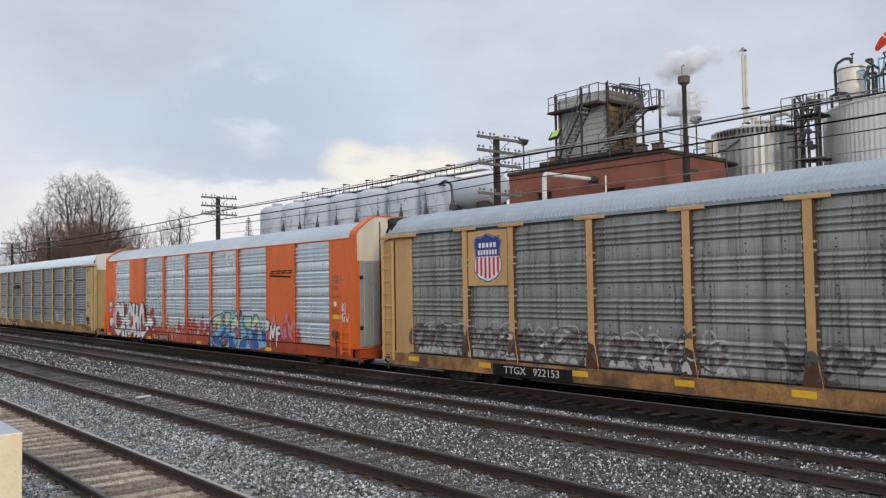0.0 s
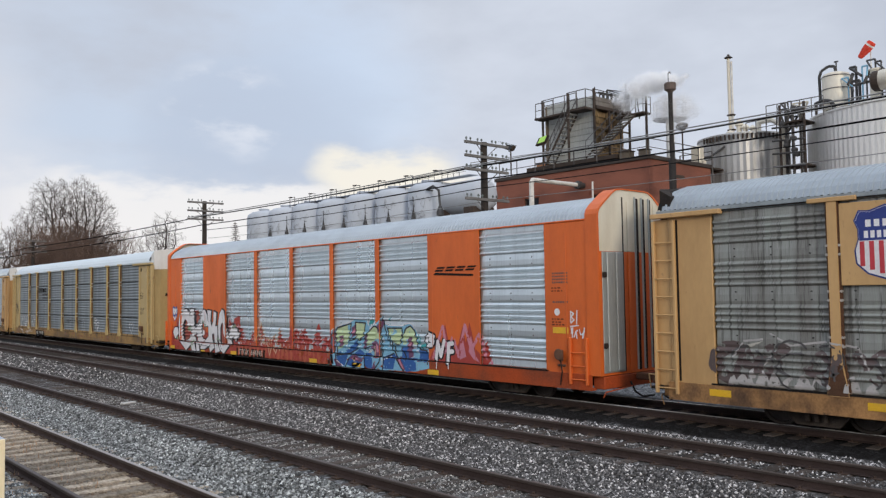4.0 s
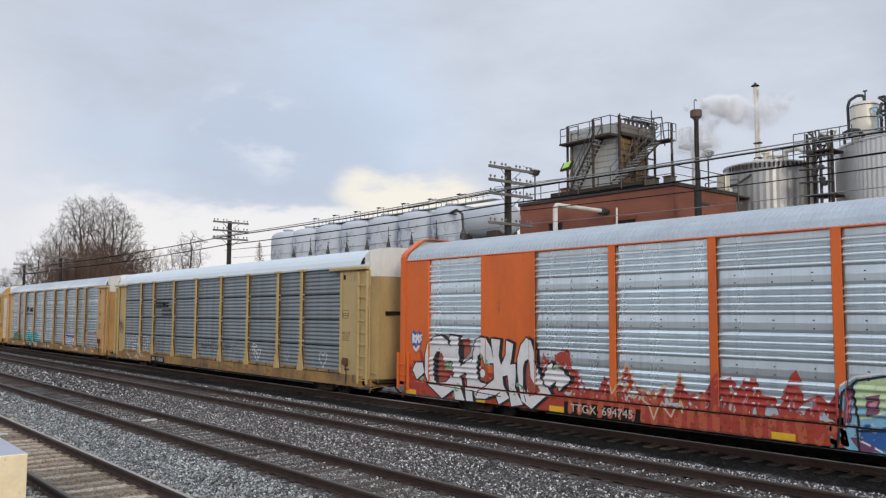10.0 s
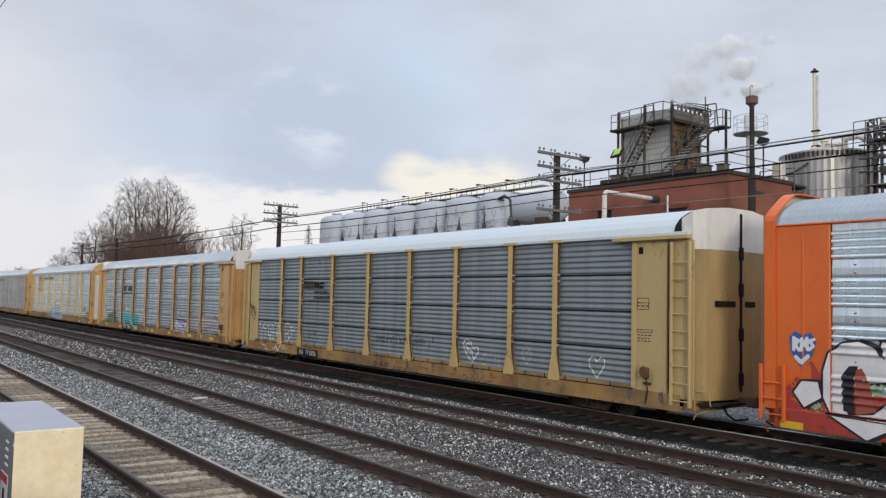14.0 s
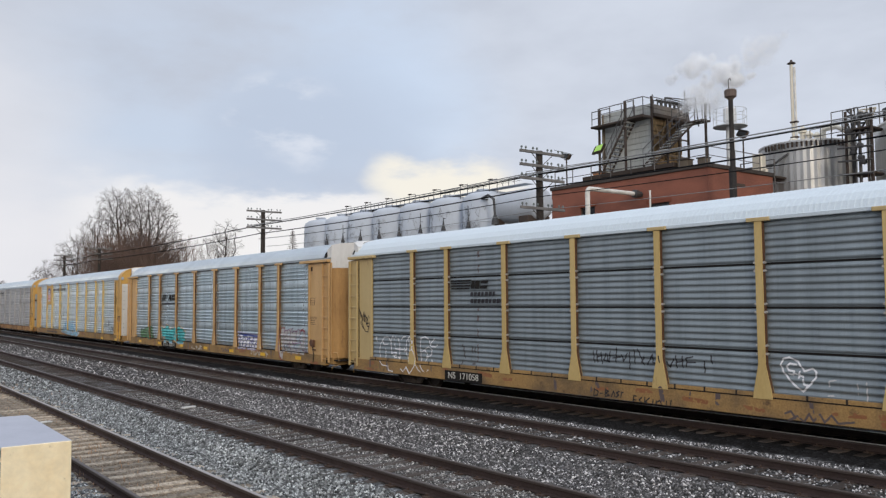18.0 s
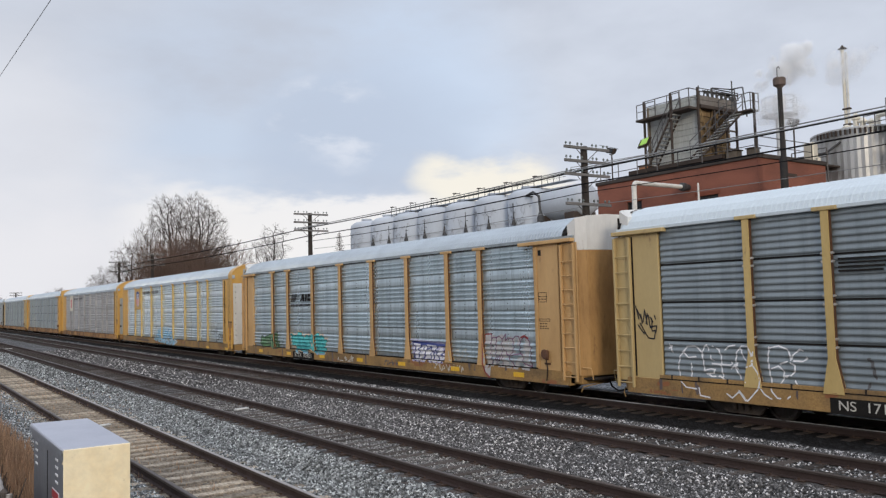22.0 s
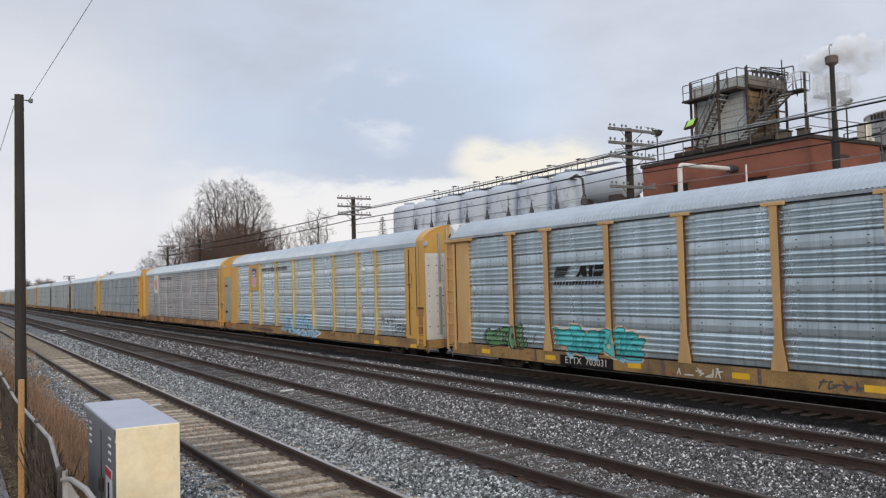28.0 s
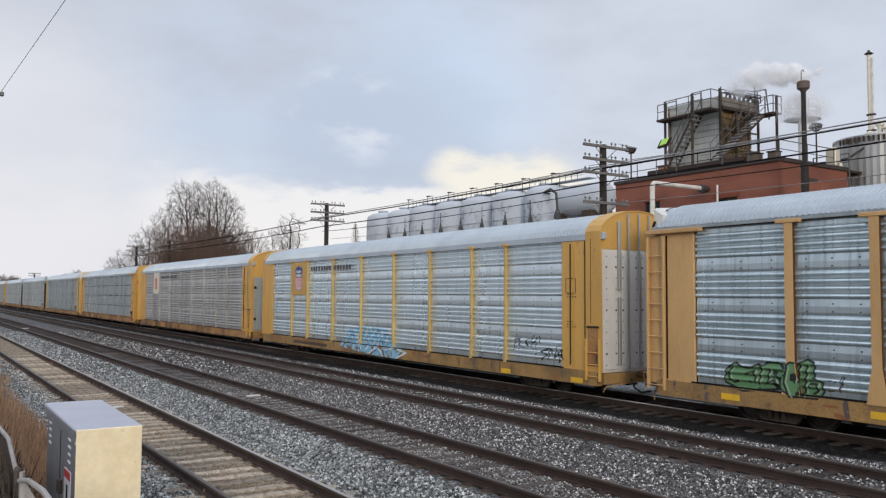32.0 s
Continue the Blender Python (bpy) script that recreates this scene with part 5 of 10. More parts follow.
def swirl(car, name, label, box, n, seed, w, ink, worn=0.15, lift=0.004):
    """Loose arcs and loops of faded paint."""
    rg = random.Random(seed)
    x0, x1, z0, z1 = box
    st = []
    for i in range(n):
        cx, cz = x0 + (x1 - x0) * (i + rg.random()) / n, rg.uniform(z0 + 0.25, z1 - 0.25)
        a0, da, r = rg.uniform(0, 6.28), rg.uniform(2.5, 5.2), rg.uniform(0.22, 0.48) * (z1 - z0)
        st.append(([(cx + r * 1.15 * math.cos(a0 + da * k / 8), cz + r * math.sin(a0 + da * k / 8)) for k in range(9)], w * rg.uniform(0.7, 1.5)))
    return paint(car, name, INK[ink], st, lift=lift, label=label, worn=worn)


def heart(car, x, z, s, ink, w=0.03):
    pts = [(x, z - 0.5 * s), (x - 0.42 * s, z - 0.02 * s), (x - 0.46 * s, z + 0.26 * s), (x - 0.26 * s, z + 0.42 * s), (x, z + 0.2 * s), (x + 0.26 * s, z + 0.42 * s), (x + 0.46 * s, z + 0.26 * s), (x + 0.40 * s, z - 0.02 * s), (x, z - 0.5 * s)]
    paint(car, "heart_drawing", INK[ink], [(pts, w)], label="chalk-white heart outline", step=0.016)


def bars(car, name, label, x0, x1, z, h, n, y, ink, lean=0.0):
    """Lettering that must not be read: a row of plain bars, some of them narrow."""
    sh = Shape()
    rg = random.Random(n)
    w = (x1 - x0) / n
    for i in range(n):
        a, b = x0 + w * i + w * 0.05, x0 + w * (i + 1) - w * rg.choice((0.22, 0.25, 0.40))
        sh.plate([(a, z - h / 2), (b, z - h / 2), (b + lean * h, z + h / 2), (a + lean * h, z + h / 2)], y - 0.003, y - 0.001)
    return part(name, sh, INK[ink], car, label, "stuff")


# first car
part("emblem_plate", Shape().slab(4.34, 6.0, -1.5 - 0.055, -1.5 - 0.015, 2.98, 4.60, 0.01), M["tan"], c1)
shield_logo(c1, 5.20, 3.80, 1.12, 1.38, -1.5 - 0.055)
number_board(c1, 5.35, 8.35, 0.58, "TTGX   922153")
reflectors(c1, (1.65, 5.0, 8.6, 11.7, 14.5), 0.66)
for k, (xa, xb, n_) in enumerate(((1.8, 4.1, 6), (4.4, 8.8, 10), (9.3, 13.0, 7))):
    swirl(c1, "graffiti_shadow", "brown smudges of faded spray paint", (xa, xb, 0.90, 1.70), n_, 71 + k, 0.20, "umber", 0.16)
faded = [
    [(1.95, 1.48), (2.2, 1.82), (2.72, 1.88), (2.8, 1.99), (3.22, 1.76), (3.95, 1.86), (4.57, 1.77), (4.76, 1.35)],
    [(2.66, 1.34), (2.83, 1.56), (3.12, 1.57)], [(4.96, 1.36), (5.07, 1.66), (5.23, 1.7)], [(5.04, 1.74), (5.2, 1.93), (5.48, 1.94), (5.51, 1.79)],
    [(5.56, 1.75), (5.76, 1.9), (6.04, 1.95), (6.19, 1.87)], [(6.58, 1.85), (6.73, 1.92), (6.84, 1.72), (6.92, 1.51)],
    [(6.88, 1.58), (7.1, 1.86), (7.33, 1.7), (7.26, 1.59), (7.05, 1.56)], [(7.52, 1.77), (7.74, 1.85), (7.84, 1.75)],
    [(7.96, 1.86), (8.25, 1.89), (8.45, 1.87), (8.57, 1.64), (8.53, 1.4)]]
bubbles = [
    [(9.47, 1.10), (9.45, 1.36), (9.49, 1.52), (9.63, 1.62), (9.84, 1.69)], [(9.77, 1.56), (9.95, 1.72), (10.19, 1.8), (10.38, 1.75), (10.53, 1.62)],
    [(10.53, 1.57), (10.66, 1.72), (10.89, 1.75), (11.07, 1.61), (11.12, 1.41), (11.21, 1.27), (11.41, 1.28)],
    [(11.18, 1.41), (11.27, 1.53), (11.49, 1.6), (11.67, 1.62)], [(11.55, 1.58), (11.6, 1.41), (11.69, 1.53)],
    [(11.55, 1.12), (11.61, 1.24), (11.76, 1.28), (11.93, 1.2), (12.05, 1.23)],
    [(12.16, 1.72), (12.25, 1.86), (12.36, 1.89), (12.48, 1.78), (12.47, 1.65), (12.34, 1.56), (12.2, 1.61), (12.16, 1.72)],
    [(12.49, 1.67), (12.7, 1.68)], [(12.5, 1.56), (12.6, 1.41), (12.76, 1.36), (12.86, 1.42)], [(12.25, 1.28), (12.36, 0.95), (12.68, 1.01), (12.85, 1.26)]]
dots = [(9.48, 1.72), (9.66, 1.8), (10.5, 1.85), (10.74, 1.91), (10.95, 1.84)]
paint(c1, "graffiti", INK["chalk"], [(q, 0.042) for q in faded], lift=0.010, label="faded white outline of a sprayed piece", worn=0.07)
paint(c1, "graffiti", INK["chalk"], [(q, 0.048) for q in bubbles] + [([d], 0.075) for d in dots], lift=0.010, label="faded white bubble letters with dots above", worn=0.07)
shines = [[(2.25, 1.74), (2.67, 1.84), (2.36, 1.69)], [(5.46, 1.53), (6.21, 1.64), (6.17, 1.45), (5.83, 1.45)], [(7.15, 1.31), (7.29, 1.43), (7.45, 1.46), (7.42, 1.33), (7.24, 1.24)],
          [(7.8, 1.48), (8.01, 1.66), (7.88, 1.43)], [(7.97, 1.80), (8.24, 1.73), (8.11, 1.66)], [(10.35, 1.13), (10.51, 1.25), (10.64, 1.21), (10.54, 0.97)], [(10.76, 1.21), (10.99, 1.22), (11.03, 1.06), (10.79, 0.99)]]
paint(c1, "graffiti_fill", INK["pale"], polys=shines, lift=0.013, label="white shines inside the faded letters", worn=0.06)
rg = random.Random(31)
for xa, xb, tall in ((1.85, 4.15, 0.30), (4.35, 6.1, 0.24), (6.35, 8.85, 0.20), (9.5, 11.3, 0.20), (11.5, 12.9, 0.24)):
    lumps = []
    x = xa
    while x < xb:
        w = rg.uniform(0.16, 0.34)
        h = tall * rg.uniform(0.5, 1.25)
        lumps.append([(x - 0.05, 0.88), (x, 0.93 + h * 0.5), (x + w * 0.25, 0.93 + h * 0.9), (x + w * 0.5, 0.93 + h), (x + w * 0.72, 0.93 + h * 0.6), (x + w * 0.9, 0.95), (x + w, 0.88)])
        x += w * rg.uniform(0.85, 1.5)
    paint(c1, "graffiti_foot", INK["chalk"], polys=lumps, lift=0.013, label="faded pale lumps of paint along the foot of the screens", worn=0.12)
for k, (xa, xb, n_) in enumerate(((1.9, 4.2, 5), (4.4, 8.8, 9), (9.4, 12.9, 5))):
    swirl(c1, "graffiti_outline", "thin dark outlines of the faded piece", (xa, xb, 0.93, 1.80), n_, 171 + k, 0.040, "smoke", 0.10, 0.016)
tag(c1, "graffiti", "grey smudged tag", (13.0, 13.75, 0.95, 1.5), 3, 3, 0.05, "grey", 0.3)
swirl(c1, "graffiti", "dark sprayed arcs", (13.8, 17.6, 0.9, 1.8), 11, 21, 0.09, "smoke", 0.1)
paint(c1, "graffiti", INK["smoke"], [([(14.2, 0.9), (14.3, 1.3), (14.7, 1.45), (14.9, 1.2), (15.1, 0.9)], 0.22)], lift=0.02, label="dark sprayed blot over the post foot", worn=0.1)

# orange car
y_or = -1.5 - 0.03
rg = random.Random(6)
flame = [(0.55, 0.45), (0.55, 1.2), (1.2, 1.9), (1.6, 1.3), (6.4, 1.3), (6.6, 2.15), (6.8, 1.7), (7.0, 1.95), (7.3, 2.05), (7.5, 2.08), (7.59, 1.63), (7.86, 1.47), (8.11, 1.08), (8.48, 1.08), (8.72, 1.48), (8.93, 1.07), (9.11, 1.15), (9.38, 1.75), (9.63, 1.33), (9.88, 1.21), (10.12, 1.02), (10.53, 1.32), (10.68, 1.0), (10.89, 1.61), (11.14, 1.17), (11.6, 1.3), (11.93, 1.79), (12.02, 1.55), (12.23, 1.65), (12.43, 1.39), (12.57, 1.67), (12.83, 1.66), (12.95, 1.31), (13.39, 1.28), (13.59, 1.76), (13.72, 1.89), (13.83, 1.66), (13.88, 1.26), (14.17, 1.4), (14.4, 1.25), (14.6, 1.6), (14.8, 0.45)]
red = paint(c2, "graffiti_flame", INK["red"], polys=[flame], lift=0.003, label="sprayed red flames along the foot of the car", worn=0.10)
paint(c2, "flame_shade", INK["flame"], [([(x, 0.5), (x + rg.uniform(-0.1, 0.1), rg.uniform(0.8, 1.15))], rg.uniform(0.10, 0.22)) for x in np.arange(7.6, 14.6, 0.33)], lift=0.005, parent=red, worn=0.12)
paint(c2, "flame_tongue", INK["pink"], [([(x, 1.0), (x + 0.1, 1.3), (x + 0.22, 1.0)], 0.05) for x in (11.95, 12.5, 13.5, 14.0)], lift=0.006, parent=red, worn=0.3)
zig = [[(8.85, 1.39), (8.97, 1.04), (9.15, 1.29), (9.38, 1.82), (9.6, 1.39), (9.73, 1.2), (9.96, 1.21), (10.2, 1.02), (10.51, 1.38), (10.66, 0.96), (10.92, 1.67), (10.99, 1.42)],
       [(9.33, 0.96), (9.29, 1.28), (9.43, 1.31), (9.52, 0.98), (9.69, 1.08), (9.92, 0.91), (10.12, 0.82), (10.23, 0.54), (10.41, 0.95), (10.72, 0.64), (10.91, 1.02), (11.03, 0.77)]]
paint(c2, "flame_line", INK["cream"], [(q, 0.045) for q in zig], lift=0.008, parent=red)
# five fat letters, a wedge before them and an arrow behind
letter_c = [(1.63, 0.8), (1.45, 1.15), (1.45, 1.71), (1.57, 2.08), (1.84, 2.29), (2.15, 2.34), (2.43, 2.25), (2.66, 1.99), (2.8, 1.6), (2.32, 1.51), (2.23, 1.73), (2.06, 1.84), (1.88, 1.69), (1.84, 1.29), (1.92, 0.84), (2.43, 0.91), (2.71, 1.14), (3.1, 0.83), (2.34, 0.41)]
letter_h = [(2.6, 2.36), (3.04, 2.32), (3.0, 1.86), (3.12, 1.42), (3.62, 1.7), (3.71, 1.33), (3.72, 0.83), (3.79, 0.43), (3.48, 0.42), (3.42, 0.85), (3.37, 1.27), (3.1, 1.14), (3.21, 0.81), (3.41, 0.42), (2.96, 0.42), (2.75, 1.42)]
letter_e = [(3.66, 1.38), (3.69, 1.9), (3.8, 2.21), (4.01, 2.34), (4.32, 2.31), (4.54, 2.05), (4.67, 1.61), (4.27, 1.56), (4.17, 1.82), (4.01, 1.88), (3.89, 1.69), (3.87, 1.28), (3.97, 1.02), (4.41, 0.97), (4.69, 1.14), (4.81, 0.7), (4.34, 0.55), (3.92, 0.53), (3.75, 0.78)]
letter_k = [(4.55, 2.31), (4.94, 2.28), (4.87, 1.83), (4.97, 1.55), (5.16, 1.85), (5.19, 2.27), (5.47, 2.18), (5.4, 1.8), (5.34, 1.58), (5.56, 1.62), (5.57, 1.24), (5.53, 0.96), (5.87, 0.51), (5.41, 0.42), (5.3, 0.93), (5.24, 1.29), (5.03, 1.24), (5.06, 0.99), (5.33, 0.65), (4.9, 0.43), (4.75, 0.75), (4.68, 1.16), (4.65, 1.75)]
letter_o = [(5.71, 0.97), (5.64, 1.37), (5.64, 1.78), (5.78, 2.16), (5.99, 2.36), (6.17, 2.28), (6.28, 2.01), (6.33, 1.62), (6.51, 1.27), (6.85, 0.87), (6.66, 0.75), (6.2, 0.42), (5.82, 0.61)]
wedges = [[(6.56, 1.2), (6.76, 1.65), (6.89, 1.71), (6.94, 1.55), (7.19, 1.58), (7.58, 1.29), (7.13, 0.97), (7.01, 1.22), (6.8, 1.03)], [(0.8, 1.21), (0.98, 1.45), (1.33, 1.46), (1.41, 1.15), (1.03, 0.91)]]
fat = [letter_c, letter_h, letter_e, letter_k, letter_o] + wedges
w = paint(c2, "graffiti_lettering", INK["black"], polys=fat + [[(a + 0.09, b + 0.01) for a, b in q] for q in fat], lift=0.007, grow=0.045, label="fat white graffiti letters edged in black", step=0.02)
paint(c2, "letter_fill", INK["white"], polys=fat, lift=0.011, parent=w, step=0.02)
paint(c2, "letter_counter", INK["palered"], polys=[[(2.08, 1.76), (2.21, 1.82), (2.38, 1.51), (2.49, 0.97), (2.08, 0.87)], [(5.95, 1.07), (5.9, 1.39), (5.93, 1.64), (6.03, 1.78), (6.12, 1.71), (6.16, 1.29), (6.45, 0.92), (6.13, 0.74)],
      [(4.12, 1.49), (4.35, 1.51), (4.44, 1.27), (4.35, 1.03), (4.12, 1.09)], [(3.11, 2.24), (3.56, 2.31), (3.59, 1.9), (3.24, 1.6)]], lift=0.013, parent=w)
paint(c2, "letter_shadow", INK["black"], polys=[[(1.83, 0.92), (1.81, 1.65), (1.96, 1.84), (2.15, 1.85), (2.06, 1.67), (2.06, 0.89)], [(5.86, 0.99), (5.86, 1.54), (5.94, 1.72), (6.11, 1.78), (6.01, 1.6), (5.97, 1.27), (6.04, 0.76)],
      [(3.87, 1.39), (3.89, 1.77), (4.06, 1.89), (4.22, 1.77), (4.12, 1.68), (4.06, 1.51)], [(3.07, 2.29), (3.28, 2.13), (3.28, 1.53), (3.1, 1.52)]], lift=0.015, parent=w)
paint(c2, "letter_dot", INK["white"], [([(4.19, 1.28)], 0.24)], lift=0.018, parent=w)
moss = [(2.5, 1.42), (3.05, 0.75), (4.29, 1.62), (5.5, 0.88), (7.05, 1.57), (1.33, 0.86)]
paint(c2, "moss_growth", INK["palegreen"], [([(x + rg.gauss(0, 0.10), z + rg.gauss(0, 0.09))], rg.uniform(0.05, 0.13)) for x, z in moss for _ in range(11)], lift=0.019, parent=w, worn=0.2)
paint(c2, "letter_line", INK["black"], [([(1.63, 0.82), (2.3, 0.80), (3.6, 0.74), (5.0, 0.66)], 0.026), ([(3.72, 0.75), (3.95, 0.62), (4.0, 0.75), (4.4, 0.97)], 0.03), ([(4.45, 0.6), (4.75, 0.66), (4.95, 0.78)], 0.03), ([(5.72, 1.05), (5.85, 1.0), (5.95, 0.72), (6.0, 0.6)], 0.03), ([(6.3, 1.75), (6.5, 1.3), (6.66, 1.05)], 0.05)], lift=0.020, parent=w)
hp = [(0.70, 2.35), (0.82, 2.50), (1.0, 2.42), (1.18, 2.48), (1.30, 2.30), (1.22, 2.0), (0.95, 1.74), (0.74, 2.05)]
h = paint(c2, "graffiti_patch", INK["blue"], polys=[hp], lift=0.004, label="small white and blue sprayed heart patch", step=0.016)
paint(c2, "patch_mark", INK["white"], [([(0.80, 2.1), (0.80, 2.36), (0.90, 2.3), (0.84, 2.2), (0.92, 2.1)], 0.07), ([(0.97, 2.1), (0.98, 2.34), (1.04, 2.2), (1.10, 2.36), (1.11, 2.12)], 0.07), ([(1.26, 2.34), (1.16, 2.3), (1.24, 2.2), (1.15, 2.12)], 0.07), ([(0.85, 1.95), (0.97, 1.84), (1.12, 1.98)], 0.09)], lift=0.008, parent=h, step=0.016)
# wild coloured piece: pale tops, blue feet, plum insides, black outlines
wild = [(14.63, 1.63), (14.87, 1.78), (15.73, 1.96), (16.01, 2.08), (16.74, 2.03), (16.89, 1.85), (17.3, 1.91), (17.52, 2.07), (17.64, 2.22), (17.77, 1.95), (17.95, 1.88), (18.67, 1.87), (18.86, 1.95), (19.11, 1.96), (19.36, 1.79), (19.52, 1.55), (19.62, 1.22), (19.94, 1.21), (20.1, 1.12), (20.12, 0.61), (19.47, 0.47), (17.67, 0.41), (16.95, 0.43), (14.77, 0.37), (14.6, 0.53), (14.56, 0.92)]
wild_lime = [
    [(14.87, 1.25), (14.94, 1.72), (15.79, 1.91), (15.7, 1.29), (15.26, 1.05), (14.91, 0.97)],
    [(16.04, 1.94), (16.65, 1.94), (16.57, 1.51), (16.3, 1.33), (16.1, 1.42)],
    [(16.66, 1.43), (16.85, 1.64), (17.12, 1.82), (17.36, 1.83), (17.54, 1.7), (17.6, 1.4), (17.43, 1.44), (17.16, 1.38), (16.98, 1.19), (16.75, 1.15)],
    [(17.89, 1.79), (18.66, 1.81), (18.68, 1.58), (18.59, 1.29), (18.31, 1.3), (18.1, 1.48)],
    [(18.73, 1.59), (18.87, 1.81), (19.1, 1.89), (19.29, 1.75), (19.4, 1.55), (19.46, 1.32), (19.27, 1.31), (19.13, 1.54), (18.95, 1.48), (18.89, 1.29), (18.72, 1.3)],
]
wild_blue = [
    [(15.01, 0.7), (15.05, 0.9), (15.69, 1.02), (16.19, 1.37), (16.19, 1.06), (15.72, 0.81), (15.5, 0.41), (14.96, 0.42)],
    [(15.64, 0.48), (15.88, 0.82), (16.29, 1.04), (16.59, 0.93), (16.53, 0.6), (16.26, 0.44), (15.96, 0.41)],
    [(16.64, 0.93), (16.97, 0.93), (17.14, 0.76), (17.13, 0.43), (16.68, 0.44)],
    [(17.7, 0.46), (17.77, 0.87), (18.24, 1.0), (18.44, 0.87), (18.29, 0.47)],
    [(18.66, 1.2), (18.99, 1.22), (19.03, 0.87), (19.44, 0.88), (19.49, 0.51), (18.96, 0.43), (18.65, 0.84)],
    [(19.56, 1.15), (19.87, 1.15), (20.05, 1.05), (20.06, 0.79), (19.54, 0.8)],
]
wild_plum = [
    [(15.12, 1.43), (15.36, 1.49), (15.33, 1.14), (15.12, 1.07)],
    [(15.85, 1.76), (16.11, 1.9), (16.07, 1.53), (15.87, 1.41)],
    [(14.76, 1.63), (14.86, 1.61), (14.8, 0.93), (14.7, 0.9)],
    [(16.63, 1.52), (16.77, 1.56), (16.74, 1.13), (16.58, 1.08)],
    [(17.41, 1.85), (17.68, 2.11), (17.69, 1.91), (17.46, 1.62)],
    [(17.01, 1.16), (17.16, 1.33), (17.37, 1.36), (17.53, 1.22), (17.56, 1.0), (17.43, 0.79), (17.23, 0.8), (17.15, 0.97)],
    [(19.03, 1.53), (19.18, 1.54), (19.24, 1.31), (19.23, 0.94), (19.03, 0.87), (18.99, 1.1)],
    [(18.49, 0.8), (18.6, 0.91), (18.91, 0.53), (18.83, 0.42)],
    [(14.83, 0.63), (15.0, 0.64), (15.37, 0.45), (15.03, 0.37)],
    [(15.8, 0.71), (16.08, 0.86), (16.6, 0.69), (16.53, 0.61)],
]
wild_plum += [
    [(17.13, 0.43), (17.25, 0.65), (17.33, 0.43)],
]
wild_pink = [
    [(15.17, 1.32), (15.32, 1.38), (15.3, 1.24), (15.16, 1.18)],
    [(15.91, 1.68), (16.06, 1.77), (16.04, 1.61), (15.91, 1.52)],
    [(14.77, 1.42), (14.84, 1.43), (14.79, 1.0), (14.74, 1.0)],
    [(17.36, 1.29), (17.47, 1.19), (17.51, 0.99), (17.38, 0.99)],
    [(19.05, 1.39), (19.17, 1.4), (19.19, 1.24), (19.05, 1.23)],
    [(18.57, 0.79), (18.65, 0.82), (18.86, 0.53), (18.81, 0.48)],
    [(15.94, 0.69), (16.1, 0.78), (16.41, 0.68)],
]
wild_lines = [
    [(14.58, 0.47), (14.68, 1.49), (14.94, 1.74), (15.81, 1.92), (15.7, 1.29), (16.16, 1.43), (16.05, 1.96), (16.66, 1.95), (16.57, 1.5), (16.31, 1.33)],
    [(14.99, 0.37), (14.95, 0.94), (14.86, 1.64)],
    [(15.01, 0.78), (15.72, 0.86), (16.21, 1.06), (16.22, 1.38)],
    [(16.63, 1.4), (16.85, 1.66), (17.12, 1.84), (17.37, 1.84), (17.55, 1.7), (17.62, 1.4), (17.64, 1.0), (17.54, 0.67), (17.27, 0.42)],
    [(16.61, 1.06), (16.98, 1.16)],
    [(17.68, 2.16), (17.78, 1.76), (17.98, 1.42), (18.34, 0.98), (18.69, 0.58), (18.88, 0.43)],
    [(17.89, 1.8), (18.68, 1.82), (18.69, 1.56), (18.59, 1.27), (18.33, 1.3)],
    [(17.89, 1.8), (18.12, 1.38), (18.45, 1.06)],
]
wild_lines += [
    [(18.7, 1.51), (18.87, 1.81), (19.1, 1.9), (19.3, 1.77), (19.42, 1.55), (19.5, 1.26), (19.62, 1.17)],
    [(18.66, 1.2), (18.95, 0.81)],
    [(17.72, 0.42), (17.8, 0.84), (18.23, 0.98)],
    [(19.6, 1.17), (19.94, 1.15), (20.07, 1.05), (20.04, 0.73)],
    [(15.54, 0.37), (15.8, 0.73)],
    [(16.71, 0.44), (16.67, 0.91)],
]
wild_white = [
    [(14.65, 1.63), (14.91, 1.81), (15.76, 1.97), (16.03, 2.1), (16.74, 2.06), (16.83, 1.88)],
    [(16.85, 1.72), (17.13, 1.9), (17.39, 1.91)],
    [(17.77, 1.96), (17.95, 1.9), (18.72, 1.9), (18.9, 1.97), (19.13, 1.98), (19.39, 1.8), (19.54, 1.56), (19.65, 1.24), (19.97, 1.22)],
    [(17.68, 0.86), (17.73, 0.58)],
    [(15.0, 0.6), (15.21, 0.52), (15.41, 0.43)],
    [(16.82, 0.94), (17.0, 1.03)],
    [(17.82, 0.77), (18.1, 0.87)],
]
wp_ = paint(c2, "graffiti_piece", INK["sky"], polys=[wild], lift=0.003, label="large blue, green and plum graffiti piece", worn=0.06)
paint(c2, "piece_lime", INK["lime"], polys=wild_lime, lift=0.006, parent=wp_, worn=0.04)
paint(c2, "piece_blue", INK["blue"], polys=wild_blue, lift=0.006, parent=wp_, worn=0.04)
paint(c2, "piece_teal", INK["teal"], [(q, 0.14) for q in [[(16.89, 1.96), (17.1, 2.01)], [(19.52, 1.58), (19.6, 1.38)], [(14.48, 0.77), (14.5, 0.42)], [(19.74, 1.27), (19.97, 1.31)], [(18.01, 1.99), (18.15, 2.12)]]], lift=0.005, parent=wp_, worn=0.15)
paint(c2, "piece_plum", INK["plum"], polys=wild_plum, lift=0.009, grow=0.012, parent=wp_)
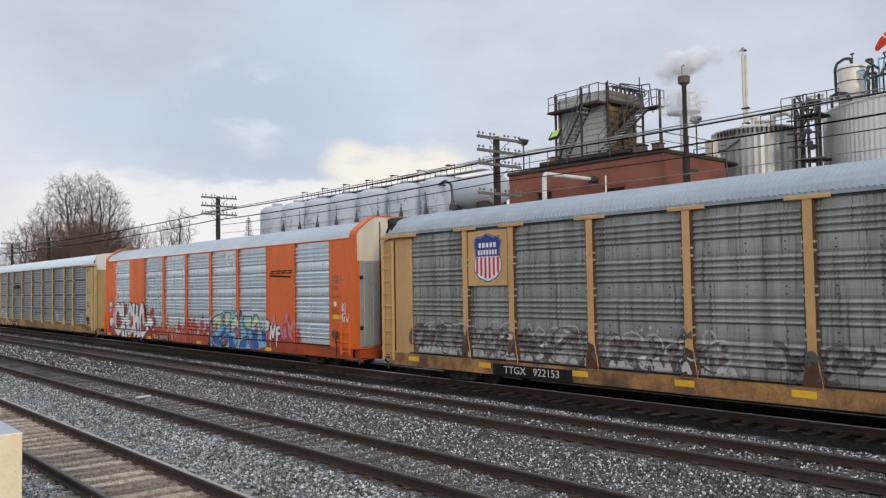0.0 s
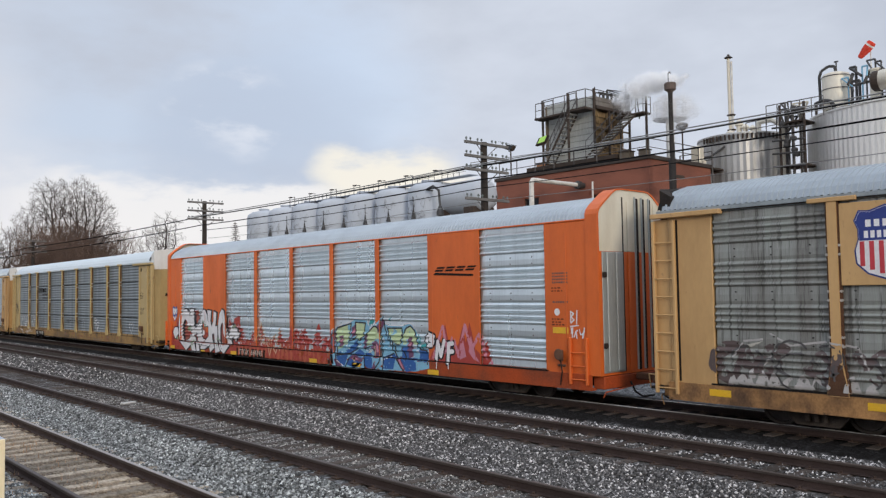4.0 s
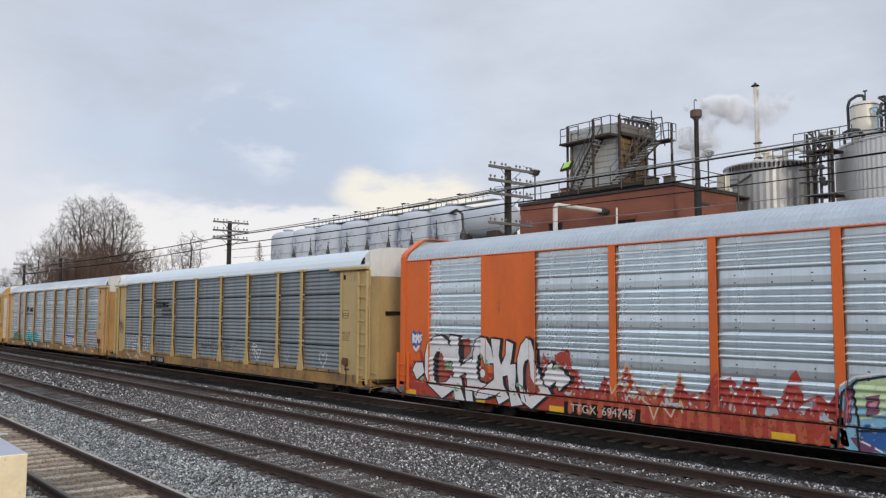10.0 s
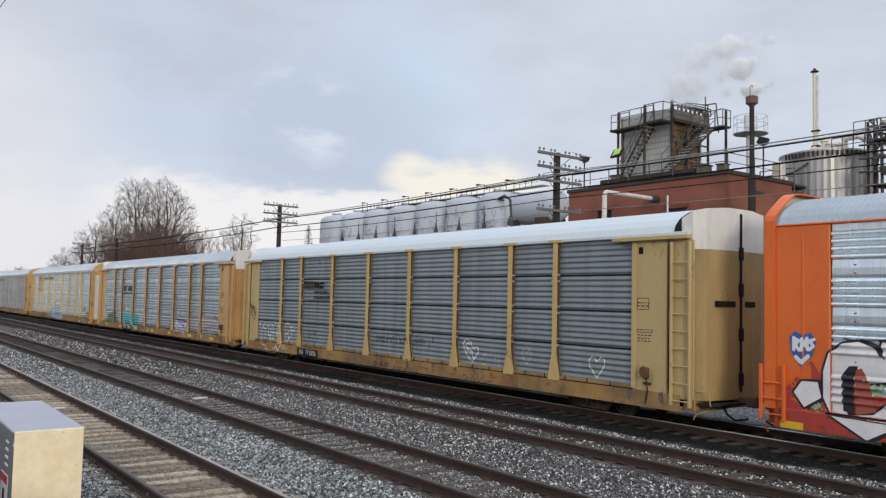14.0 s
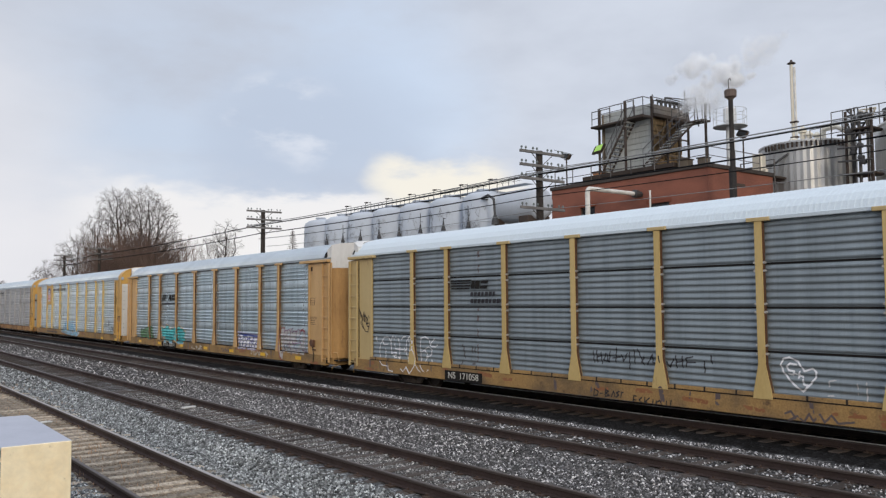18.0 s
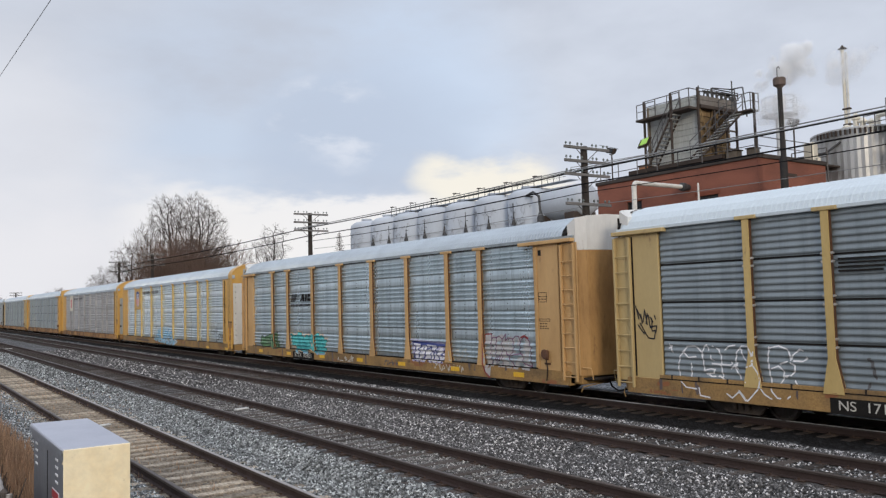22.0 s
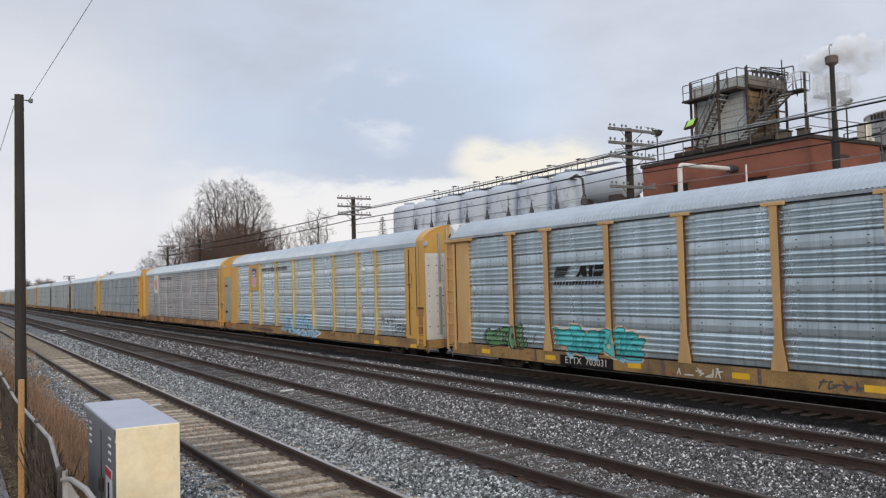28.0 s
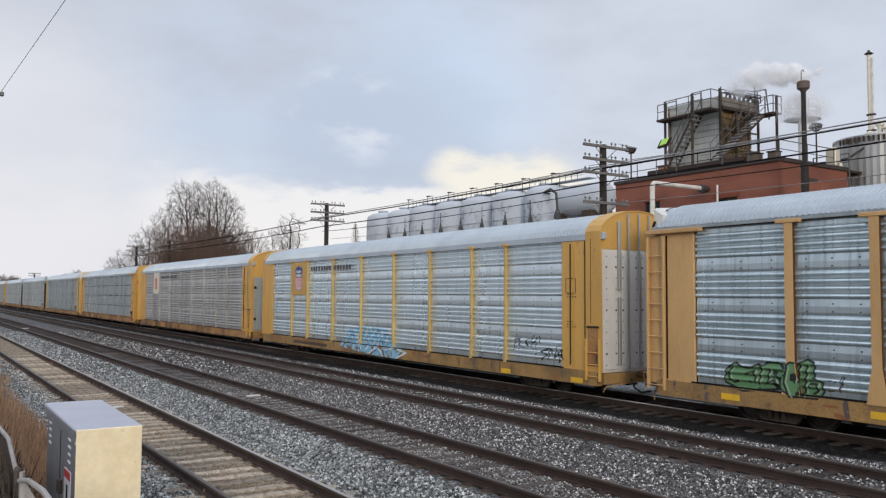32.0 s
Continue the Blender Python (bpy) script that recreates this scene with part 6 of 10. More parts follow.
paint(c2, "piece_pink", INK["pink"], polys=wild_pink, lift=0.012, parent=wp_)
paint(c2, "piece_tan", INK["cream"], polys=[[(17.16, 1.17), (17.27, 1.23), (17.35, 0.98), (17.26, 0.8), (17.17, 0.84)], [(15.91, 0.64), (16.14, 0.79), (16.19, 0.61)]], lift=0.012, parent=wp_, worn=0.2)
paint(c2, "piece_highlight", INK["white"], [(q, 0.04) for q in wild_white], lift=0.012, parent=wp_, worn=0.08)
paint(c2, "piece_line", INK["black"], [(q, 0.048) for q in wild_lines], lift=0.014, parent=wp_)
sn = [[(20.32, 1.60), (20.08, 1.66), (19.94, 1.50), (20.02, 1.32), (20.24, 1.34), (20.30, 1.46), (20.16, 1.50)], [(20.45, 0.95), (20.52, 1.45), (20.66, 1.02), (20.82, 1.48)], [(21.2, 1.42), (21.02, 1.4), (20.98, 0.85)], [(21.0, 1.16), (21.2, 1.18)]]
s_ = paint(c2, "graffiti_lettering", INK["black"], [(s, 0.13) for s in sn], lift=0.008, grow=0.055, label="dripping white graffiti letters")
paint(c2, "letter_fill", INK["white"], [(s, 0.13) for s in sn] + [([(20.06, 1.2), (20.04, 0.7)], 0.04), ([(20.48, 0.95), (20.47, 0.62)], 0.035), ([(21.0, 0.9), (21.02, 0.66)], 0.04)], lift=0.012, parent=s_)
tag(c2, "graffiti", "white scribbled tag", (25.78, 26.30, 1.74, 2.04), 4, 12, 0.030, "white", 0.0, 0.03)
fl2 = paint(c2, "graffiti_flame", INK["red"], polys=[[(20.05, 0.8), (20.3, 1.2), (20.6, 1.1), (20.86, 2.02), (21.1, 1.2), (21.45, 1.4), (21.65, 1.95), (21.78, 1.45), (21.95, 2.08), (22.2, 1.3), (22.4, 1.15), (22.62, 1.55), (22.78, 1.0), (22.6, 0.84)]], lift=0.004, label="sprayed red flames")
paint(c2, "flame_line", INK["pink"], [([(20.30, 0.95), (20.76, 1.92), (20.96, 1.15), (21.22, 1.62), (21.46, 1.05), (21.76, 1.98), (22.02, 1.25), (22.36, 1.72), (22.60, 1.05), (22.80, 0.92)], 0.11)], lift=0.010, parent=fl2, worn=0.08)
paint(c2, "flame_shade", INK["pink"], polys=[[(20.7, 1.1), (20.86, 1.6), (21.0, 1.1)], [(21.5, 0.95), (21.66, 1.55), (21.8, 1.05)], [(21.9, 1.2), (22.0, 1.7), (22.2, 1.1), (22.4, 0.9), (22.1, 1.0)]], lift=0.008, parent=fl2)
lo = Shape().plate([(20.35, 3.50), (22.15, 3.43), (22.15, 3.49), (20.45, 3.57)], y_or - 0.012, y_or - 0.006)
lg = part("swoosh_emblem", lo, M["black"], c2, "black slanted lettering drawn as plain bars")
for i in range(4):
    a = 20.42 + i * 0.46
    for za, zb in ((3.60, 3.655), (3.685, 3.74)):
        part("emblem_bar", Shape().plate([(a + za - 3.6, za), (a + 0.36 + za - 3.6, za), (a + 0.36 + zb - 3.6, zb), (a + zb - 3.6, zb)], y_or - 0.012, y_or - 0.006), M["black"], lg)
number_board(c2, 7.40, 9.85, 0.57, "TTGX  694745")
reflectors(c2, (0.76, 4.05, 7.12, 13.45, 16.2, 20.3), 0.50)
paint(c2, "graffiti", INK["white"], [([(25.80, 2.12), (25.80, 2.42), (25.90, 2.36), (25.81, 2.28), (25.91, 2.20), (25.80, 2.12)], 0.035), ([(25.99, 2.10), (26.01, 2.44)], 0.035), ([(25.78, 2.03), (26.05, 2.06)], 0.03)], label="small white scribble on the corner plate", step=0.014)
p_ = part("round_sticker", Shape().turned([(0.095, 0.0), (0.095, 0.004)], (25.33, y_or + 0.006, 2.40), 18, "y"), INK["white"], c2, "round white sticker")
part("yellow_plate", Shape().slab(25.18, 25.70, y_or - 0.004, y_or + 0.011, 1.84, 2.0, 0.002), M["reflector"], c2, "yellow placard")
for z in (3.42, 3.34, 3.26, 3.18, 2.66):
    bars(c2, "stencil_line", "small unreadable stencil", 25.18, 25.72, z, 0.045, 9, y_or + 0.010, "smoke")

# white-roofed car
for k in range(4):
    part("emblem_line", Shape().slab(6.36, 7.40 - 0.03 * k, -1.5 - 0.002, -1.5 + 0.006, 3.62 - 0.085 * k, 3.665 - 0.085 * k, 0.002), M["black"], c3, "black speed lines of an emblem")
for a, b, za, zb in ((7.36, 0.16, 3.37, 3.62), (7.56, 0.20, 3.37, 3.62), (7.84, 0.34, 3.53, 3.62), (7.80, 0.34, 3.37, 3.47)):
    part("emblem_bar", Shape().plate([(a, za), (a + b, za), (a + b + 0.05, zb), (a + 0.05, zb)], -1.5 - 0.002, -1.5 + 0.006), M["black"], c3)
bars(c3, "emblem_lettering", "black lettering as plain bars", 7.33, 8.59, 3.20, 0.13, 7, -1.5 - 0.001, "black", 0.15)
bars(c3, "emblem_lettering", "black lettering as plain bars", 7.33, 8.78, 2.98, 0.13, 8, -1.5 - 0.001, "black", 0.15)
heart(c3, 23.7, 1.30, 0.62, "white")
heart(c3, 20.9, 1.38, 0.46, "chalk", 0.026)
heart_lines = [
   
    [(18.32, 1.02), (18.1, 1.17), (17.9, 1.4), (17.83, 1.56), (17.89, 1.69), (18.04, 1.73), (18.22, 1.65), (18.36, 1.45), (18.44, 1.48), (18.54, 1.52), (18.63, 1.44), (18.6, 1.33), (18.48, 1.18), (18.32, 1.02)],
    [(18.19, 1.58), (18.04, 1.6), (17.96, 1.52), (18.01, 1.45), (18.14, 1.44), (18.11, 1.36), (18.01, 1.38)], [(18.26, 1.44), (18.23, 1.3)], [(18.16, 1.39), (18.33, 1.33)],
    [(18.33, 1.28), (18.33, 1.17), (18.43, 1.16)]]
paint(c3, "heart_drawing", INK["white"], [(q, 0.040) for q in heart_lines], label="chalk-white heart with initials inside")
paint(c3, "graffiti", INK["chalk"], [(q, 0.030) for q in ([(19.03, 1.31), (18.89, 1.28), (18.88, 1.16), (19.02, 1.1), (18.99, 0.99), (18.85, 0.98)], [(19.46, 1.27), (19.47, 1.01), (19.43, 0.94), (19.38, 0.98)], [(19.64, 1.33), (19.65, 0.91), (19.76, 0.92)])], label="faint chalk letters", worn=0.2)
round_letters = [
    [(2.26, 1.64), (2.07, 1.44), (2, 1.16), (2.07, 0.88), (2.29, 0.68), (2.61, 0.66)],
    [(2.57, 1.44), (2.33, 1.41), (2.18, 1.52), (2.29, 1.68), (2.55, 1.7), (2.74, 1.56), (2.78, 1.29), (2.8, 1.11)], [(2.41, 1.27), (2.41, 0.95)],
    [(2.72, 1.47), (2.81, 1.68), (2.89, 1.74), (2.97, 1.57), (3.01, 1.39), (3.12, 1.37)], [(3.06, 1.71), (3.24, 1.63), (3.31, 1.45), (3.29, 1.22), (3.34, 1)],
    [(3.03, 1.29), (3.41, 1.28), (3.75, 1.28)], [(3.57, 1.35), (3.75, 1.2)], [(3.56, 1.19), (3.75, 1.34)],
    [(2.8, 1.11), (2.97, 1.16), (3.11, 1.15), (3.07, 1.06), (2.85, 1.04), (3.02, 0.98), (3.26, 1), (3.42, 0.9)]]
paint(c3, "graffiti", INK["white"], [(q, 0.036) for q in round_letters], label="white sprayed outlines of round letters", worn=0.03)
crossed_letters = [
    [(3.4, 1.63), (3.54, 1.73), (3.7, 1.75)], [(3.7, 1.33), (3.74, 1.6), (3.88, 1.74), (4.11, 1.73), (4.2, 1.57), (4.21, 1.31), (4, 1.24)],
    [(3.85, 1.67), (3.92, 1.47), (4.01, 1.39), (4.1, 1.46)], [(3.67, 1.22), (3.79, 1.07), (3.86, 0.9)], [(3.97, 1.17), (4.01, 0.91)],
    [(4.25, 1.62), (4.22, 1.32), (4.35, 1.15), (4.4, 0.98), (4.36, 0.81), (4.19, 0.63), (4.04, 0.48), (3.94, 0.58), (3.82, 0.71)], [(4.38, 0.81), (4.49, 0.67), (4.67, 0.58)],
    [(4.6, 1.74), (4.56, 1.46), (4.59, 1.16), (4.65, 0.91), (4.68, 0.75), (4.82, 0.61), (5.05, 0.61), (5.14, 0.68)]]
paint(c3, "graffiti", INK["white"], [(q, 0.036) for q in crossed_letters], label="white sprayed outlines crossing the post", worn=0.03)
tail_letters = [
    [(4.62, 1.72), (4.84, 1.77), (5.05, 1.71), (5.13, 1.55), (5.08, 1.44), (4.86, 1.37)], [(5.07, 1.42), (5.21, 1.36), (5.23, 1.24), (5.13, 1.13), (4.94, 1.1), (5.17, 1.07), (5.29, 0.9)],
    [(5.12, 1.46), (5.22, 1.61), (5.36, 1.71), (5.49, 1.66), (5.53, 1.52), (5.42, 1.45), (5.19, 1.45)], [(4.64, 1.25), (4.81, 1.32), (4.95, 1.23), (4.94, 1.06), (4.83, 0.86)],
    [(2.68, 0.69), (2.71, 0.51), (2.99, 0.48)], [(3.48, 0.61), (3.63, 0.52), (3.82, 0.68), (3.99, 0.48)], [(1.72, 1.62), (1.88, 1.72)], [(1.76, 1.72), (1.84, 1.51)]]
paint(c3, "graffiti", INK["white"], [(q, 0.036) for q in tail_letters], label="white sprayed outlines with a looped tail", worn=0.03)
paint(c3, "graffiti", INK["smoke"], [(q, 0.07) for q in ([(6.75, 1.52), (6.93, 1.56), (7.0, 1.18), (6.82, 0.96)], [(7.15, 1.49), (7.38, 1.53), (7.33, 1.0)], [(7.36, 1.0), (7.74, 1.02)], [(7.5, 1.5), (7.52, 1.1)])], label="faded dark letters", worn=0.25)
crown_lines = [
    [(0.71, 2.71), (0.81, 2.36)], [(0.76, 2.61), (0.88, 2.39)], [(0.88, 2.49), (0.92, 2.24)], [(1.02, 2.61), (0.95, 2.29)], [(1.02, 2.59), (1.09, 2.22)], [(1.11, 2.51), (1.05, 2.24)],
    [(1.14, 2.46), (1.19, 2.14)], [(1.25, 2.39), (1.25, 2.14)], [(1.34, 2.46), (1.38, 2.36)], [(1.2, 2.41), (1.29, 2.29)], [(0.77, 2.21), (0.98, 1.97)],
    [(0.84, 2.26), (1.11, 1.87), (1.31, 1.85), (1.36, 2.07), (1.25, 2.05), (1.22, 2.17), (1.41, 2.19), (1.37, 2.02)]]
paint(c3, "graffiti", INK["black"], [(q, 0.034) for q in crown_lines], label="black scribble on the corner plate")
scratched = [
    [(12.46, 1.62), (12.5, 1.32)], [(12.58, 1.65), (12.61, 1.33)], [(12.58, 1.47), (12.74, 1.51)], [(12.74, 1.6), (12.77, 1.3)], [(12.9, 1.58), (12.83, 1.4), (12.97, 1.37), (12.94, 1.58)],
    [(13.05, 1.64), (13.01, 1.35)], [(13.27, 1.74), (13.24, 1.36)], [(13.13, 1.47), (13.39, 1.51)], [(13.43, 1.57), (13.5, 1.4), (13.62, 1.61)], [(13.69, 1.64), (13.7, 1.21)],
    [(13.84, 1.71), (13.87, 1.37)], [(13.95, 1.74), (14.15, 1.35)]]
paint(c3, "graffiti", INK["black"], [(q, 0.036) for q in scratched], label="thin black scratched tag")
scratched_end = [
    [(14.16, 1.55), (14.08, 1.41)], [(14.26, 1.36), (14.41, 1.62), (14.43, 1.42), (14.57, 1.4)], [(14.68, 1.6), (14.71, 1.44)], [(14.84, 1.47), (14.94, 1.33), (15.05, 1.54)],
    [(15.11, 1.62), (15.14, 1.33)], [(15.11, 1.46), (15.31, 1.5)], [(15.3, 1.62), (15.31, 1.35)], [(15.41, 1.58), (15.42, 1.39)], [(15.41, 1.58), (15.6, 1.62)],
    [(15.42, 1.48), (15.66, 1.49)], [(15.91, 1.53), (15.93, 1.27)], [(16.09, 1.67), (16.12, 1.49)]]
paint(c3, "graffiti", INK["black"], [(q, 0.036) for q in scratched_end], label="thin black end of a scratched tag")
sill_word = [
    [(12.56, 0.64), (12.54, 0.44)], [(12.56, 0.62), (12.7, 0.58), (12.67, 0.48), (12.54, 0.44)], [(12.75, 0.53), (12.85, 0.54)], [(12.95, 0.64), (12.93, 0.46)],
    [(12.95, 0.64), (13.06, 0.61), (12.96, 0.55), (13.08, 0.5), (12.93, 0.46)], [(13.14, 0.47), (13.22, 0.63), (13.27, 0.48)], [(13.41, 0.63), (13.31, 0.59), (13.4, 0.54), (13.31, 0.48)],
    [(13.48, 0.62), (13.46, 0.48)], [(13.48, 0.62), (13.54, 0.61)], [(13.88, 0.57), (13.85, 0.37)]]
paint(c3, "graffiti", INK["black"], [(q, 0.032) for q in sill_word], label="dark hand lettering on the sill")
sill_scrawl = [
    [(13.88, 0.57), (13.97, 0.56)], [(13.86, 0.47), (13.95, 0.46)], [(13.85, 0.37), (13.94, 0.36)], [(14.13, 0.54), (14.04, 0.47), (14.14, 0.41), (14.05, 0.35)],
    [(14.23, 0.56), (14.21, 0.37)], [(14.37, 0.55), (14.24, 0.45), (14.36, 0.36)], [(14.48, 0.52), (14.46, 0.36)], [(14.58, 0.51), (14.55, 0.35)],
    [(14.56, 0.44), (14.68, 0.52), (14.76, 0.37)], [(14.88, 0.52), (14.86, 0.37)], [(15.02, 0.55), (14.98, 0.37)]]
paint(c3, "graffiti", INK["black"], [(q, 0.032) for q in sill_scrawl], label="dark scrawl on the sill")
paint(c3, "graffiti", INK["umber"], [(q, 0.045) for q in [[(17.95, 0.54), (18.08, 0.6), (18.18, 0.47), (18.02, 0.4), (18.23, 0.52), (18.37, 0.4), (18.48, 0.59), (18.57, 0.44), (18.72, 0.6), (18.81, 0.44), (18.96, 0.6), (19.09, 0.45), (19.41, 0.51)]]], label="rusty brown scrawl on the sill", worn=0.05)
# rust and grime along the sills
for car, seed in ((c3, 51), (c4, 52), (c5, 53)):
    rg = random.Random(seed)
    rusts, grimes = [], []
    for k in range(16):
        x = rg.uniform(1.0, 25.8)
        z = rg.uniform(0.46, 0.76)
        rusts.append(([(x, z), (x + rg.uniform(0.15, 0.7), z + rg.uniform(-0.05, 0.05))], rg.uniform(0.05, 0.12)))
        x = rg.uniform(0.8, 26.0)
        grimes.append(([(x, 0.80), (x + rg.uniform(-0.05, 0.05), rg.uniform(0.46, 0.66))], rg.uniform(0.04, 0.14)))
    paint(car, "rust_stain", INK["rustmark"], rusts, lift=0.0025, label="orange rust bleeding through the sill paint", worn=0.12)
    paint(car, "grime_run", INK["umber"], grimes, lift=0.0035, label="dark grime runs down the sill", worn=0.14)
number_board(c3, 6.05, 7.95, 0.57, "NS  171058")
part("outlined_notice", Shape().slab(25.24, 25.66, -1.5 - 0.024, -1.5 - 0.0195, 3.0, 3.36, 0.001), M["buff"], c3)
# stains down the joints of the screens
paint(c3, "rust_streak", INK["umber"], [([(7.70, 4.60), (7.70, 4.1)], 0.11), ([(7.70, 4.1), (7.69, 3.75)], 0.06), ([(7.68, 2.72), (7.66, 2.3)], 0.10), ([(7.66, 2.3), (7.64, 1.1)], 0.055)], lift=0.002, label="rusty streak down the screen", worn=0.22)

# tan car
for k in range(6):
    z = 3.455 - 0.062 * k
    part("emblem_line", Shape().plate([(6.60 - 0.022 * k, z), (7.26 - 0.055 * k, z), (7.30 - 0.055 * k, z + 0.04), (6.61 - 0.022 * k, z + 0.04)], -1.5 - 0.012, -1.5 - 0.004), M["black"], c4, "black speed lines of an emblem")
for q in ([(7.62, 3.48), (7.80, 3.48), (7.72, 3.30), (7.55, 3.16), (7.70, 3.14), (7.78, 3.25), (7.90, 3.14), (8.08, 3.14), (8.02, 3.48), (7.86, 3.48)], [(8.14, 3.14), (8.30, 3.14), (8.36, 3.48), (8.20, 3.48)],
          [(8.42, 3.34), (8.80, 3.36), (8.84, 3.49), (8.46, 3.49)], [(8.36, 3.14), (8.74, 3.14), (8.78, 3.28), (8.40, 3.28)]):
    part("emblem_bar", Shape().plate(q, -1.5 - 0.012, -1.5 - 0.004), M["black"], c4)
bars(c4, "emblem_lettering", "black lettering as plain bars", 6.48, 8.70, 2.96, 0.12, 15, -1.5 - 0.010, "black", 0.3)
green_form = [(2.41, 0.95), (2.46, 1.25), (2.71, 1.4), (2.92, 1.3), (3.15, 1.31), (3.32, 1.41), (3.42, 1.35), (3.58, 1.47), (3.85, 1.47), (3.99, 1.35), (4.2, 1.51), (4.36, 1.49), (4.56, 1.59), (4.71, 1.54), (4.7, 1.2), (4.89, 1.13), (4.92, 0.96), (4.82, 0.81), (4.44, 0.81), (4.24, 0.79), (3.98, 0.93), (3.62, 0.9), (2.96, 0.8)]
green_lines = [[(2.61, 1.3), (2.5, 1.1), (2.66, 0.95), (2.8, 1.0)], [(2.99, 1.17), (3.21, 1.26), (3.26, 1.0)], [(3.42, 1.35), (3.34, 0.96)], [(3.63, 1.33), (3.57, 1.02), (3.74, 1.09), (3.9, 0.92)], [(4.12, 1.42), (4.04, 1.08), (4.17, 0.76)], [(4.4, 1.48), (4.31, 1.1)], [(4.56, 1.48), (4.49, 0.81)], [(4.64, 1.09), (4.78, 1.1), (4.81, 0.95), (4.65, 0.85)]]
gf = paint(c4, "graffiti_piece", INK["black"], polys=[green_form], lift=0.004, grow=0.045, label="green graffiti letters with black edges")
paint(c4, "letter_fill", INK["green"], polys=[green_form], lift=0.007, parent=gf, worn=0.05)
paint(c4, "letter_shine", INK["palegreen"], [([(a + 0.05, b + 0.01) for a, b in q], 0.055) for q in green_lines], lift=0.010, parent=gf)
paint(c4, "letter_line", INK["black"], [(q, 0.05) for q in green_lines], lift=0.013, parent=gf)
tag(c4, "graffiti", "small black tag", (5.0, 5.4, 0.98, 1.32), 3, 9, 0.026, "smoke")
aqua_form = [(6.41, 1.57), (6.79, 1.46), (7.21, 1.51), (7.16, 1.65), (7.58, 1.63), (7.8, 1.47), (7.92, 1.35), (8.09, 1.49), (8.38, 1.52), (8.49, 1.46), (8.69, 1.56), (8.93, 1.58), (9.13, 1.52), (9.3, 1.63), (9.52, 1.62), (9.65, 1.49), (9.9, 1.54), (10.05, 1.46), (10.13, 1.35), (10.38, 1.36), (10.3, 1.19), (10.18, 1.03), (10.32, 0.92), (10.29, 0.78), (9.8, 0.76), (9.56, 0.81), (9.17, 0.79), (8.91, 0.92), (8.67, 1.0), (8.42, 0.79), (7.92, 0.78), (7.54, 0.84), (7.48, 0.9), (7.35, 0.79), (7.08, 0.87), (6.92, 1.02), (6.53, 1.07)]
aqua_lines = [[(6.5, 1.54), (6.62, 1.11)], [(7.19, 1.52), (7.37, 1.16), (7.2, 1.01)], [(7.46, 1.36), (7.45, 0.83)], [(7.83, 1.38), (7.72, 1.12), (7.9, 0.83)], [(8.12, 1.14), (7.97, 1.2), (7.91, 1.0), (8.07, 0.95), (8.29, 1.09)], [(8.52, 1.46), (8.54, 0.99)], [(8.92, 1.33), (8.72, 1.35), (8.67, 1.18), (8.89, 1.14)], [(9.13, 1.5), (8.99, 1.21), (8.89, 1.08)], [(9.19, 1.4), (9.39, 1.54), (9.44, 1.06), (9.3, 0.81)], [(9.68, 1.49), (9.63, 1.19), (9.68, 0.84)], [(10.07, 1.4), (9.83, 1.33), (9.82, 1.21), (10.12, 1.17)], [(9.75, 1.08), (9.94, 1.16), (10.18, 1.0)]]
af = paint(c4, "graffiti_piece", INK["cream"], polys=[aqua_form], lift=0.003, grow=0.085, label="turquoise graffiti letters with a cream edge")
paint(c4, "letter_shadow", INK["sky"], [(q, 0.15) for q in [[(7.16, 0.77), (7.32, 0.69)], [(8.0, 0.75), (8.42, 0.7)], [(9.3, 0.81), (9.55, 0.71)], [(9.74, 0.73), (10.25, 0.76)]]], lift=0.006, parent=af)
paint(c4, "outline", INK["deepteal"], polys=[aqua_form], lift=0.008, grow=0.032, parent=af)
paint(c4, "letter_fill", INK["aqua"], polys=[aqua_form], lift=0.010, parent=af)
paint(c4, "letter_shade", INK["teal"], [([(a + 0.08, b - 0.03) for a, b in q], 0.15) for q in aqua_lines], lift=0.012, parent=af, worn=0.25)
paint(c4, "letter_line", INK["deepteal"], [(q, 0.038) for q in aqua_lines], lift=0.014, parent=af, worn=0.05)
paint(c4, "letter_blot", INK["cream"], [([(9.01, 1.09)], 0.15)], [[(6.62, 0.9), (6.85, 0.99), (6.88, 0.85)]], lift=0.016, parent=af)
lilac_lines = [[(17.72, 1.46), (18.35, 1.43), (18.35, 1.3), (18.13, 1.19), (18.24, 1.11), (18.05, 0.77)], [(18.35, 1.37), (18.72, 1.39), (18.76, 1.2), (19.0, 1.31), (19.06, 1.16), (18.88, 0.78)], [(18.5, 1.28), (18.63, 1.05), (18.45, 0.84)], [(19.06, 1.41), (19.48, 1.4), (19.31, 1.18), (19.54, 0.8)], [(19.1, 1.16), (19.22, 1.05), (19.09, 0.79)], [(19.48, 1.37), (19.95, 1.37), (19.91, 1.19), (19.67, 1.05), (19.91, 0.98), (19.74, 0.76)], [(17.72, 1.46), (17.97, 1.22), (17.78, 0.88), (18.0, 0.8)]]
lf = paint(c4, "graffiti_piece", INK["lilac"], polys=[[(17.62, 1.58), (19.98, 1.50), (19.94, 0.84), (19.8, 0.74), (17.80, 0.74)]], lift=0.003, label="pale lilac graffiti letters edged in navy", worn=0.10)
paint(c4, "letter_fill", INK["white"], polys=[[(17.75, 1.45), (19.90, 1.37), (19.82, 0.86), (19.7, 0.78), (17.92, 0.80)]], lift=0.005, parent=lf, worn=0.10)
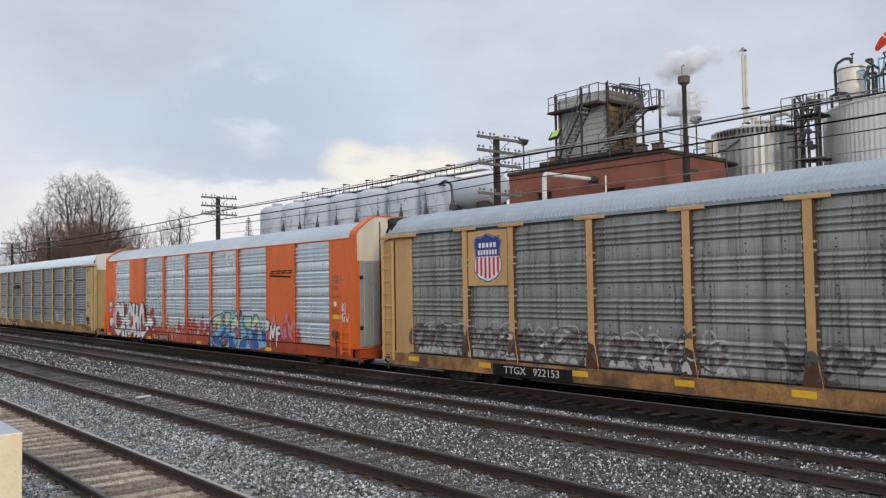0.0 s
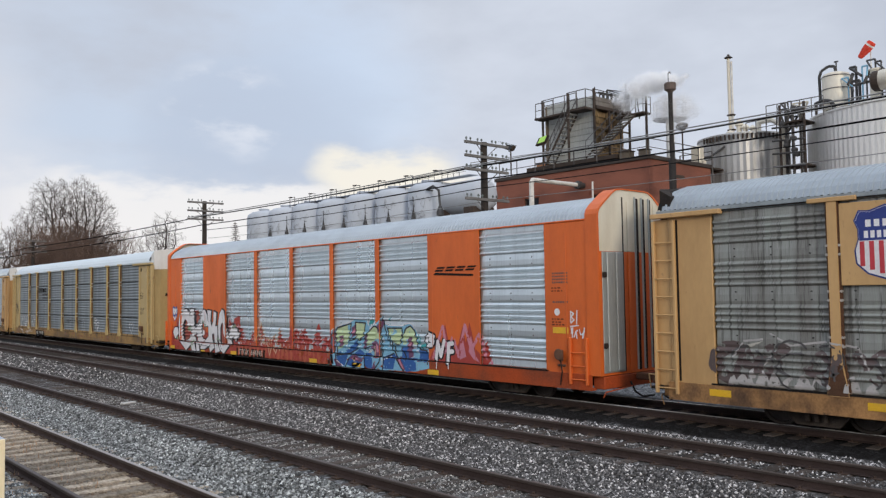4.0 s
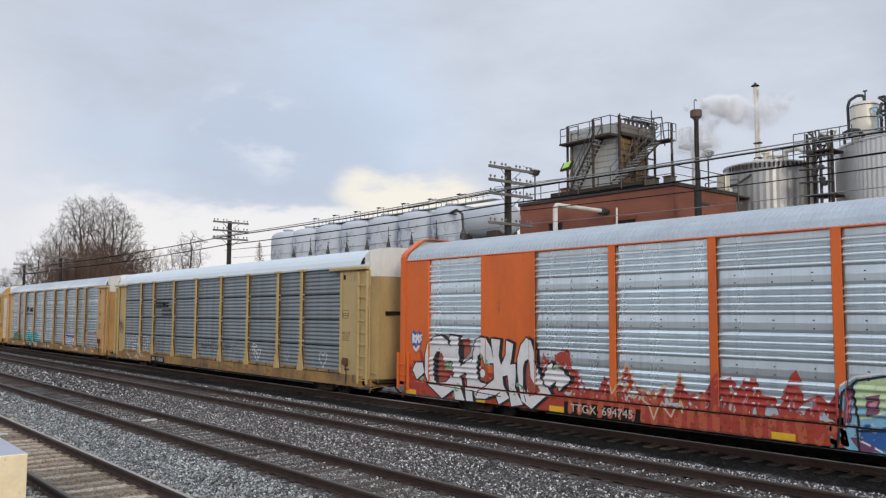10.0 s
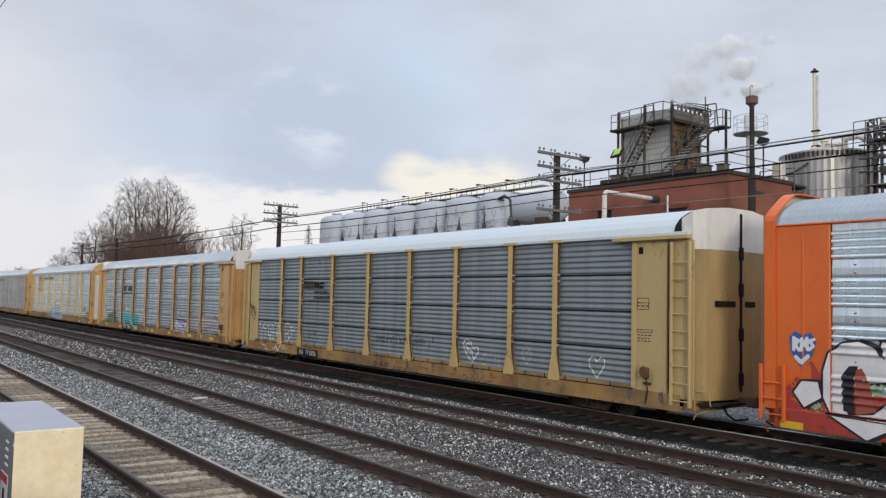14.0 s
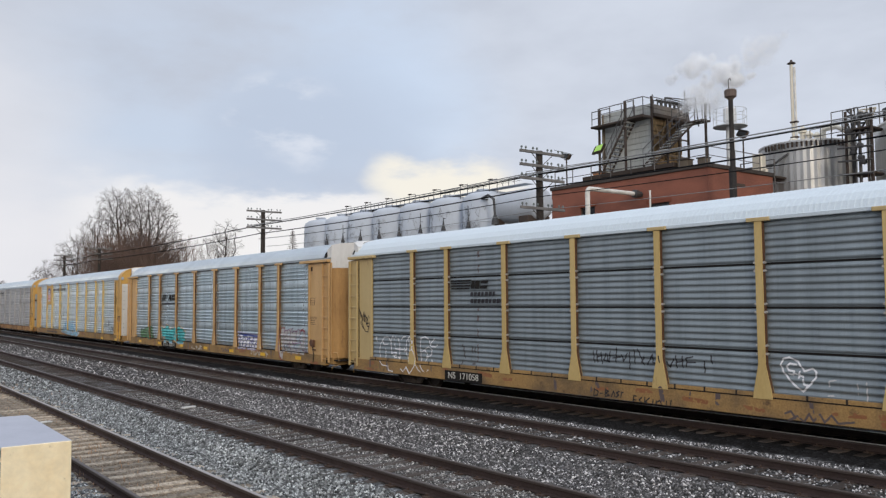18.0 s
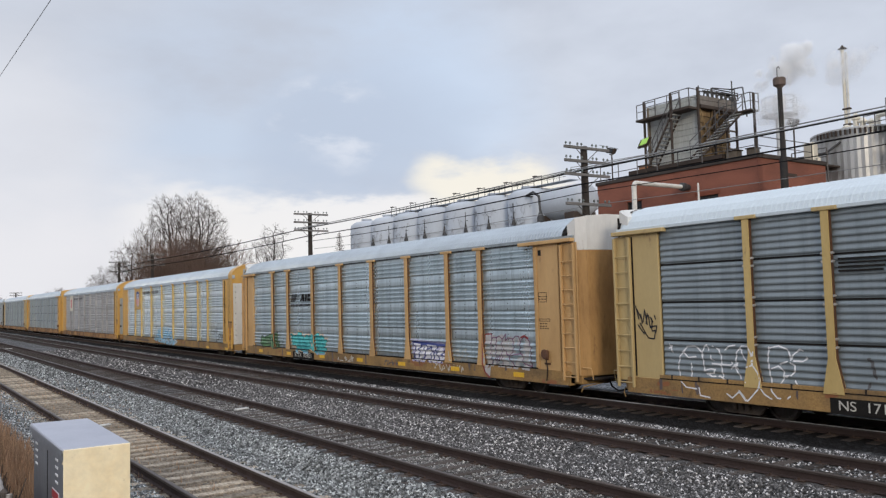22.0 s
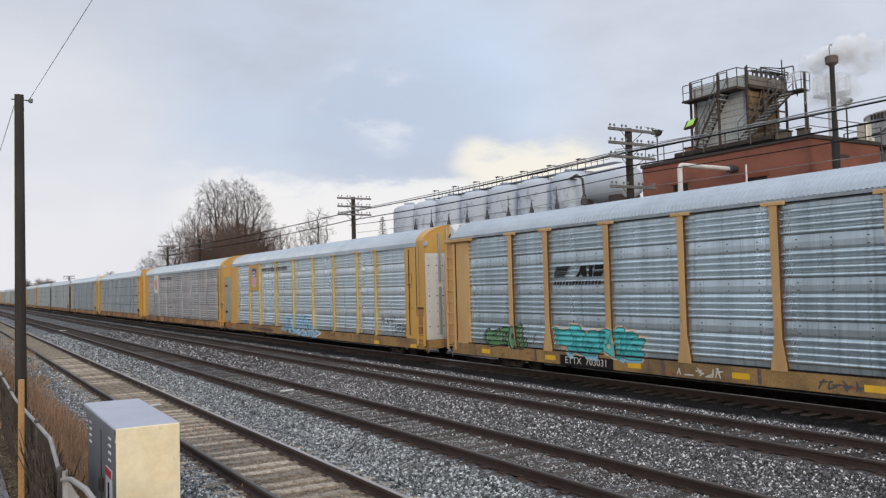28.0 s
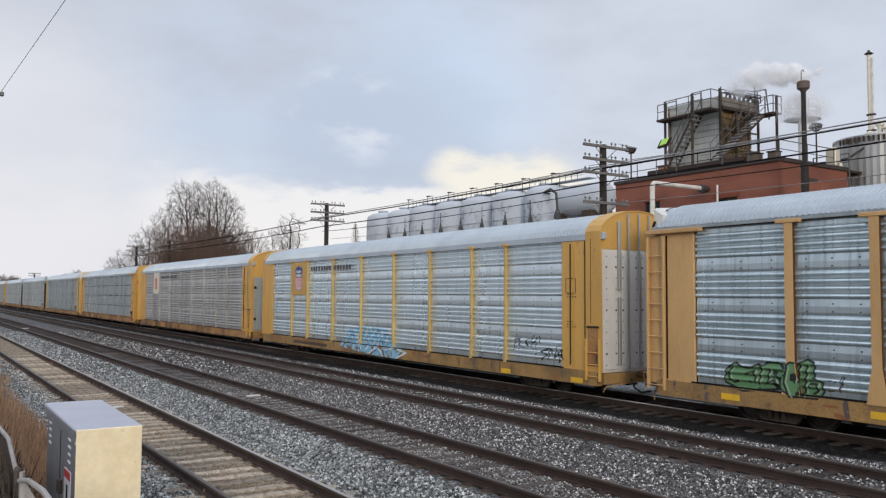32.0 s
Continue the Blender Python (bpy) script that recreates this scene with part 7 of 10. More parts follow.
paint(c4, "letter_line", INK["navy"], [(q, 0.062) for q in lilac_lines] + [([(17.70, 1.47), (19.93, 1.39)], 0.075)], lift=0.009, parent=lf)
paint(c4, "graffiti", INK["pale"], [(q, 0.036) for q in [[(20.24, 1.21), (20.29, 0.88), (20.44, 0.9)], [(20.63, 1.26), (20.76, 1.24), (20.74, 1.1), (20.85, 0.99), (20.74, 0.91), (20.55, 0.97), (20.63, 1.12), (20.56, 1.2), (20.63, 1.26)], [(21.12, 1.3), (21.24, 1.16), (21.24, 0.99), (21.1, 0.9), (20.96, 1.03), (21.0, 1.23), (21.12, 1.3)]]], label="white sprayed rings")
pale_form = [(22.26, 1.8), (22.71, 1.85), (22.89, 1.74), (23.16, 1.85), (23.38, 1.77), (23.62, 1.78), (23.8, 1.72), (24.01, 1.82), (24.15, 1.74), (24.35, 1.83), (24.54, 1.7), (24.66, 1.29), (24.65, 0.75), (22.68, 0.8), (22.59, 0.43), (22.36, 0.57), (22.25, 1.1)]
pale_lines = [[(22.63, 1.85), (22.62, 0.73)], [(22.64, 1.73), (22.89, 1.73), (22.87, 0.89)], [(22.89, 1.73), (23.04, 1.79), (23.19, 1.69), (23.19, 0.79)], [(23.22, 1.69), (23.38, 1.86), (23.36, 1.64), (23.48, 1.73), (23.71, 1.72), (23.8, 1.54), (23.79, 1.35), (23.61, 1.18), (23.44, 1.22)], [(23.3, 1.38), (23.58, 1.08), (23.85, 0.79)], [(23.73, 1.7), (23.88, 1.8), (24.04, 1.8), (24.12, 1.62), (24.11, 1.25), (23.72, 1.19)], [(24.15, 1.68), (24.31, 1.79), (24.52, 1.7), (24.64, 1.47), (24.65, 0.81)], [(24.11, 1.25), (24.24, 1.23), (24.26, 0.95), (24.65, 0.87)], [(22.96, 1.09), (23.06, 1.16), (23.08, 1.01), (22.99, 0.98), (22.96, 1.09)]]
big = paint(c4, "graffiti_piece", INK["chalk"], polys=[pale_form], lift=0.003, label="washed-out white block letters edged in dark red", worn=0.16)
paint(c4, "piece_line", INK["plum"], [(q, 0.034) for q in pale_lines], lift=0.007, parent=big)
paint(c4, "piece_outline", INK["darkred"], [([(22.27, 1.83), (22.24, 0.83), (22.36, 0.57), (22.6, 0.43)], 0.06), ([(22.27, 1.83), (22.63, 1.85)], 0.045), ([(24.15, 1.76), (24.31, 1.82), (24.49, 1.75)], 0.06)], lift=0.009, parent=big)
tag(c4, "graffiti", "white tag on the sill", (11.5, 13.1, 0.50, 0.76), 5, 19, 0.035, "pale")
tag(c4, "graffiti", "brown tag on the sill", (15.6, 16.8, 0.50, 0.72), 4, 23, 0.04, "smoke")
tag(c4, "graffiti", "white tag on the sill", (19.0, 21.2, 0.50, 0.76), 9, 29, 0.035, "pale", 0.2)
number_board(c4, 6.75, 9.15, 0.57, "ETTX  703031")
reflectors(c4, (2.6, 6.25, 10.0, 13.6, 17.0, 20.6, 24.1), 0.60)

# yellow hooded car
part("emblem_plate", Shape().slab(4.30, 6.0, -1.5 - 0.055, -1.5 - 0.019, 2.95, 4.58, 0.01), M["yellow"], c5)
shield_logo(c5, 5.15, 3.78, 0.86, 1.22, -1.5 - 0.055)
bars(c5, "slogan_lettering", "row of black letters as plain bars", 6.5, 10.9, 4.22, 0.20, 15, -1.5 - 0.018, "smoke")
blue_form = [(9.79, 0.65), (10.7, 1.44), (12.3, 1.63), (14.5, 1.54), (14.76, 1.0), (15.92, 0.7), (15.04, 0.42), (14.35, 0.42), (12.33, 0.48), (10.52, 0.60)]
blue_lines = [[(10.09, 0.7), (10.71, 1.26), (11.54, 0.83)], [(11.12, 1.46), (11.94, 0.67), (12.5, 1.51)], [(12.7, 1.16), (13.25, 1.54), (13.63, 0.94)], [(12.33, 0.61), (13.08, 1.0), (13.82, 0.57)],
              [(13.8, 1.39), (14.51, 1.42), (14.34, 0.9)], [(13.99, 0.7), (14.86, 0.84), (15.8, 0.7), (15.04, 0.45)], [(12.71, 0.5), (13.27, 0.75)], [(11.2, 0.6), (11.6, 1.1), (12.1, 0.9)]]
bf = paint(c5, "graffiti_piece", INK["sky"], polys=[blue_form], lift=0.003, label="pale blue graffiti letters with white outlines", worn=0.14)
paint(c5, "letter_shade", INK["blue"], [([(a + 0.1, b - 0.05) for a, b in q], 0.07) for q in blue_lines[::2]], lift=0.006, parent=bf, worn=0.35)
paint(c5, "letter_line", INK["white"], [(q, 0.06) for q in blue_lines], lift=0.009, parent=bf, worn=0.10)
paint(c5, "graffiti", INK["black"], [(q, 0.040) for q in ([(22.54, 1.21), (22.63, 1.58), (22.87, 1.59), (22.8, 1.43), (23.02, 1.31)], [(23.29, 1.61), (23.1, 1.47), (23.32, 1.39)], [(23.44, 1.66), (23.44, 1.36)], [(23.44, 1.49), (23.65, 1.54), (23.67, 1.67), (23.65, 1.41)], [(23.81, 1.72), (23.85, 1.48)])], label="thin black scribbled tag")
paint(c5, "graffiti", INK["black"], [(q, 0.045) for q in ([(24.25, 1.35), (23.91, 1.25), (24.17, 1.14), (23.89, 0.99)], [(24.25, 1.02), (24.33, 1.38), (24.57, 1.08), (24.64, 1.42)], [(24.7, 1.15), (24.8, 1.34), (24.95, 1.19)], [(24.7, 1.25), (24.99, 1.1)], [(24.95, 1.35), (24.72, 0.96)])], label="thin black scribbled tag")
bars(c5, "stencil_line", "small unreadable stencil", 4.6, 8.6, 0.6, 0.13, 18, -1.5 - 0.056, "black")
reflectors(c5, (22.2, 25.6), 0.52)
part("emblem_plate", Shape().slab(4.28, 6.02, -1.5 - 0.055, -1.5 - 0.019, 2.95, 4.58, 0.01), M["cream"], c6)
bars(c6, "emblem_block", "small red and white emblem", 4.75, 5.45, 3.75, 0.9, 4, -1.5 - 0.055, "stripe")
bars(c6, "slogan_lettering", "row of black letters as plain bars", 6.5, 10.9, 4.22, 0.16, 15, -1.5 - 0.018, "smoke")
tag(c7, "graffiti", "white sprayed tag", (3.0, 8.0, 0.9, 2.4), 5, 50, 0.14, "pale", 0.1)

for k in range(10, 19):
    coupled(copy_thing((c9, c8, c9, c7)[k % 4], Matrix.Identity(4)), k)


# ---- the plant and the pole line behind the train ----
M.update({
    "wood_pole": surf("weathered_pole_wood", (0.045, 0.038, 0.034), 0.9, 0, (0.080, 0.066, 0.056), 0.6, 2.0, 30, 0.3, 0.4, (6, 6, 0.4), 0.1),
    "arm_wood": surf("grey_crossarm_wood", (0.20, 0.19, 0.18), 0.9, 0, (0.11, 0.10, 0.095), 0.6, 2.0, 30, 0.3, 0.3, (6, 0.5, 6), 0.15),
    "glass_insulator": surf("insulator", (0.16, 0.18, 0.17), 0.25, 0, grain=0.05, bump=0),
    "cable": surf("black_cable", (0.010, 0.010, 0.011), 0.98, 0, grain=0.05, bump=0),
    "wire": surf("weathered_wire", (0.28, 0.28, 0.275), 0.6, 0.4, grain=0.05, bump=0),
    "brick": surf("red_brick", (0.245, 0.082, 0.050), 0.9, 0, (0.165, 0.060, 0.042), 0.6, 0.8, 20, 0.2, 0.2, spread=0.16),
    "brick_field": surf("red_brickwork", (0.285, 0.112, 0.076), 0.9, 0, (0.18, 0.078, 0.058), 0.8, 0.45, 22, 0.22, 0.3, (1, 1, 2.5)),
    "coping": surf("dark_coping", (0.075, 0.062, 0.055), 0.7, 0.2, grain=0.2),
    "tower_panel": surf("weathered_light_panel", (0.52, 0.535, 0.51), 0.7, 0, (0.34, 0.335, 0.31), 0.7, 0.9, 20, 0.15, 0.08, STREAK, 0.05, (0.19, 0.14, 0.10), 0.15),
    "tower_wood": surf("rusty_tan_boards", (0.30, 0.205, 0.105), 0.9, 0, (0.13, 0.085, 0.05), 0.85, 1.6, 20, 0.3, 0.15, STREAK, 0.25, (0.42, 0.32, 0.18), 0.25),
    "tower_dark": surf("rust_stained_panel", (0.150, 0.122, 0.095), 0.85, 0, (0.25, 0.20, 0.14), 0.7, 0.9, 20, 0.25, 0.1, STREAK, 0.05, (0.33, 0.25, 0.15), 0.2),
    "frame_steel": surf("brown_frame_steel", (0.065, 0.052, 0.045), 0.7, 0.2, (0.11, 0.078, 0.06), 0.5, 3, 40, 0.2, 0.08),
    "tank_seam": surf("faded_tank_scribble", (0.30, 0.315, 0.34), 0.8, 0, grain=0.1, bump=0),
    "tread": surf("pale_stair_tread", (0.50, 0.49, 0.46), 0.7, 0.1, (0.34, 0.32, 0.29), 0.6, 3, 30, 0.15, 0.05),
    "roof_orange": surf("orange_equipment_paint", (0.42, 0.20, 0.10), 0.7, 0, (0.30, 0.15, 0.09), 0.6, 2, 30, 0.15, 0.05),
    "rail_steel": surf("grey_handrail_steel", (0.115, 0.108, 0.105), 0.6, 0.3, grain=0.15, bump=0.03),
    "silo": surf("stainless_tank", (0.80, 0.79, 0.76), 0.42, 0.30, (0.62, 0.61, 0.58), 0.6, 0.7, 30, 0.08, 0.03, STREAK, 0.04, (0.30, 0.28, 0.26), 0.08),
    "stainless": surf("ribbed_stainless", (0.56, 0.555, 0.545), 0.46, 0.72, (0.36, 0.355, 0.345), 0.7, 0.7, 30, 0.08, 0, STREAK, 0.04),
    "vessel": surf("cream_vessel", (0.74, 0.69, 0.58), 0.5, 0.25, (0.58, 0.53, 0.44), 0.6, 0.9, 30, 0.08, 0.03, STREAK, 0.04),
    "tank_grey": surf("pale_grey_tank", (0.50, 0.535, 0.585), 0.7, 0, (0.44, 0.47, 0.515), 0.7, 0.5, 24, 0.06, 0.03, STREAK, 0.03, (0.27, 0.275, 0.285), 0.12),
    "pipe_white": surf("white_pipe_lagging", (0.78, 0.76, 0.71), 0.6, 0, (0.45, 0.42, 0.38), 0.6, 1.5, 24, 0.1, 0.05),
    "pipe_dark": surf("dark_pipework", (0.05, 0.05, 0.052), 0.6, 0.3, (0.10, 0.095, 0.09), 0.6, 2, 30, 0.2, 0.08),
    "stack": surf("black_stack", (0.030, 0.028, 0.028), 0.7, 0, (0.075, 0.065, 0.058), 0.5, 1.5, 30, 0.2, 0.08),
    "stack_cap": surf("rusty_stack_cap", (0.18, 0.135, 0.115), 0.8, 0.1, (0.10, 0.08, 0.07), 0.6, 3, 30, 0.2, 0.1),
    "wind_red": surf("red_orange_cloth", (0.72, 0.075, 0.045), 0.8, 0, (0.58, 0.05, 0.035), 0.5, 3, 50, 0.1, 0.05),
    "bark": surf("grey_brown_bark", (0.075, 0.064, 0.058), 0.95, 0, (0.05, 0.042, 0.038), 0.6, 2, 20, 0.3, 0.3, (3, 3, 0.5)),
    "twig": surf("brown_twigs", (0.135, 0.115, 0.107), 0.95, 0, (0.10, 0.083, 0.075), 0.6, 0.5, 12, 0.25, 0, spread=0.1),
    # far twigs: distance haze put into the base colour, paler than twig
    "twig_hazed": surf("haze_pale_twigs", (0.25, 0.215, 0.205), 0.95, 0, (0.19, 0.165, 0.155), 0.6, 0.5, 12, 0.2, 0, spread=0.1),
    "twig_red": surf("red_brown_twigs", (0.185, 0.125, 0.098), 0.95, 0, (0.125, 0.085, 0.066), 0.6, 0.5, 12, 0.25, 0, spread=0.1),
    "window": surf("dark_window_glass", (0.025, 0.027, 0.030), 0.15, 0, grain=0.05, bump=0),
})
glowing = surf("lit_green_lens", (0.36, 0.62, 0.13), 0.4, 0, (0.30, 0.55, 0.10), 0.6, 4.0, grain=0.0, bump=0, emit=0.28)
POLE_Y = 24.9


def utility_pole(x, y, top, arms, low_arm, label, r=0.17, lean=0.0):
    p = thing("utility_pole", label, "utility pole", "telegraph poles along the line", at=pose(x, y, -0.4, 0, lean, 0))
    h = top + 0.4
    sh = Shape().rod((0, 0, 0), (0, 0, h * 0.5), r * 1.12, r, 12).rod((0, 0, h * 0.5), (0, 0, h), r, r * 0.86, 12)
    sh.smooth = True
    part("shaft", sh, M["wood_pole"], p)
    zs = [h - 0.12 - 0.58 * i for i in range(arms)] + ([h - low_arm] if low_arm else [])
    for z in zs:
        a = part("crossarm", Shape().slab(r * 0.85, r * 0.85 + 0.10, -1.32, 1.32, z - 0.06, z + 0.06, 0.01), M["arm_wood"], p)
        for yy in (-1.22, -0.98, -0.55, -0.32, 0.32, 0.55, 0.98, 1.22):
            part("insulator", Shape().turned([(0.014, 0.0), (0.014, 0.06), (0.045, 0.07), (0.05, 0.10), (0.035, 0.15), (0.0, 0.17)], (r * 0.85 + 0.05, yy, z + 0.06), 8), M["glass_insulator"], a)
        for s in (-1, 1):
            part("brace", Shape().rod((r * 0.85 + 0.05, s * 0.62, z - 0.06), (r * 0.8, s * 0.05, z - 0.52), 0.016, n=5), M["frame_steel"], a)
    return p


POLE_X = [2.4, -25.5, -53.3, -95.2, -111.3]
for i, x in enumerate(POLE_X):
    utility_pole(x, POLE_Y, 9.5 if i < 3 else 9.2, 3, 2.55 if i == 1 else 0, "dark wooden telegraph pole with three insulator crossarms beside the track")


utility_pole(-214.0, POLE_Y, 7.6, 2, 0, "dark wooden telegraph pole far down the line")


def span_wire(name, a, b, sag, r, material, label, n=14):
    pts = []
    for k in range(n + 1):
        u = k / n
        pts.append((a[0] + (b[0] - a[0]) * u, a[1] + (b[1] - a[1]) * u, a[2] + (b[2] - a[2]) * u - sag * 4 * u * (1 - u)))
    cu = bpy.data.curves.new(name, "CURVE")
    cu.dimensions, cu.bevel_depth, cu.bevel_resolution = "3D", r, 1
    s = cu.splines.new("POLY")
    s.points.add(n)
    for q, p in zip(s.points, pts):
        q.co = (*p, 1)
    ob = new(name, cu)
    bpy.context.view_layer.update()
    me = bpy.data.meshes.new_from_object(ob.evaluated_get(bpy.context.evaluated_depsgraph_get()))
    bpy.data.objects.remove(ob)
    me.materials.clear()
    me.materials.append(material)
    return tagged(new(name, me), label, "cable", "line wires")


ends = [40.0] + POLE_X
for a, b in zip(ends, ends[1:]):
    span = abs(a - b)
    near_pole = span < 60 and b > -60
    span_wire("overhead_cable", (a, POLE_Y - 0.28, 8.42), (b, POLE_Y - 0.28, 8.42), 0.10 * span / 28, 0.034, M["cable"], "thick black telephone cable strung between the poles")
    span_wire("overhead_cable", (a, POLE_Y - 0.32, 7.82), (b, POLE_Y - 0.32, 7.82), 0.12 * span / 28, 0.031, M["cable"], "thick black telephone cable strung between the poles")
    if near_pole:
        span_wire("line_wire", (a, POLE_Y - 0.30, 7.45), (b, POLE_Y - 0.30, 7.45), 0.16, 0.018, M["cable"], "thin dark wire strung between the poles")
        span_wire("line_wire", (a, POLE_Y - 1.22, 8.33), (b, POLE_Y - 1.22, 8.33), 0.10, 0.022, M["wire"], "grey bundled wire on the lowest crossarm")
        span_wire("line_wire", (a, POLE_Y - 0.98, 8.33), (b, POLE_Y - 0.98, 8.33), 0.14, 0.016, M["wire"], "grey bundled wire on the lowest crossarm")
        span_wire("line_wire", (a, POLE_Y + 0.3, 6.95), (b, POLE_Y + 0.3, 6.95), 0.15, 0.014, M["wire"], "thin grey wire strung between the poles")
span_wire("service_wire", (-36.0, 34.0, 10.8), (20.0, 62.0, 16.5), 0.5, 0.022, M["wire"], "thin grey wire crossing to the plant")


# brick building
BX0, BX1, BY0, BY1, BZ = -36.8, -25.3, 37.0, 43.2, 10.15


def brick_building():
    b = thing("brick_building", "red-brown brick industrial building with a flat roof and railings", "building")
    openings = [(-34.4, -33.2, 7.3, 8.62), (-29.2, -27.8, 7.2, 8.35)]
    sh = Shape()
    xs = sorted({BX0, BX1, *[o[0] for o in openings], *[o[1] for o in openings]})
    zs = sorted({-0.4, BZ - 0.22, *[o[2] for o in openings], *[o[3] for o in openings]})
    solid = lambda i, j: 0 <= i < len(xs) - 1 and 0 <= j < len(zs) - 1 and not any(o[0] <= xs[i] and xs[i + 1] <= o[1] and o[2] <= zs[j] and zs[j + 1] <= o[3] for o in openings)
    n = len(zs)
    at = lambda i, j, k: (k * len(xs) + i) * n + j
    faces = []
    for i in range(len(xs) - 1):
        for j in range(n - 1):
            if not solid(i, j):
                continue
            faces += [(at(i, j, 0), at(i + 1, j, 0), at(i + 1, j + 1, 0), at(i, j + 1, 0)), (at(i, j, 1), at(i, j + 1, 1), at(i + 1, j + 1, 1), at(i + 1, j, 1))]
            for di, dj, p, q in ((-1, 0, (i, j), (i, j + 1)), (1, 0, (i + 1, j + 1), (i + 1, j)), (0, -1, (i + 1, j), (i, j)), (0, 1, (i, j + 1), (i + 1, j + 1))):
                if not solid(i + di, j + dj):
                    faces.append((at(*p, 0), at(*q, 0), at(*q, 1), at(*p, 1)))
    sh.add([(x, y, z) for y in (BY0, BY0 + 0.3) for x in xs for z in zs], faces)
    part("front_wall", sh, M["brick_field"], b)
    part("side_wall", Shape().box(BX1 - 0.3, BX1, BY0 + 0.3, BY1, -0.4, BZ - 0.22), M["brick_field"], b)
    part("side_wall", Shape().box(BX0, BX0 + 0.3, BY0 + 0.3, BY1, -0.4, BZ - 0.22), M["brick_field"], b)
    part("rear_wall", Shape().box(BX0 + 0.3, BX1 - 0.3, BY1 - 0.3, BY1, -0.4, BZ - 0.22), M["brick_field"], b)
    part("roof", Shape().box(BX0 + 0.3, BX1 - 0.3, BY0 + 0.3, BY1 - 0.3, BZ - 0.5, BZ - 0.22), M["coping"], b)
    part("coping", Shape().slab(BX0 - 0.08, BX1 + 0.08, BY0 - 0.10, BY0 + 0.32, BZ - 0.22, BZ, 0.02), M["coping"], b, "dark metal coping")
    part("side_coping", Shape().slab(BX1 - 0.32, BX1 + 0.10, BY0 + 0.33, BY1, BZ - 0.22, BZ, 0.02), M["coping"], b)
    for xa, xb, za, zb in openings:
        w = part("window", Shape().box(xa + 0.06, xb - 0.06, BY0 + 0.16, BY0 + 0.18, za + 0.06, zb - 0.06), M["window"], b, "dark window")
        fr = Shape().box(xa, xb, BY0 + 0.10, BY0 + 0.2, zb - 0.06, zb).box(xa, xb, BY0 + 0.10, BY0 + 0.2, za, za + 0.06).box(xa, xa + 0.06, BY0 + 0.10, BY0 + 0.2, za + 0.06, zb - 0.06).box(xb - 0.06, xb, BY0 + 0.10, BY0 + 0.2, za + 0.06, zb - 0.06)
        fr.box((xa + xb) / 2 - 0.03, (xa + xb) / 2 + 0.03, BY0 + 0.12, BY0 + 0.2, za + 0.06, zb - 0.06)
        part("window_frame", fr, M["frame_steel"], w)
        part("window_lintel", Shape().slab(xa - 0.15, xb + 0.15, BY0 - 0.02, BY0 + 0.1, zb + 0.004, zb + 0.22, 0.01), M["brick"], w)
    return b


BRICK_HOUSE = brick_building()


def handrail(name, pts, z0, h, label, posts=1.2, r=0.028, mids=1):
    """A pipe railing along a line of points (x, y): top rail, mid rail and posts."""
    t = thing(name, label, "railing", "plant railings")
    for (xa, ya), (xb, yb) in zip(pts, pts[1:]):
        part("top_rail", Shape().rod((xa, ya, z0 + h), (xb, yb, z0 + h), r, n=6), M["rail_steel"], t)
        for k in range(mids):
            z = z0 + h * (k + 1) / (mids + 1)
            part("mid_rail", Shape().rod((xa, ya, z), (xb, yb, z), r * 0.8, n=6), M["rail_steel"], t)
        d = math.hypot(xb - xa, yb - ya)
        n = max(1, round(d / posts))
        for i in range(n + 1):
            u = i / n
            part("post", Shape().rod((xa + (xb - xa) * u, ya + (yb - ya) * u, z0), (xa + (xb - xa) * u, ya + (yb - ya) * u, z0 + h), r, n=6), M["rail_steel"], t)
    return t


handrail("roof_railing", [(BX0 + 0.2, BY0 + 0.12), (-30.5, BY0 + 0.12), (BX1 - 0.2, BY0 + 0.12)], BZ, 0.95, "grey pipe railing along the edge of the brick roof", 1.5)
handrail("roof_railing", [(BX1 - 0.15, BY0 + 0.3), (BX1 - 0.15, BY1 - 1)], BZ, 0.95, "grey pipe railing along the edge of the brick roof", 2.0)

# tower on the roof
TX0, TX1, TY0, TY1, TZ0, TZ1 = -34.5, -30.45, 39.0, 42.5, 10.75, 15.05


TOWER_SIDE = surf("rust_streaked_panel", (0.20, 0.180, 0.160), 0.85, 0, (0.11, 0.092, 0.078), 0.7, 1.2, 20, 0.2, 0.08, STREAK, 0.05, (0.30, 0.26, 0.21), 0.2)


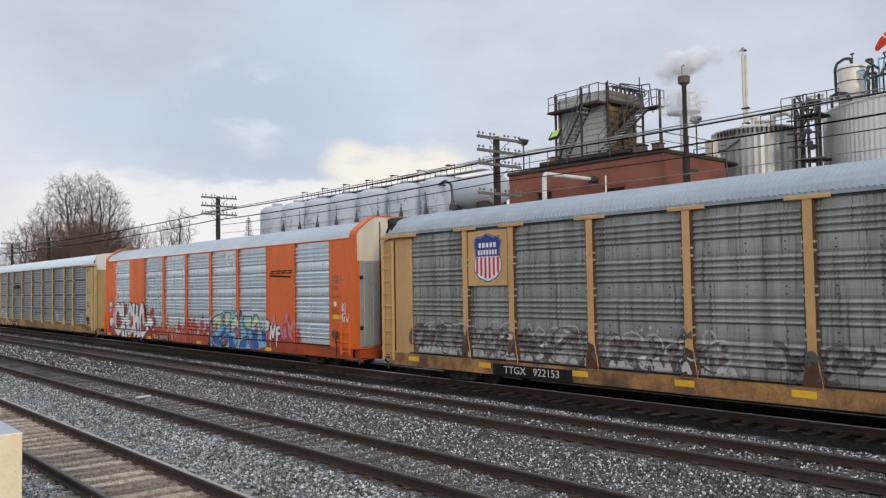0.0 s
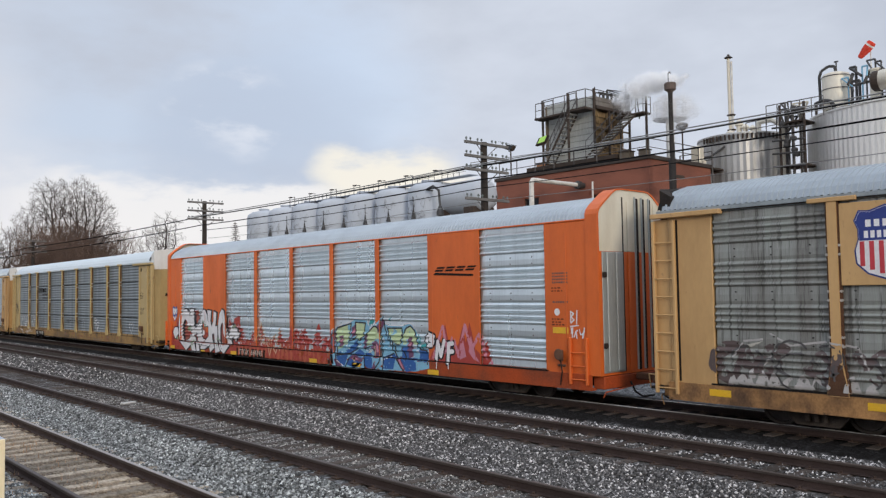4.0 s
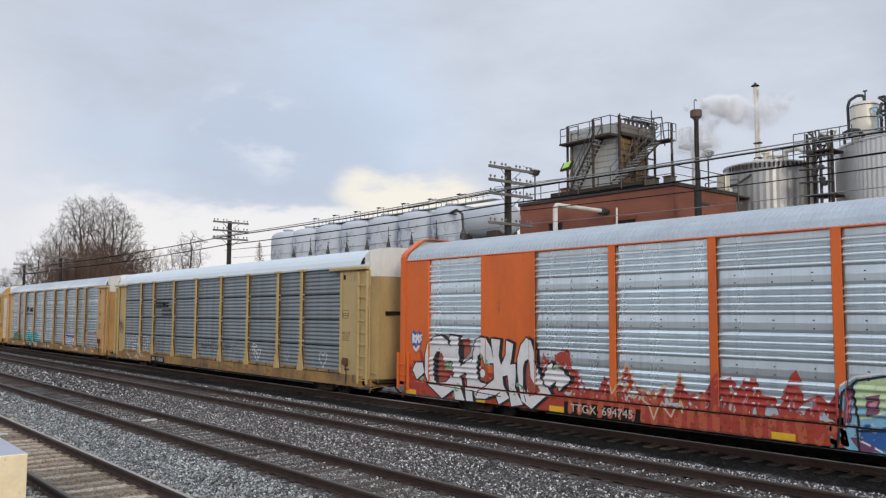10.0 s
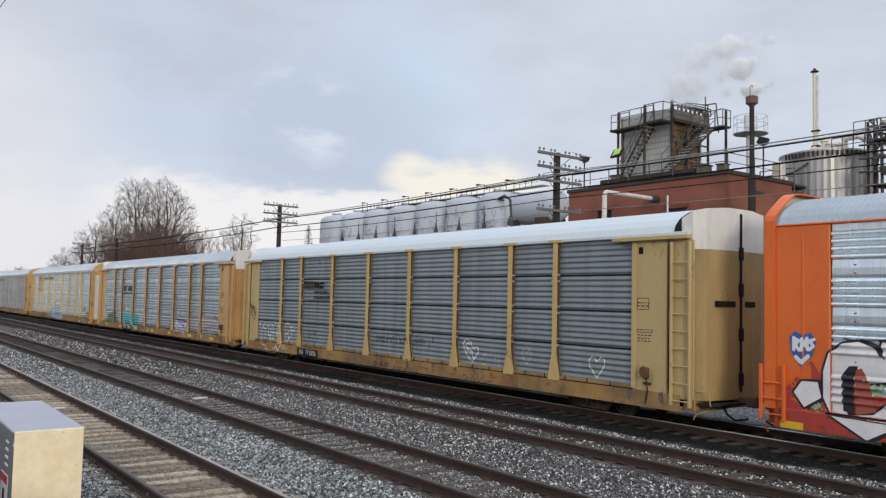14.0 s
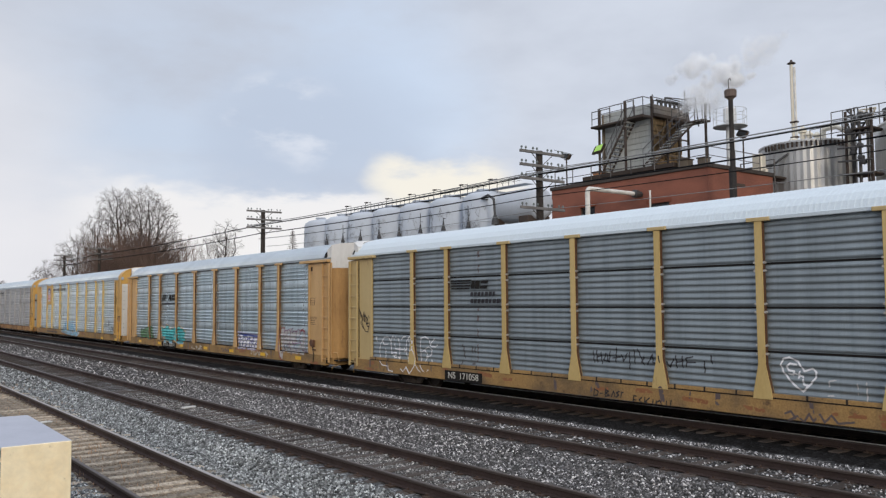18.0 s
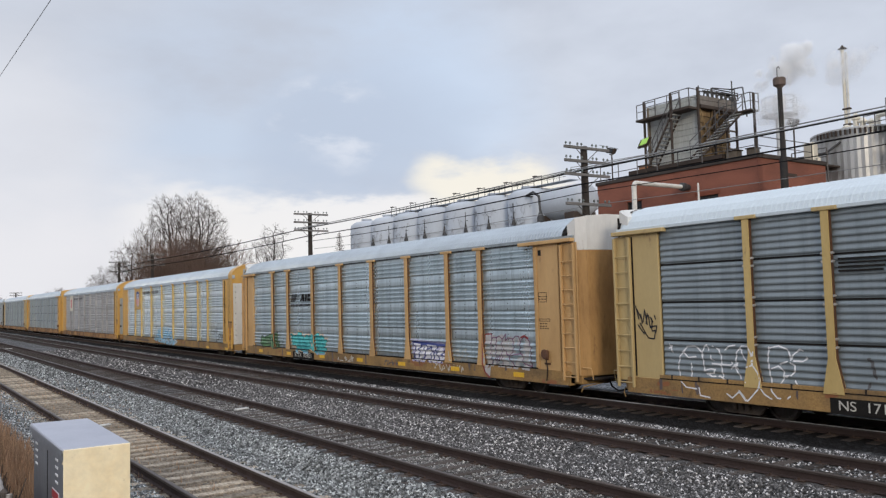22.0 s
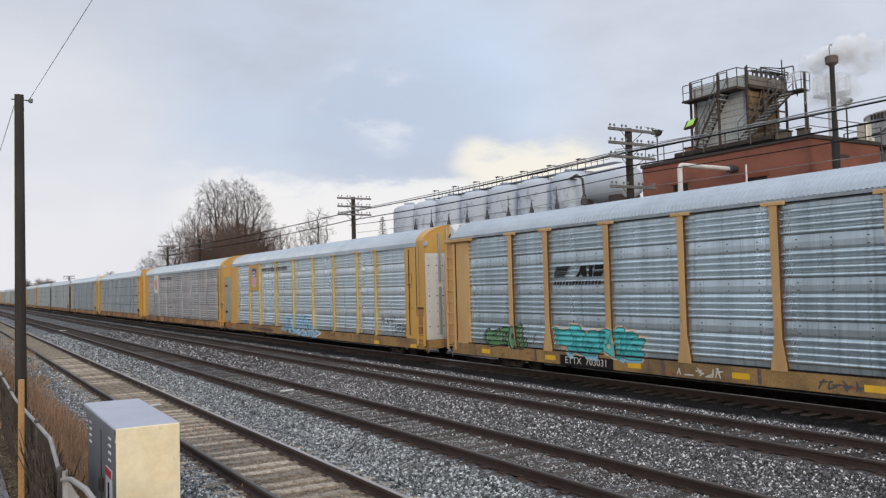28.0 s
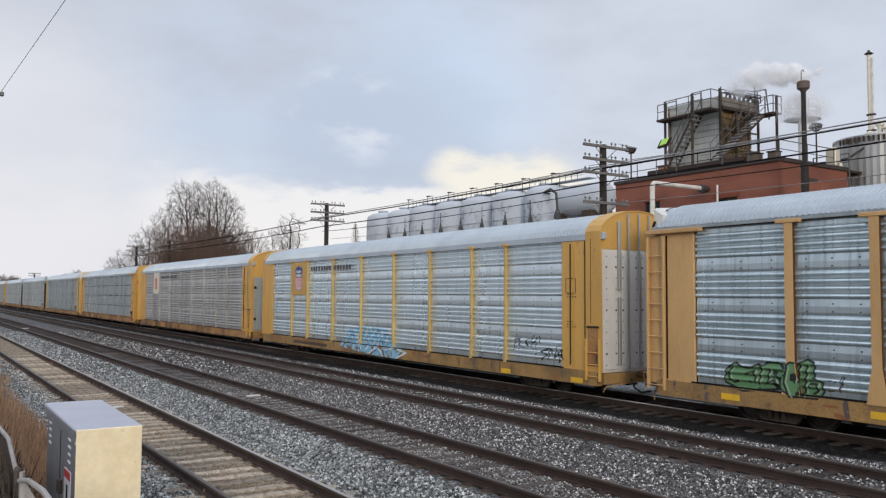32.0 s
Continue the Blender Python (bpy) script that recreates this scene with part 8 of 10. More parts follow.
def roof_tower():
    t = thing("rooftop_tower", "weathered board-clad cooling tower in a rusty steel frame with stairs", "cooling tower")
    F = M["frame_steel"]
    for x, y, top in ((TX0, TY0, TZ1), (-31.75, TY0 - 0.8, TZ1 - 0.15), (TX1 + 0.06, TY0 - 0.02, TZ1), (TX1 + 0.06, TY1, TZ1 - 0.2), (TX0, TY1, TZ1), (-28.1, 41.0, 14.42), (TX1 + 0.12, TY0 + 1.35, 13.9), (TX1 + 0.12, TY0 + 2.5, 13.9)):
        part("column", Shape().slab(x - 0.06, x + 0.06, y - 0.06, y + 0.06, BZ - 0.22, top, 0.01), F, t)
    part("base_frame", Shape().slab(TX0 - 0.4, TX1 + 2.4, TY0 - 1.2, TY1 + 0.2, BZ + 0.25, BZ + 0.50, 0.02), F, t)
    xa, xb = TX0 + 0.36, TX1 - 0.06
    part("core", Shape().slab(xa + 0.12, xb - 0.30, TY0 + 0.22, TY1 - 0.2, BZ + 0.504, 14.30, 0.02), TOWER_SIDE, t)
    for i in range(9):                      # boards of the front, lower then upper
        z = BZ + 0.52 + i * 0.348
        part("front_board", Shape().slab(xa, xb, TY0 + 0.12, TY0 + 0.20, z, z + 0.330, 0.012), M["tower_panel"], t)
    for i in range(3):
        z = 13.86 + i * 0.265
        part("front_board", Shape().slab(xa - 0.04, xb + 0.10, TY0 + 0.02, TY0 + 0.12, z, z + 0.250, 0.012), M["tower_panel"], t)
    part("corner_board", Shape().slab(xa - 0.14, xa - 0.002, TY0 - 0.02, TY0 + 0.2, BZ + 0.51, 14.62, 0.012), M["tower_dark"], t)
    for i in range(2):
        z = 14.06 + i * 0.275
        part("upper_side_board", Shape().slab(TX1 - 0.10, TX1 + 0.10, TY0 + 0.13, TY1, z, z + 0.260, 0.012), TOWER_SIDE, t)
    part("side_beam", Shape().slab(TX1 - 0.14, TX1 + 0.18, TY0 + 0.1, TY1 + 0.1, 13.84, 14.05, 0.02), F, t)
    for i in range(8):
        z = BZ + 0.52 + i * 0.40
        part("side_board", Shape().slab(TX1 - 0.28, TX1 - 0.20, TY0 + 0.2, TY1 - 0.3, z, z + 0.36, 0.012), M["tower_wood"], t)
    for ya, yb in ((TY0 + 0.2, TY0 + 1.35), (TY0 + 1.35, TY0 + 2.5)):
        part("side_brace", Shape().rod((TX1 + 0.02, ya, BZ + 0.6), (TX1 + 0.02, yb, 13.8), 0.035, n=5), M["tower_wood"], t)
        part("side_brace", Shape().rod((TX1 + 0.02, yb, BZ + 0.6), (TX1 + 0.02, ya, 13.8), 0.035, n=5), M["tower_wood"], t)
    for z in (11.6, 12.7):
        part("side_girt", Shape().slab(TX1 - 0.02, TX1 + 0.06, TY0 + 0.1, TY1, z, z + 0.09, 0.01), M["tower_dark"], t)
    part("fan_deck", Shape().slab(xa, TX1 - 0.18, TY0 + 0.22, TY1 - 0.2, 14.32, 14.45, 0.02), M["tower_dark"], t)
    part("walkway", Shape().slab(TX0 - 0.05, -31.75, TY0 - 0.75, TY0 + 0.01, 13.70, 13.82, 0.01), F, t)
    part("landing", Shape().slab(-31.74, TX1 + 0.05, TY0 - 0.85, TY0 + 0.01, 13.72, 13.86, 0.01), F, t)
    part("side_walkway", Shape().slab(TX1 + 0.11, -28.1, 40.7, 41.5, 13.40, 13.50, 0.01), F, t)
    # stairs
    for nm, p, q, wide in (("front_stair", (-33.55, TY0 - 0.15, BZ + 0.55), (-31.55, TY0 - 0.15, 13.70), (0, 0.75)), ("side_stair", (-29.4, TY0 - 1.2, BZ + 0.55), (-28.75, 40.9, 13.45), (0.75, 0))):
        P, Q = Vector(p), Vector(q)
        st = part(nm, Shape().rod(P, Q, 0.06, n=6).rod(P + Vector((*wide, 0)) * -1, Q + Vector((*wide, 0)) * -1, 0.06, n=6), F, t)
        n = 13
        for i in range(n):
            c = P.lerp(Q, (i + 0.5) / n)
            if wide[1]:
                s = Shape().slab(c.x - 0.14, c.x + 0.14, c.y - wide[1], c.y, c.z - 0.02, c.z + 0.02, 0.005)
            else:
                s = Shape().slab(c.x - wide[0], c.x, c.y - 0.13, c.y + 0.13, c.z - 0.02, c.z + 0.02, 0.005)
            part("tread", s, M["tread"], st)
        for off in (Vector((0, 0, 0)), Vector((*wide, 0)) * -1):
            for k, dz in enumerate((0.5, 1.0)):
                part("stair_rail", Shape().rod(P + off + Vector((0, 0, dz)), Q + off + Vector((0, 0, dz)), 0.025, n=5), M["rail_steel"], st)
            for i in range(6):
                c = P.lerp(Q, i / 5) + off
                part("baluster", Shape().rod(c, c + Vector((0, 0, 1.0)), 0.022, n=5), M["rail_steel"], st)
    # pipework on the deck
    for k in range(7):
        y = 39.7 + 0.42 * k
        part("pipe", Shape().pipe([(-30.5, y, 14.45), (-30.5, y, 14.80 + 0.06 * (k % 3)), (-30.5, y + 0.30, 14.86 + 0.05 * (k % 2)), (-30.5, y + 0.30, 14.5)], 0.045), M["pipe_dark"], t)
    part("header_pipe", Shape().rod((-30.5, 39.6, 14.92), (-30.4, 42.7, 14.98), 0.06, n=8), M["pipe_dark"], t)
    part("header_pipe", Shape().pipe([(-30.9, 39.8, 14.5), (-30.9, 39.8, 15.02), (-30.8, 41.8, 15.06), (-30.6, 42.6, 14.8)], 0.045, 6), M["pipe_dark"], t)
    for a in ([(-30.2, 40.0, 14.55), (-30.2, 40.0, 15.05), (-30.2, 42.5, 15.05), (-30.2, 42.5, 14.6)], [(-30.6, 40.6, 14.5), (-30.6, 40.6, 15.25), (-30.2, 42.2, 15.25), (-30.2, 42.2, 14.2)],
              [(-31.5, 40.5, 14.5), (-31.5, 40.5, 15.6)], [(-30.3, 42.1, 14.5), (-30.3, 42.1, 15.8)], [(-30.0, 41.4, 15.1), (-29.2, 41.6, 15.1), (-29.0, 41.6, 13.3)]):
        part("pipe", Shape().pipe(a, 0.038), M["pipe_dark"], t)
    return t


roof_tower()
handrail("tower_railing", [(TX0, TY0 - 0.02), (-31.75, TY0 - 0.02)], 14.30, 0.75, "rusty pipe railing round the tower deck", 0.9)
handrail("tower_railing", [(-31.75, TY0 - 0.8), (TX1 + 0.05, TY0 - 0.8), (TX1 + 0.05, TY0 - 0.05)], 13.86, 1.05, "rusty pipe railing round the stair landing", 0.6)
handrail("tower_railing", [(TX1 + 0.06, TY0 + 0.1), (TX1 + 0.06, TY1 - 0.1)], 14.60, 0.42, "rusty pipe railing round the tower deck", 0.9)
handrail("tower_railing", [(TX1 + 0.2, 40.72), (-28.12, 40.72), (-28.12, 41.48)], 13.50, 0.95, "rusty pipe railing round the stair landing", 0.6)
handrail("tower_railing", [(TX0 + 0.05, TY0 - 0.72), (-33.0, TY0 - 0.72)], 13.82, 0.90, "rusty pipe railing on the tower walkway", 0.8)


def floodlight(x, y, z, turn, lit):
    f = thing("floodlight", "tilted floodlight on a short mast, lit green" if lit else "tilted grey floodlight with a visor on a short mast", "floodlight", "roof floodlights", at=pose(x, y, z, 0, 0, turn))
    part("mast", Shape().rod((0, 0, -2.2), (0, 0, 0.10), 0.045, n=8), M["frame_steel"], f)
    part("yoke", Shape().box(-0.16, 0.16, -0.04, 0.04, 0.06, 0.13), M["frame_steel"], f)

    lean = 0.85 if lit else 0.3

    def tilted(sh, turn_y):
        """Leans a part to one side and swings it about the yoke."""
        sh.v = [tuple(Matrix.Rotation(radians(turn_y), 3, "Y") @ Vector((a + lean * c, b, c)) + Vector((0, 0, 0.36))) for a, b, c in sh.v]
        return sh

    if lit:
        part("housing", tilted(Shape().slab(-0.36, 0.30, -0.12, 0.16, -0.22, 0.20, 0.03), -9), M["frame_steel"], f)
        part("lens", tilted(Shape().slab(-0.22, 0.28, -0.142, -0.122, -0.13, 0.18, 0.008), -9), glowing, f)
    else:
        part("housing", tilted(Shape().slab(-0.30, 0.30, -0.16, 0.18, -0.22, 0.10, 0.05), 14), M["frame_steel"], f)
        part("visor", tilted(Shape().slab(-0.88, 0.26, -0.26, 0.28, 0.13, 0.155, 0.008), 18), M["rail_steel"], f)
        part("lens", tilted(Shape().slab(-0.26, 0.22, -0.18, -0.162, -0.18, 0.06, 0.006), 14), M["window"], f)


floodlight(-32.95, 37.2, 11.72, 8, True)
floodlight(-35.75, 37.3, 11.75, 12, False)
floodlight(-26.9, 42.9, 12.35, 25, False)
for x, w, h in ((-33.9, 0.7, 0.7), (-26.4, 0.5, 0.5), (-27.6, 0.7, 0.55)):
    part_ = thing("rooftop_box", "small rusty equipment box standing on the brick roof", "equipment box", "roof boxes")
    part("casing", Shape().slab(x - w / 2, x + w / 2, BY0 + 1.0, BY0 + 1.5, BZ - 0.22, BZ + h, 0.03), M["roof_orange"] if x < -30 else M["tower_dark"], part_)
    part("lid", Shape().slab(x - w / 2 - 0.05, x + w / 2 + 0.05, BY0 + 0.95, BY0 + 1.55, BZ + h + 0.003, BZ + h + 0.07, 0.02), M["frame_steel"], part_)
pp = thing("wall_pipe", "white lagged pipe bent into the brick wall", "pipe")
part("riser", Shape().rod((-29.75, 32.6, -0.4), (-29.75, 32.6, 8.78), 0.13, n=12), M["pipe_white"], pp)
part("elbow", Shape().rod((-29.75, 32.6, 8.78), (-29.75, 32.75, 8.95), 0.135, n=12), M["pipe_white"], pp)
part("run", Shape().rod((-29.75, 32.72, 8.95), (-29.75, 36.4, 8.95), 0.12, n=12), M["pipe_white"], pp)
part("valve", Shape().turned([(0.14, 0.0), (0.24, 0.05), (0.24, 0.3), (0.17, 0.4), (0.17, 0.62)], (-29.75, 36.38, 8.95), 12, "y"), M["pipe_dark"], pp)
wp = thing("vent_pipe", "thin white vent pipe standing before the brick wall", "pipe")
part("tube", Shape().rod((-28.3, 36.0, -0.4), (-28.3, 36.0, 8.95), 0.05, n=8), M["pipe_white"], wp)


def stack():
    s = thing("exhaust_stack", "slim black exhaust stack with a rusty square cap", "chimney")
    x, y = -23.2, 36.0
    part("tube", Shape().rod((x, y, -0.4), (x, y, 13.0), 0.118, n=14), M["stack"], s)
    part("sleeve", Shape().rod((x, y, -0.4), (x, y, 9.5), 0.185, n=14), M["stack"], s)
    part("brace", Shape().box(x - 0.05, x + 0.05, y + 0.1, BY0 - 0.002, 8.6, 8.75), M["frame_steel"], s)
    part("cap", Shape().turned([(0.13, -0.06), (0.17, 0.0), (0.29, 0.08), (0.30, 0.40), (0.26, 0.44), (0.12, 0.44)], (x, y, 13.0), 12), M["stack_cap"], s)
    part("hook", Shape().pipe([(x - 0.1, y, 13.5), (x - 0.1, y, 13.95), (x, y, 14.02), (x + 0.05, y, 13.9)], 0.02), M["frame_steel"], s)


stack()


def tall_stack():
    s = thing("tall_flue", "tall slim pale twin flue with clamps and a small cap", "chimney")
    x, y = -38.7, 70.0
    part("flue", Shape().rod((x - 0.12, y, -0.4), (x - 0.12, y, 24.3), 0.15, n=12), M["vessel"], s)
    part("flue", Shape().rod((x + 0.18, y, -0.4), (x + 0.18, y, 24.0), 0.10, n=10), M["pipe_white"], s)
    for z in (11.6, 12.9, 17.5, 18.9):
        part("clamp", Shape().slab(x - 0.35, x + 0.36, y - 0.2, y + 0.2, z, z + 0.15, 0.04), M["frame_steel"], s)
    part("cap", Shape().turned([(0.2, 0.0), (0.4, 0.08), (0.15, 0.25), (0.08, 0.4)], (x - 0.1, y, 24.32), 10), M["frame_steel"], s)


tall_stack()


def ribbed_tank(name, label, x, y, r, z1, n, dome, mat="silo"):
    t = thing(name, label, "tank", "plant tanks")
    v, prof = Shape(), []
    m = n * 2
    ring = []
    for i in range(m):
        w = 2 * math.pi * i / m
        rr = r + (0.028 if i % 2 else 0.0)
        ring.append((x + rr * math.cos(w), y + rr * math.sin(w)))
    v.add([(a, b, z) for z in (-0.4, z1) for a, b in ring], [(i, (i + 1) % m, m + (i + 1) % m, m + i) for i in range(m)])
    part("shell", v, M[mat], t)
    roof = Shape().turned([(r + 0.08, -0.02), (r + 0.08, 0.10), (r * 0.96, 0.16), (r * 0.6, dome * 0.7), (r * 0.2, dome), (0.02, dome)], (x, y, z1), 40)
    part("roof", roof, M[mat], t)
    return t


TA = ribbed_tank("ribbed_tank", "grey ribbed round tank with fittings on its shallow roof", -26.05, 48.5, 2.74, 12.25, 46, 0.30, "stainless")
for k in range(22):
    w = -math.pi * (0.02 + 0.62 * k / 21)
    part("roof_bracket", Shape().slab(-26.05 + 2.86 * math.cos(w) - 0.05, -26.05 + 2.86 * math.cos(w) + 0.05, 48.5 + 2.86 * math.sin(w) - 0.05, 48.5 + 2.86 * math.sin(w) + 0.05, 11.95, 12.26, 0.015), M["frame_steel"], TA)
for x, h in ((-26.3, 0.5), (-25.7, 1.1), (-25.3, 0.75), (-24.8, 0.6)):
    part("fitting", Shape().turned([(0.16, 0.0), (0.16, h * 0.6), (0.26, h * 0.65), (0.26, h * 0.75), (0.08, h)], (x, 47.4, 12.35), 10), M["vessel"], TA)
part("vent_pipe", Shape().pipe([(-24.3, 47.2, 12.4), (-24.3, 47.2, 13.0), (-23.2, 46.6, 12.9), (-22.4, 46.4, 12.4), (-22.4, 46.4, 8.0)], 0.14, 8), M["vessel"], TA)
TB = ribbed_tank("large_tank", "large pale ribbed storage tank with dark stains under its rim", -16.6, 51.0, 5.9, 12.6, 120, 0.55)


def vessel():
    t = thing("process_vessel", "cream upright process vessel with a dark gooseneck pipe", "tank", "plant tanks")
    x, y = -19.62, 47.2
    sh = Shape().turned([(0.74, 0), (0.74, 1.95), (0.70, 2.05), (0.45, 2.16), (0.02, 2.20)], (x, y, 12.9), 24)
    sh.smooth = True
    part("shell", sh, M["vessel"], t)
    for z in (13.3, 14.05, 14.78):
        part("band", Shape().turned([(0.745, 0), (0.765, 0.01), (0.765, 0.05), (0.745, 0.06)], (x, y, z), 24), M["rail_steel"], t)
    part("gooseneck", Shape().pipe([(x - 0.82, y - 0.2, 13.2), (x - 0.84, y - 0.2, 14.95), (x - 0.72, y - 0.2, 15.28), (x - 0.35, y - 0.1, 15.50), (x - 0.05, y, 15.46), (x + 0.02, y, 15.1)], 0.085, 8), M["pipe_dark"], t)
    part("valve", Shape().rod((x + 0.05, y, 15.1), (x + 0.05, y, 15.72), 0.04, n=6).box(x - 0.06, x + 0.16, y - 0.04, y + 0.04, 15.66, 15.74), M["pipe_dark"], t)
    part("skirt", Shape().rod((x, y, 8.0), (x, y, 12.9), 0.6, n=14), M["pipe_dark"], t)
    part("side_pipe", Shape().pipe([(x - 0.95, y - 0.6, 13.35), (x - 0.4, y - 0.9, 13.42), (x + 0.05, y - 0.95, 13.30), (x + 0.22, y - 0.9, 13.0), (x + 0.22, y - 0.9, 9.0)], 0.11, 8), M["pipe_dark"], t)


vessel()


def pipe_rack():
    """Open steel platform with pipes between the tanks."""
    t = thing("pipe_platform", "dark steel service platform crowded with pipes and valves", "platform")
    x0, x1, y0, y1 = -22.1, -20.7, 45.4, 47.0
    for z in (9.8, 12.3):
        part("floor", Shape().slab(x0, x1, y0, y1, z, z + 0.1, 0.01), M["frame_steel"], t)
    for x in (x0, x1):
        for y in (y0, y1):
            part("column", Shape().slab(x - 0.06, x + 0.06, y - 0.06, y + 0.06, -0.4, 13.4, 0.01), M["frame_steel"], t)
    rng = random.Random(4)
    for k in range(10):
        x, y = rng.uniform(x0 + 0.1, x1 - 0.1), rng.uniform(y0, y1)
        top = rng.uniform(12.6, 14.0)
        part("pipe", Shape().pipe([(x, y, 6.0), (x, y, top), (x + rng.uniform(-0.7, 0.7), y, top), (x + rng.uniform(-0.3, 0.3), y, top - rng.uniform(0.2, 1.5))], rng.choice((0.04, 0.06, 0.09))), M[rng.choice(("pipe_dark", "pipe_dark", "rail_steel", "vessel"))], t)
    for k in range(8):
        x, z = rng.uniform(x0, x1), rng.uniform(10.2, 13.4)
        part("valve", Shape().turned([(0.05, -0.15), (0.16, -0.12), (0.16, 0.12), (0.05, 0.15)], (x, y0 - 0.1, z), 8, "y"), M["pipe_dark"], t)
    for k in range(5):
        z = 9.0 + k * 0.75
        part("cross_pipe", Shape().rod((-22.5, y0 - 0.2, z + 0.1), (-20.6, y0 - 0.2, z), 0.055, n=8), M["pipe_dark"], t)
    return t


pipe_rack()
handrail("platform_railing", [(-22.9, 45.4), (-19.6, 45.4)], 12.4, 1.1, "dark pipe railing of the service platform", 0.7)
handrail("platform_railing", [(-24.6, 46.2), (-22.6, 46.0)], 12.0, 0.9, "dark pipe railing between the tanks", 0.7)
rk = thing("process_pipes", "tangle of grey and blue pipes above the large tank", "pipes")
rng = random.Random(9)
for k in range(11):
    x = -18.7 + k * 0.2 + rng.uniform(-0.06, 0.06)
    top = rng.uniform(14.0, 15.4)
    part("pipe", Shape().pipe([(x, 46.6, 12.6), (x, 46.6, top), (x + rng.uniform(-0.5, 0.5), 46.6, top), (x + rng.uniform(-0.4, 0.4), 46.4, top - 0.6)], rng.choice((0.04, 0.05, 0.08))), M["pipe_dark"] if k % 4 else INK["sky"], rk)
part("standpipe", Shape().turned([(0.3, 0), (0.3, 2.0), (0.36, 2.02), (0.36, 2.1)], (-17.3, 46.7, 12.6), 14), M["vessel"], rk)
part("header", Shape().rod((-18.6, 46.6, 14.0), (-16.9, 46.6, 14.1), 0.07, n=8), M["pipe_dark"], rk)
ht = thing("horizontal_drum", "cream horizontal drum with a dark round end on high legs", "tank", "plant tanks")
hd = Shape().turned([(0.02, -0.1), (0.35, -0.06), (0.50, 0.04), (0.54, 0.1), (0.54, 4.5), (0.4, 4.65), (0.02, 4.7)], (-16.95, 45.6, 13.78), 24, "x")
hd.smooth = True
part("shell", hd, M["vessel"], ht)
part("end_plate", Shape().turned([(0.02, -0.13), (0.46, -0.11), (0.54, -0.02), (0.56, 0.3), (0.545, 0.31)], (-16.95, 45.6, 13.78), 24, "x"), M["frame_steel"], ht)
for x in (-16.2, -13.2):
    part("leg", Shape().slab(x - 0.1, x + 0.1, 45.3, 45.9, -0.4, 13.26, 0.02), M["frame_steel"], ht)
ws = thing("windsock", "red windsock hanging on a thin white mast", "windsock")
part("mast", Shape().rod((-18.0, 48.0, 13.0), (-18.0, 48.0, 16.5), 0.035, n=6), M["pipe_white"], ws)
ck = Shape().turned([(0.02, -0.02), (0.22, 0.0), (0.25, 0.10), (0.25, 0.42), (0.19, 0.75), (0.14, 0.98), (0.06, 1.04)], (0, 0, 0), 14, "x")
ck.v = [tuple(Matrix.Rotation(radians(-46), 3, "Y") @ Vector((-v[0], v[1], v[2])) + Vector((-17.85, 47.9, 16.55))) for v in ck.v]
part("sock", ck, M["wind_red"], ws)
part("white_band", Shape().turned([(0.252, 0.16), (0.262, 0.17), (0.262, 0.25), (0.252, 0.26)], (0, 0, 0), 14, "x"), M["pipe_white"], ws)
ws.children[-1].data.transform(Matrix.Translation((-17.85, 47.9, 16.55)) @ Matrix.Rotation(radians(-46), 4, "Y") @ Matrix.Diagonal((-1, 1, 1, 1)))
sb = thing("pipe_cabinet", "pale steel instrument cabinet on a tall pedestal", "cabinet")
part("casing", Shape().slab(-27.05, -26.45, 44.0, 44.5, 10.5, 11.55, 0.03), M["vessel"], sb)
part("pedestal", Shape().slab(-26.95, -26.55, 44.1, 44.4, -0.4, 10.496, 0.02), M["frame_steel"], sb)
part("door", Shape().slab(-27.0, -26.5, 43.97, 43.998, 10.58, 11.47, 0.01), M["vessel"], sb)
sp_ = thing("vent_pipe", "pale upright vent pipe behind the end of the brick building", "pipe")
part("tube", Shape().rod((-26.05, 43.8, -0.4), (-26.05, 43.8, 10.55), 0.13, n=10), M["vessel"], sp_)
part("flange", Shape().turned([(0.13, 0), (0.19, 0.01), (0.19, 0.07), (0.13, 0.08)], (-26.05, 43.8, 9.6), 10), M["frame_steel"], sp_)
sd_ = thing("service_deck", "rusty service deck with railings between the brick building and the tanks", "platform")
part("deck", Shape().slab(-28.3, -25.9, 44.6, 46.0, 10.1, 10.22, 0.01), M["frame_steel"], sd_)
for x in (-28.2, -27.2, -26.0):
    part("post", Shape().rod((x, 44.62, -0.4 if x != -27.2 else 10.22), (x, 44.62, 11.2), 0.04, n=6), M["rail_steel"], sd_)
for z in (10.7, 11.2):
    part("rail", Shape().rod((-28.2, 44.62, z), (-26.0, 44.62, z), 0.03, n=6), M["rail_steel"], sd_)
part("valve", Shape().turned([(0.06, -0.2), (0.16, -0.15), (0.16, 0.15), (0.06, 0.2)], (-27.7, 44.8, 10.7), 10, "x"), M["pipe_dark"], sd_)
part("pipe", Shape().pipe([(-28.6, 44.9, 10.9), (-27.2, 44.9, 10.9), (-26.4, 45.2, 11.0), (-25.8, 45.8, 11.6)], 0.07, 8), M["pipe_dark"], sd_)
lm = thing("column_platform", "slim grey column with a round railed platform near its top", "column")
# platform steel paled towards the sky: the steam's haze is in its colour
HAZY = surf("haze_pale_steel", (0.66, 0.68, 0.71), 0.7, 0, grain=0.1)
part("shaft", Shape().rod((-26.5, 41.0, BZ - 0.4), (-26.5, 41.0, 13.6), 0.24, n=14), M["silo"], lm)
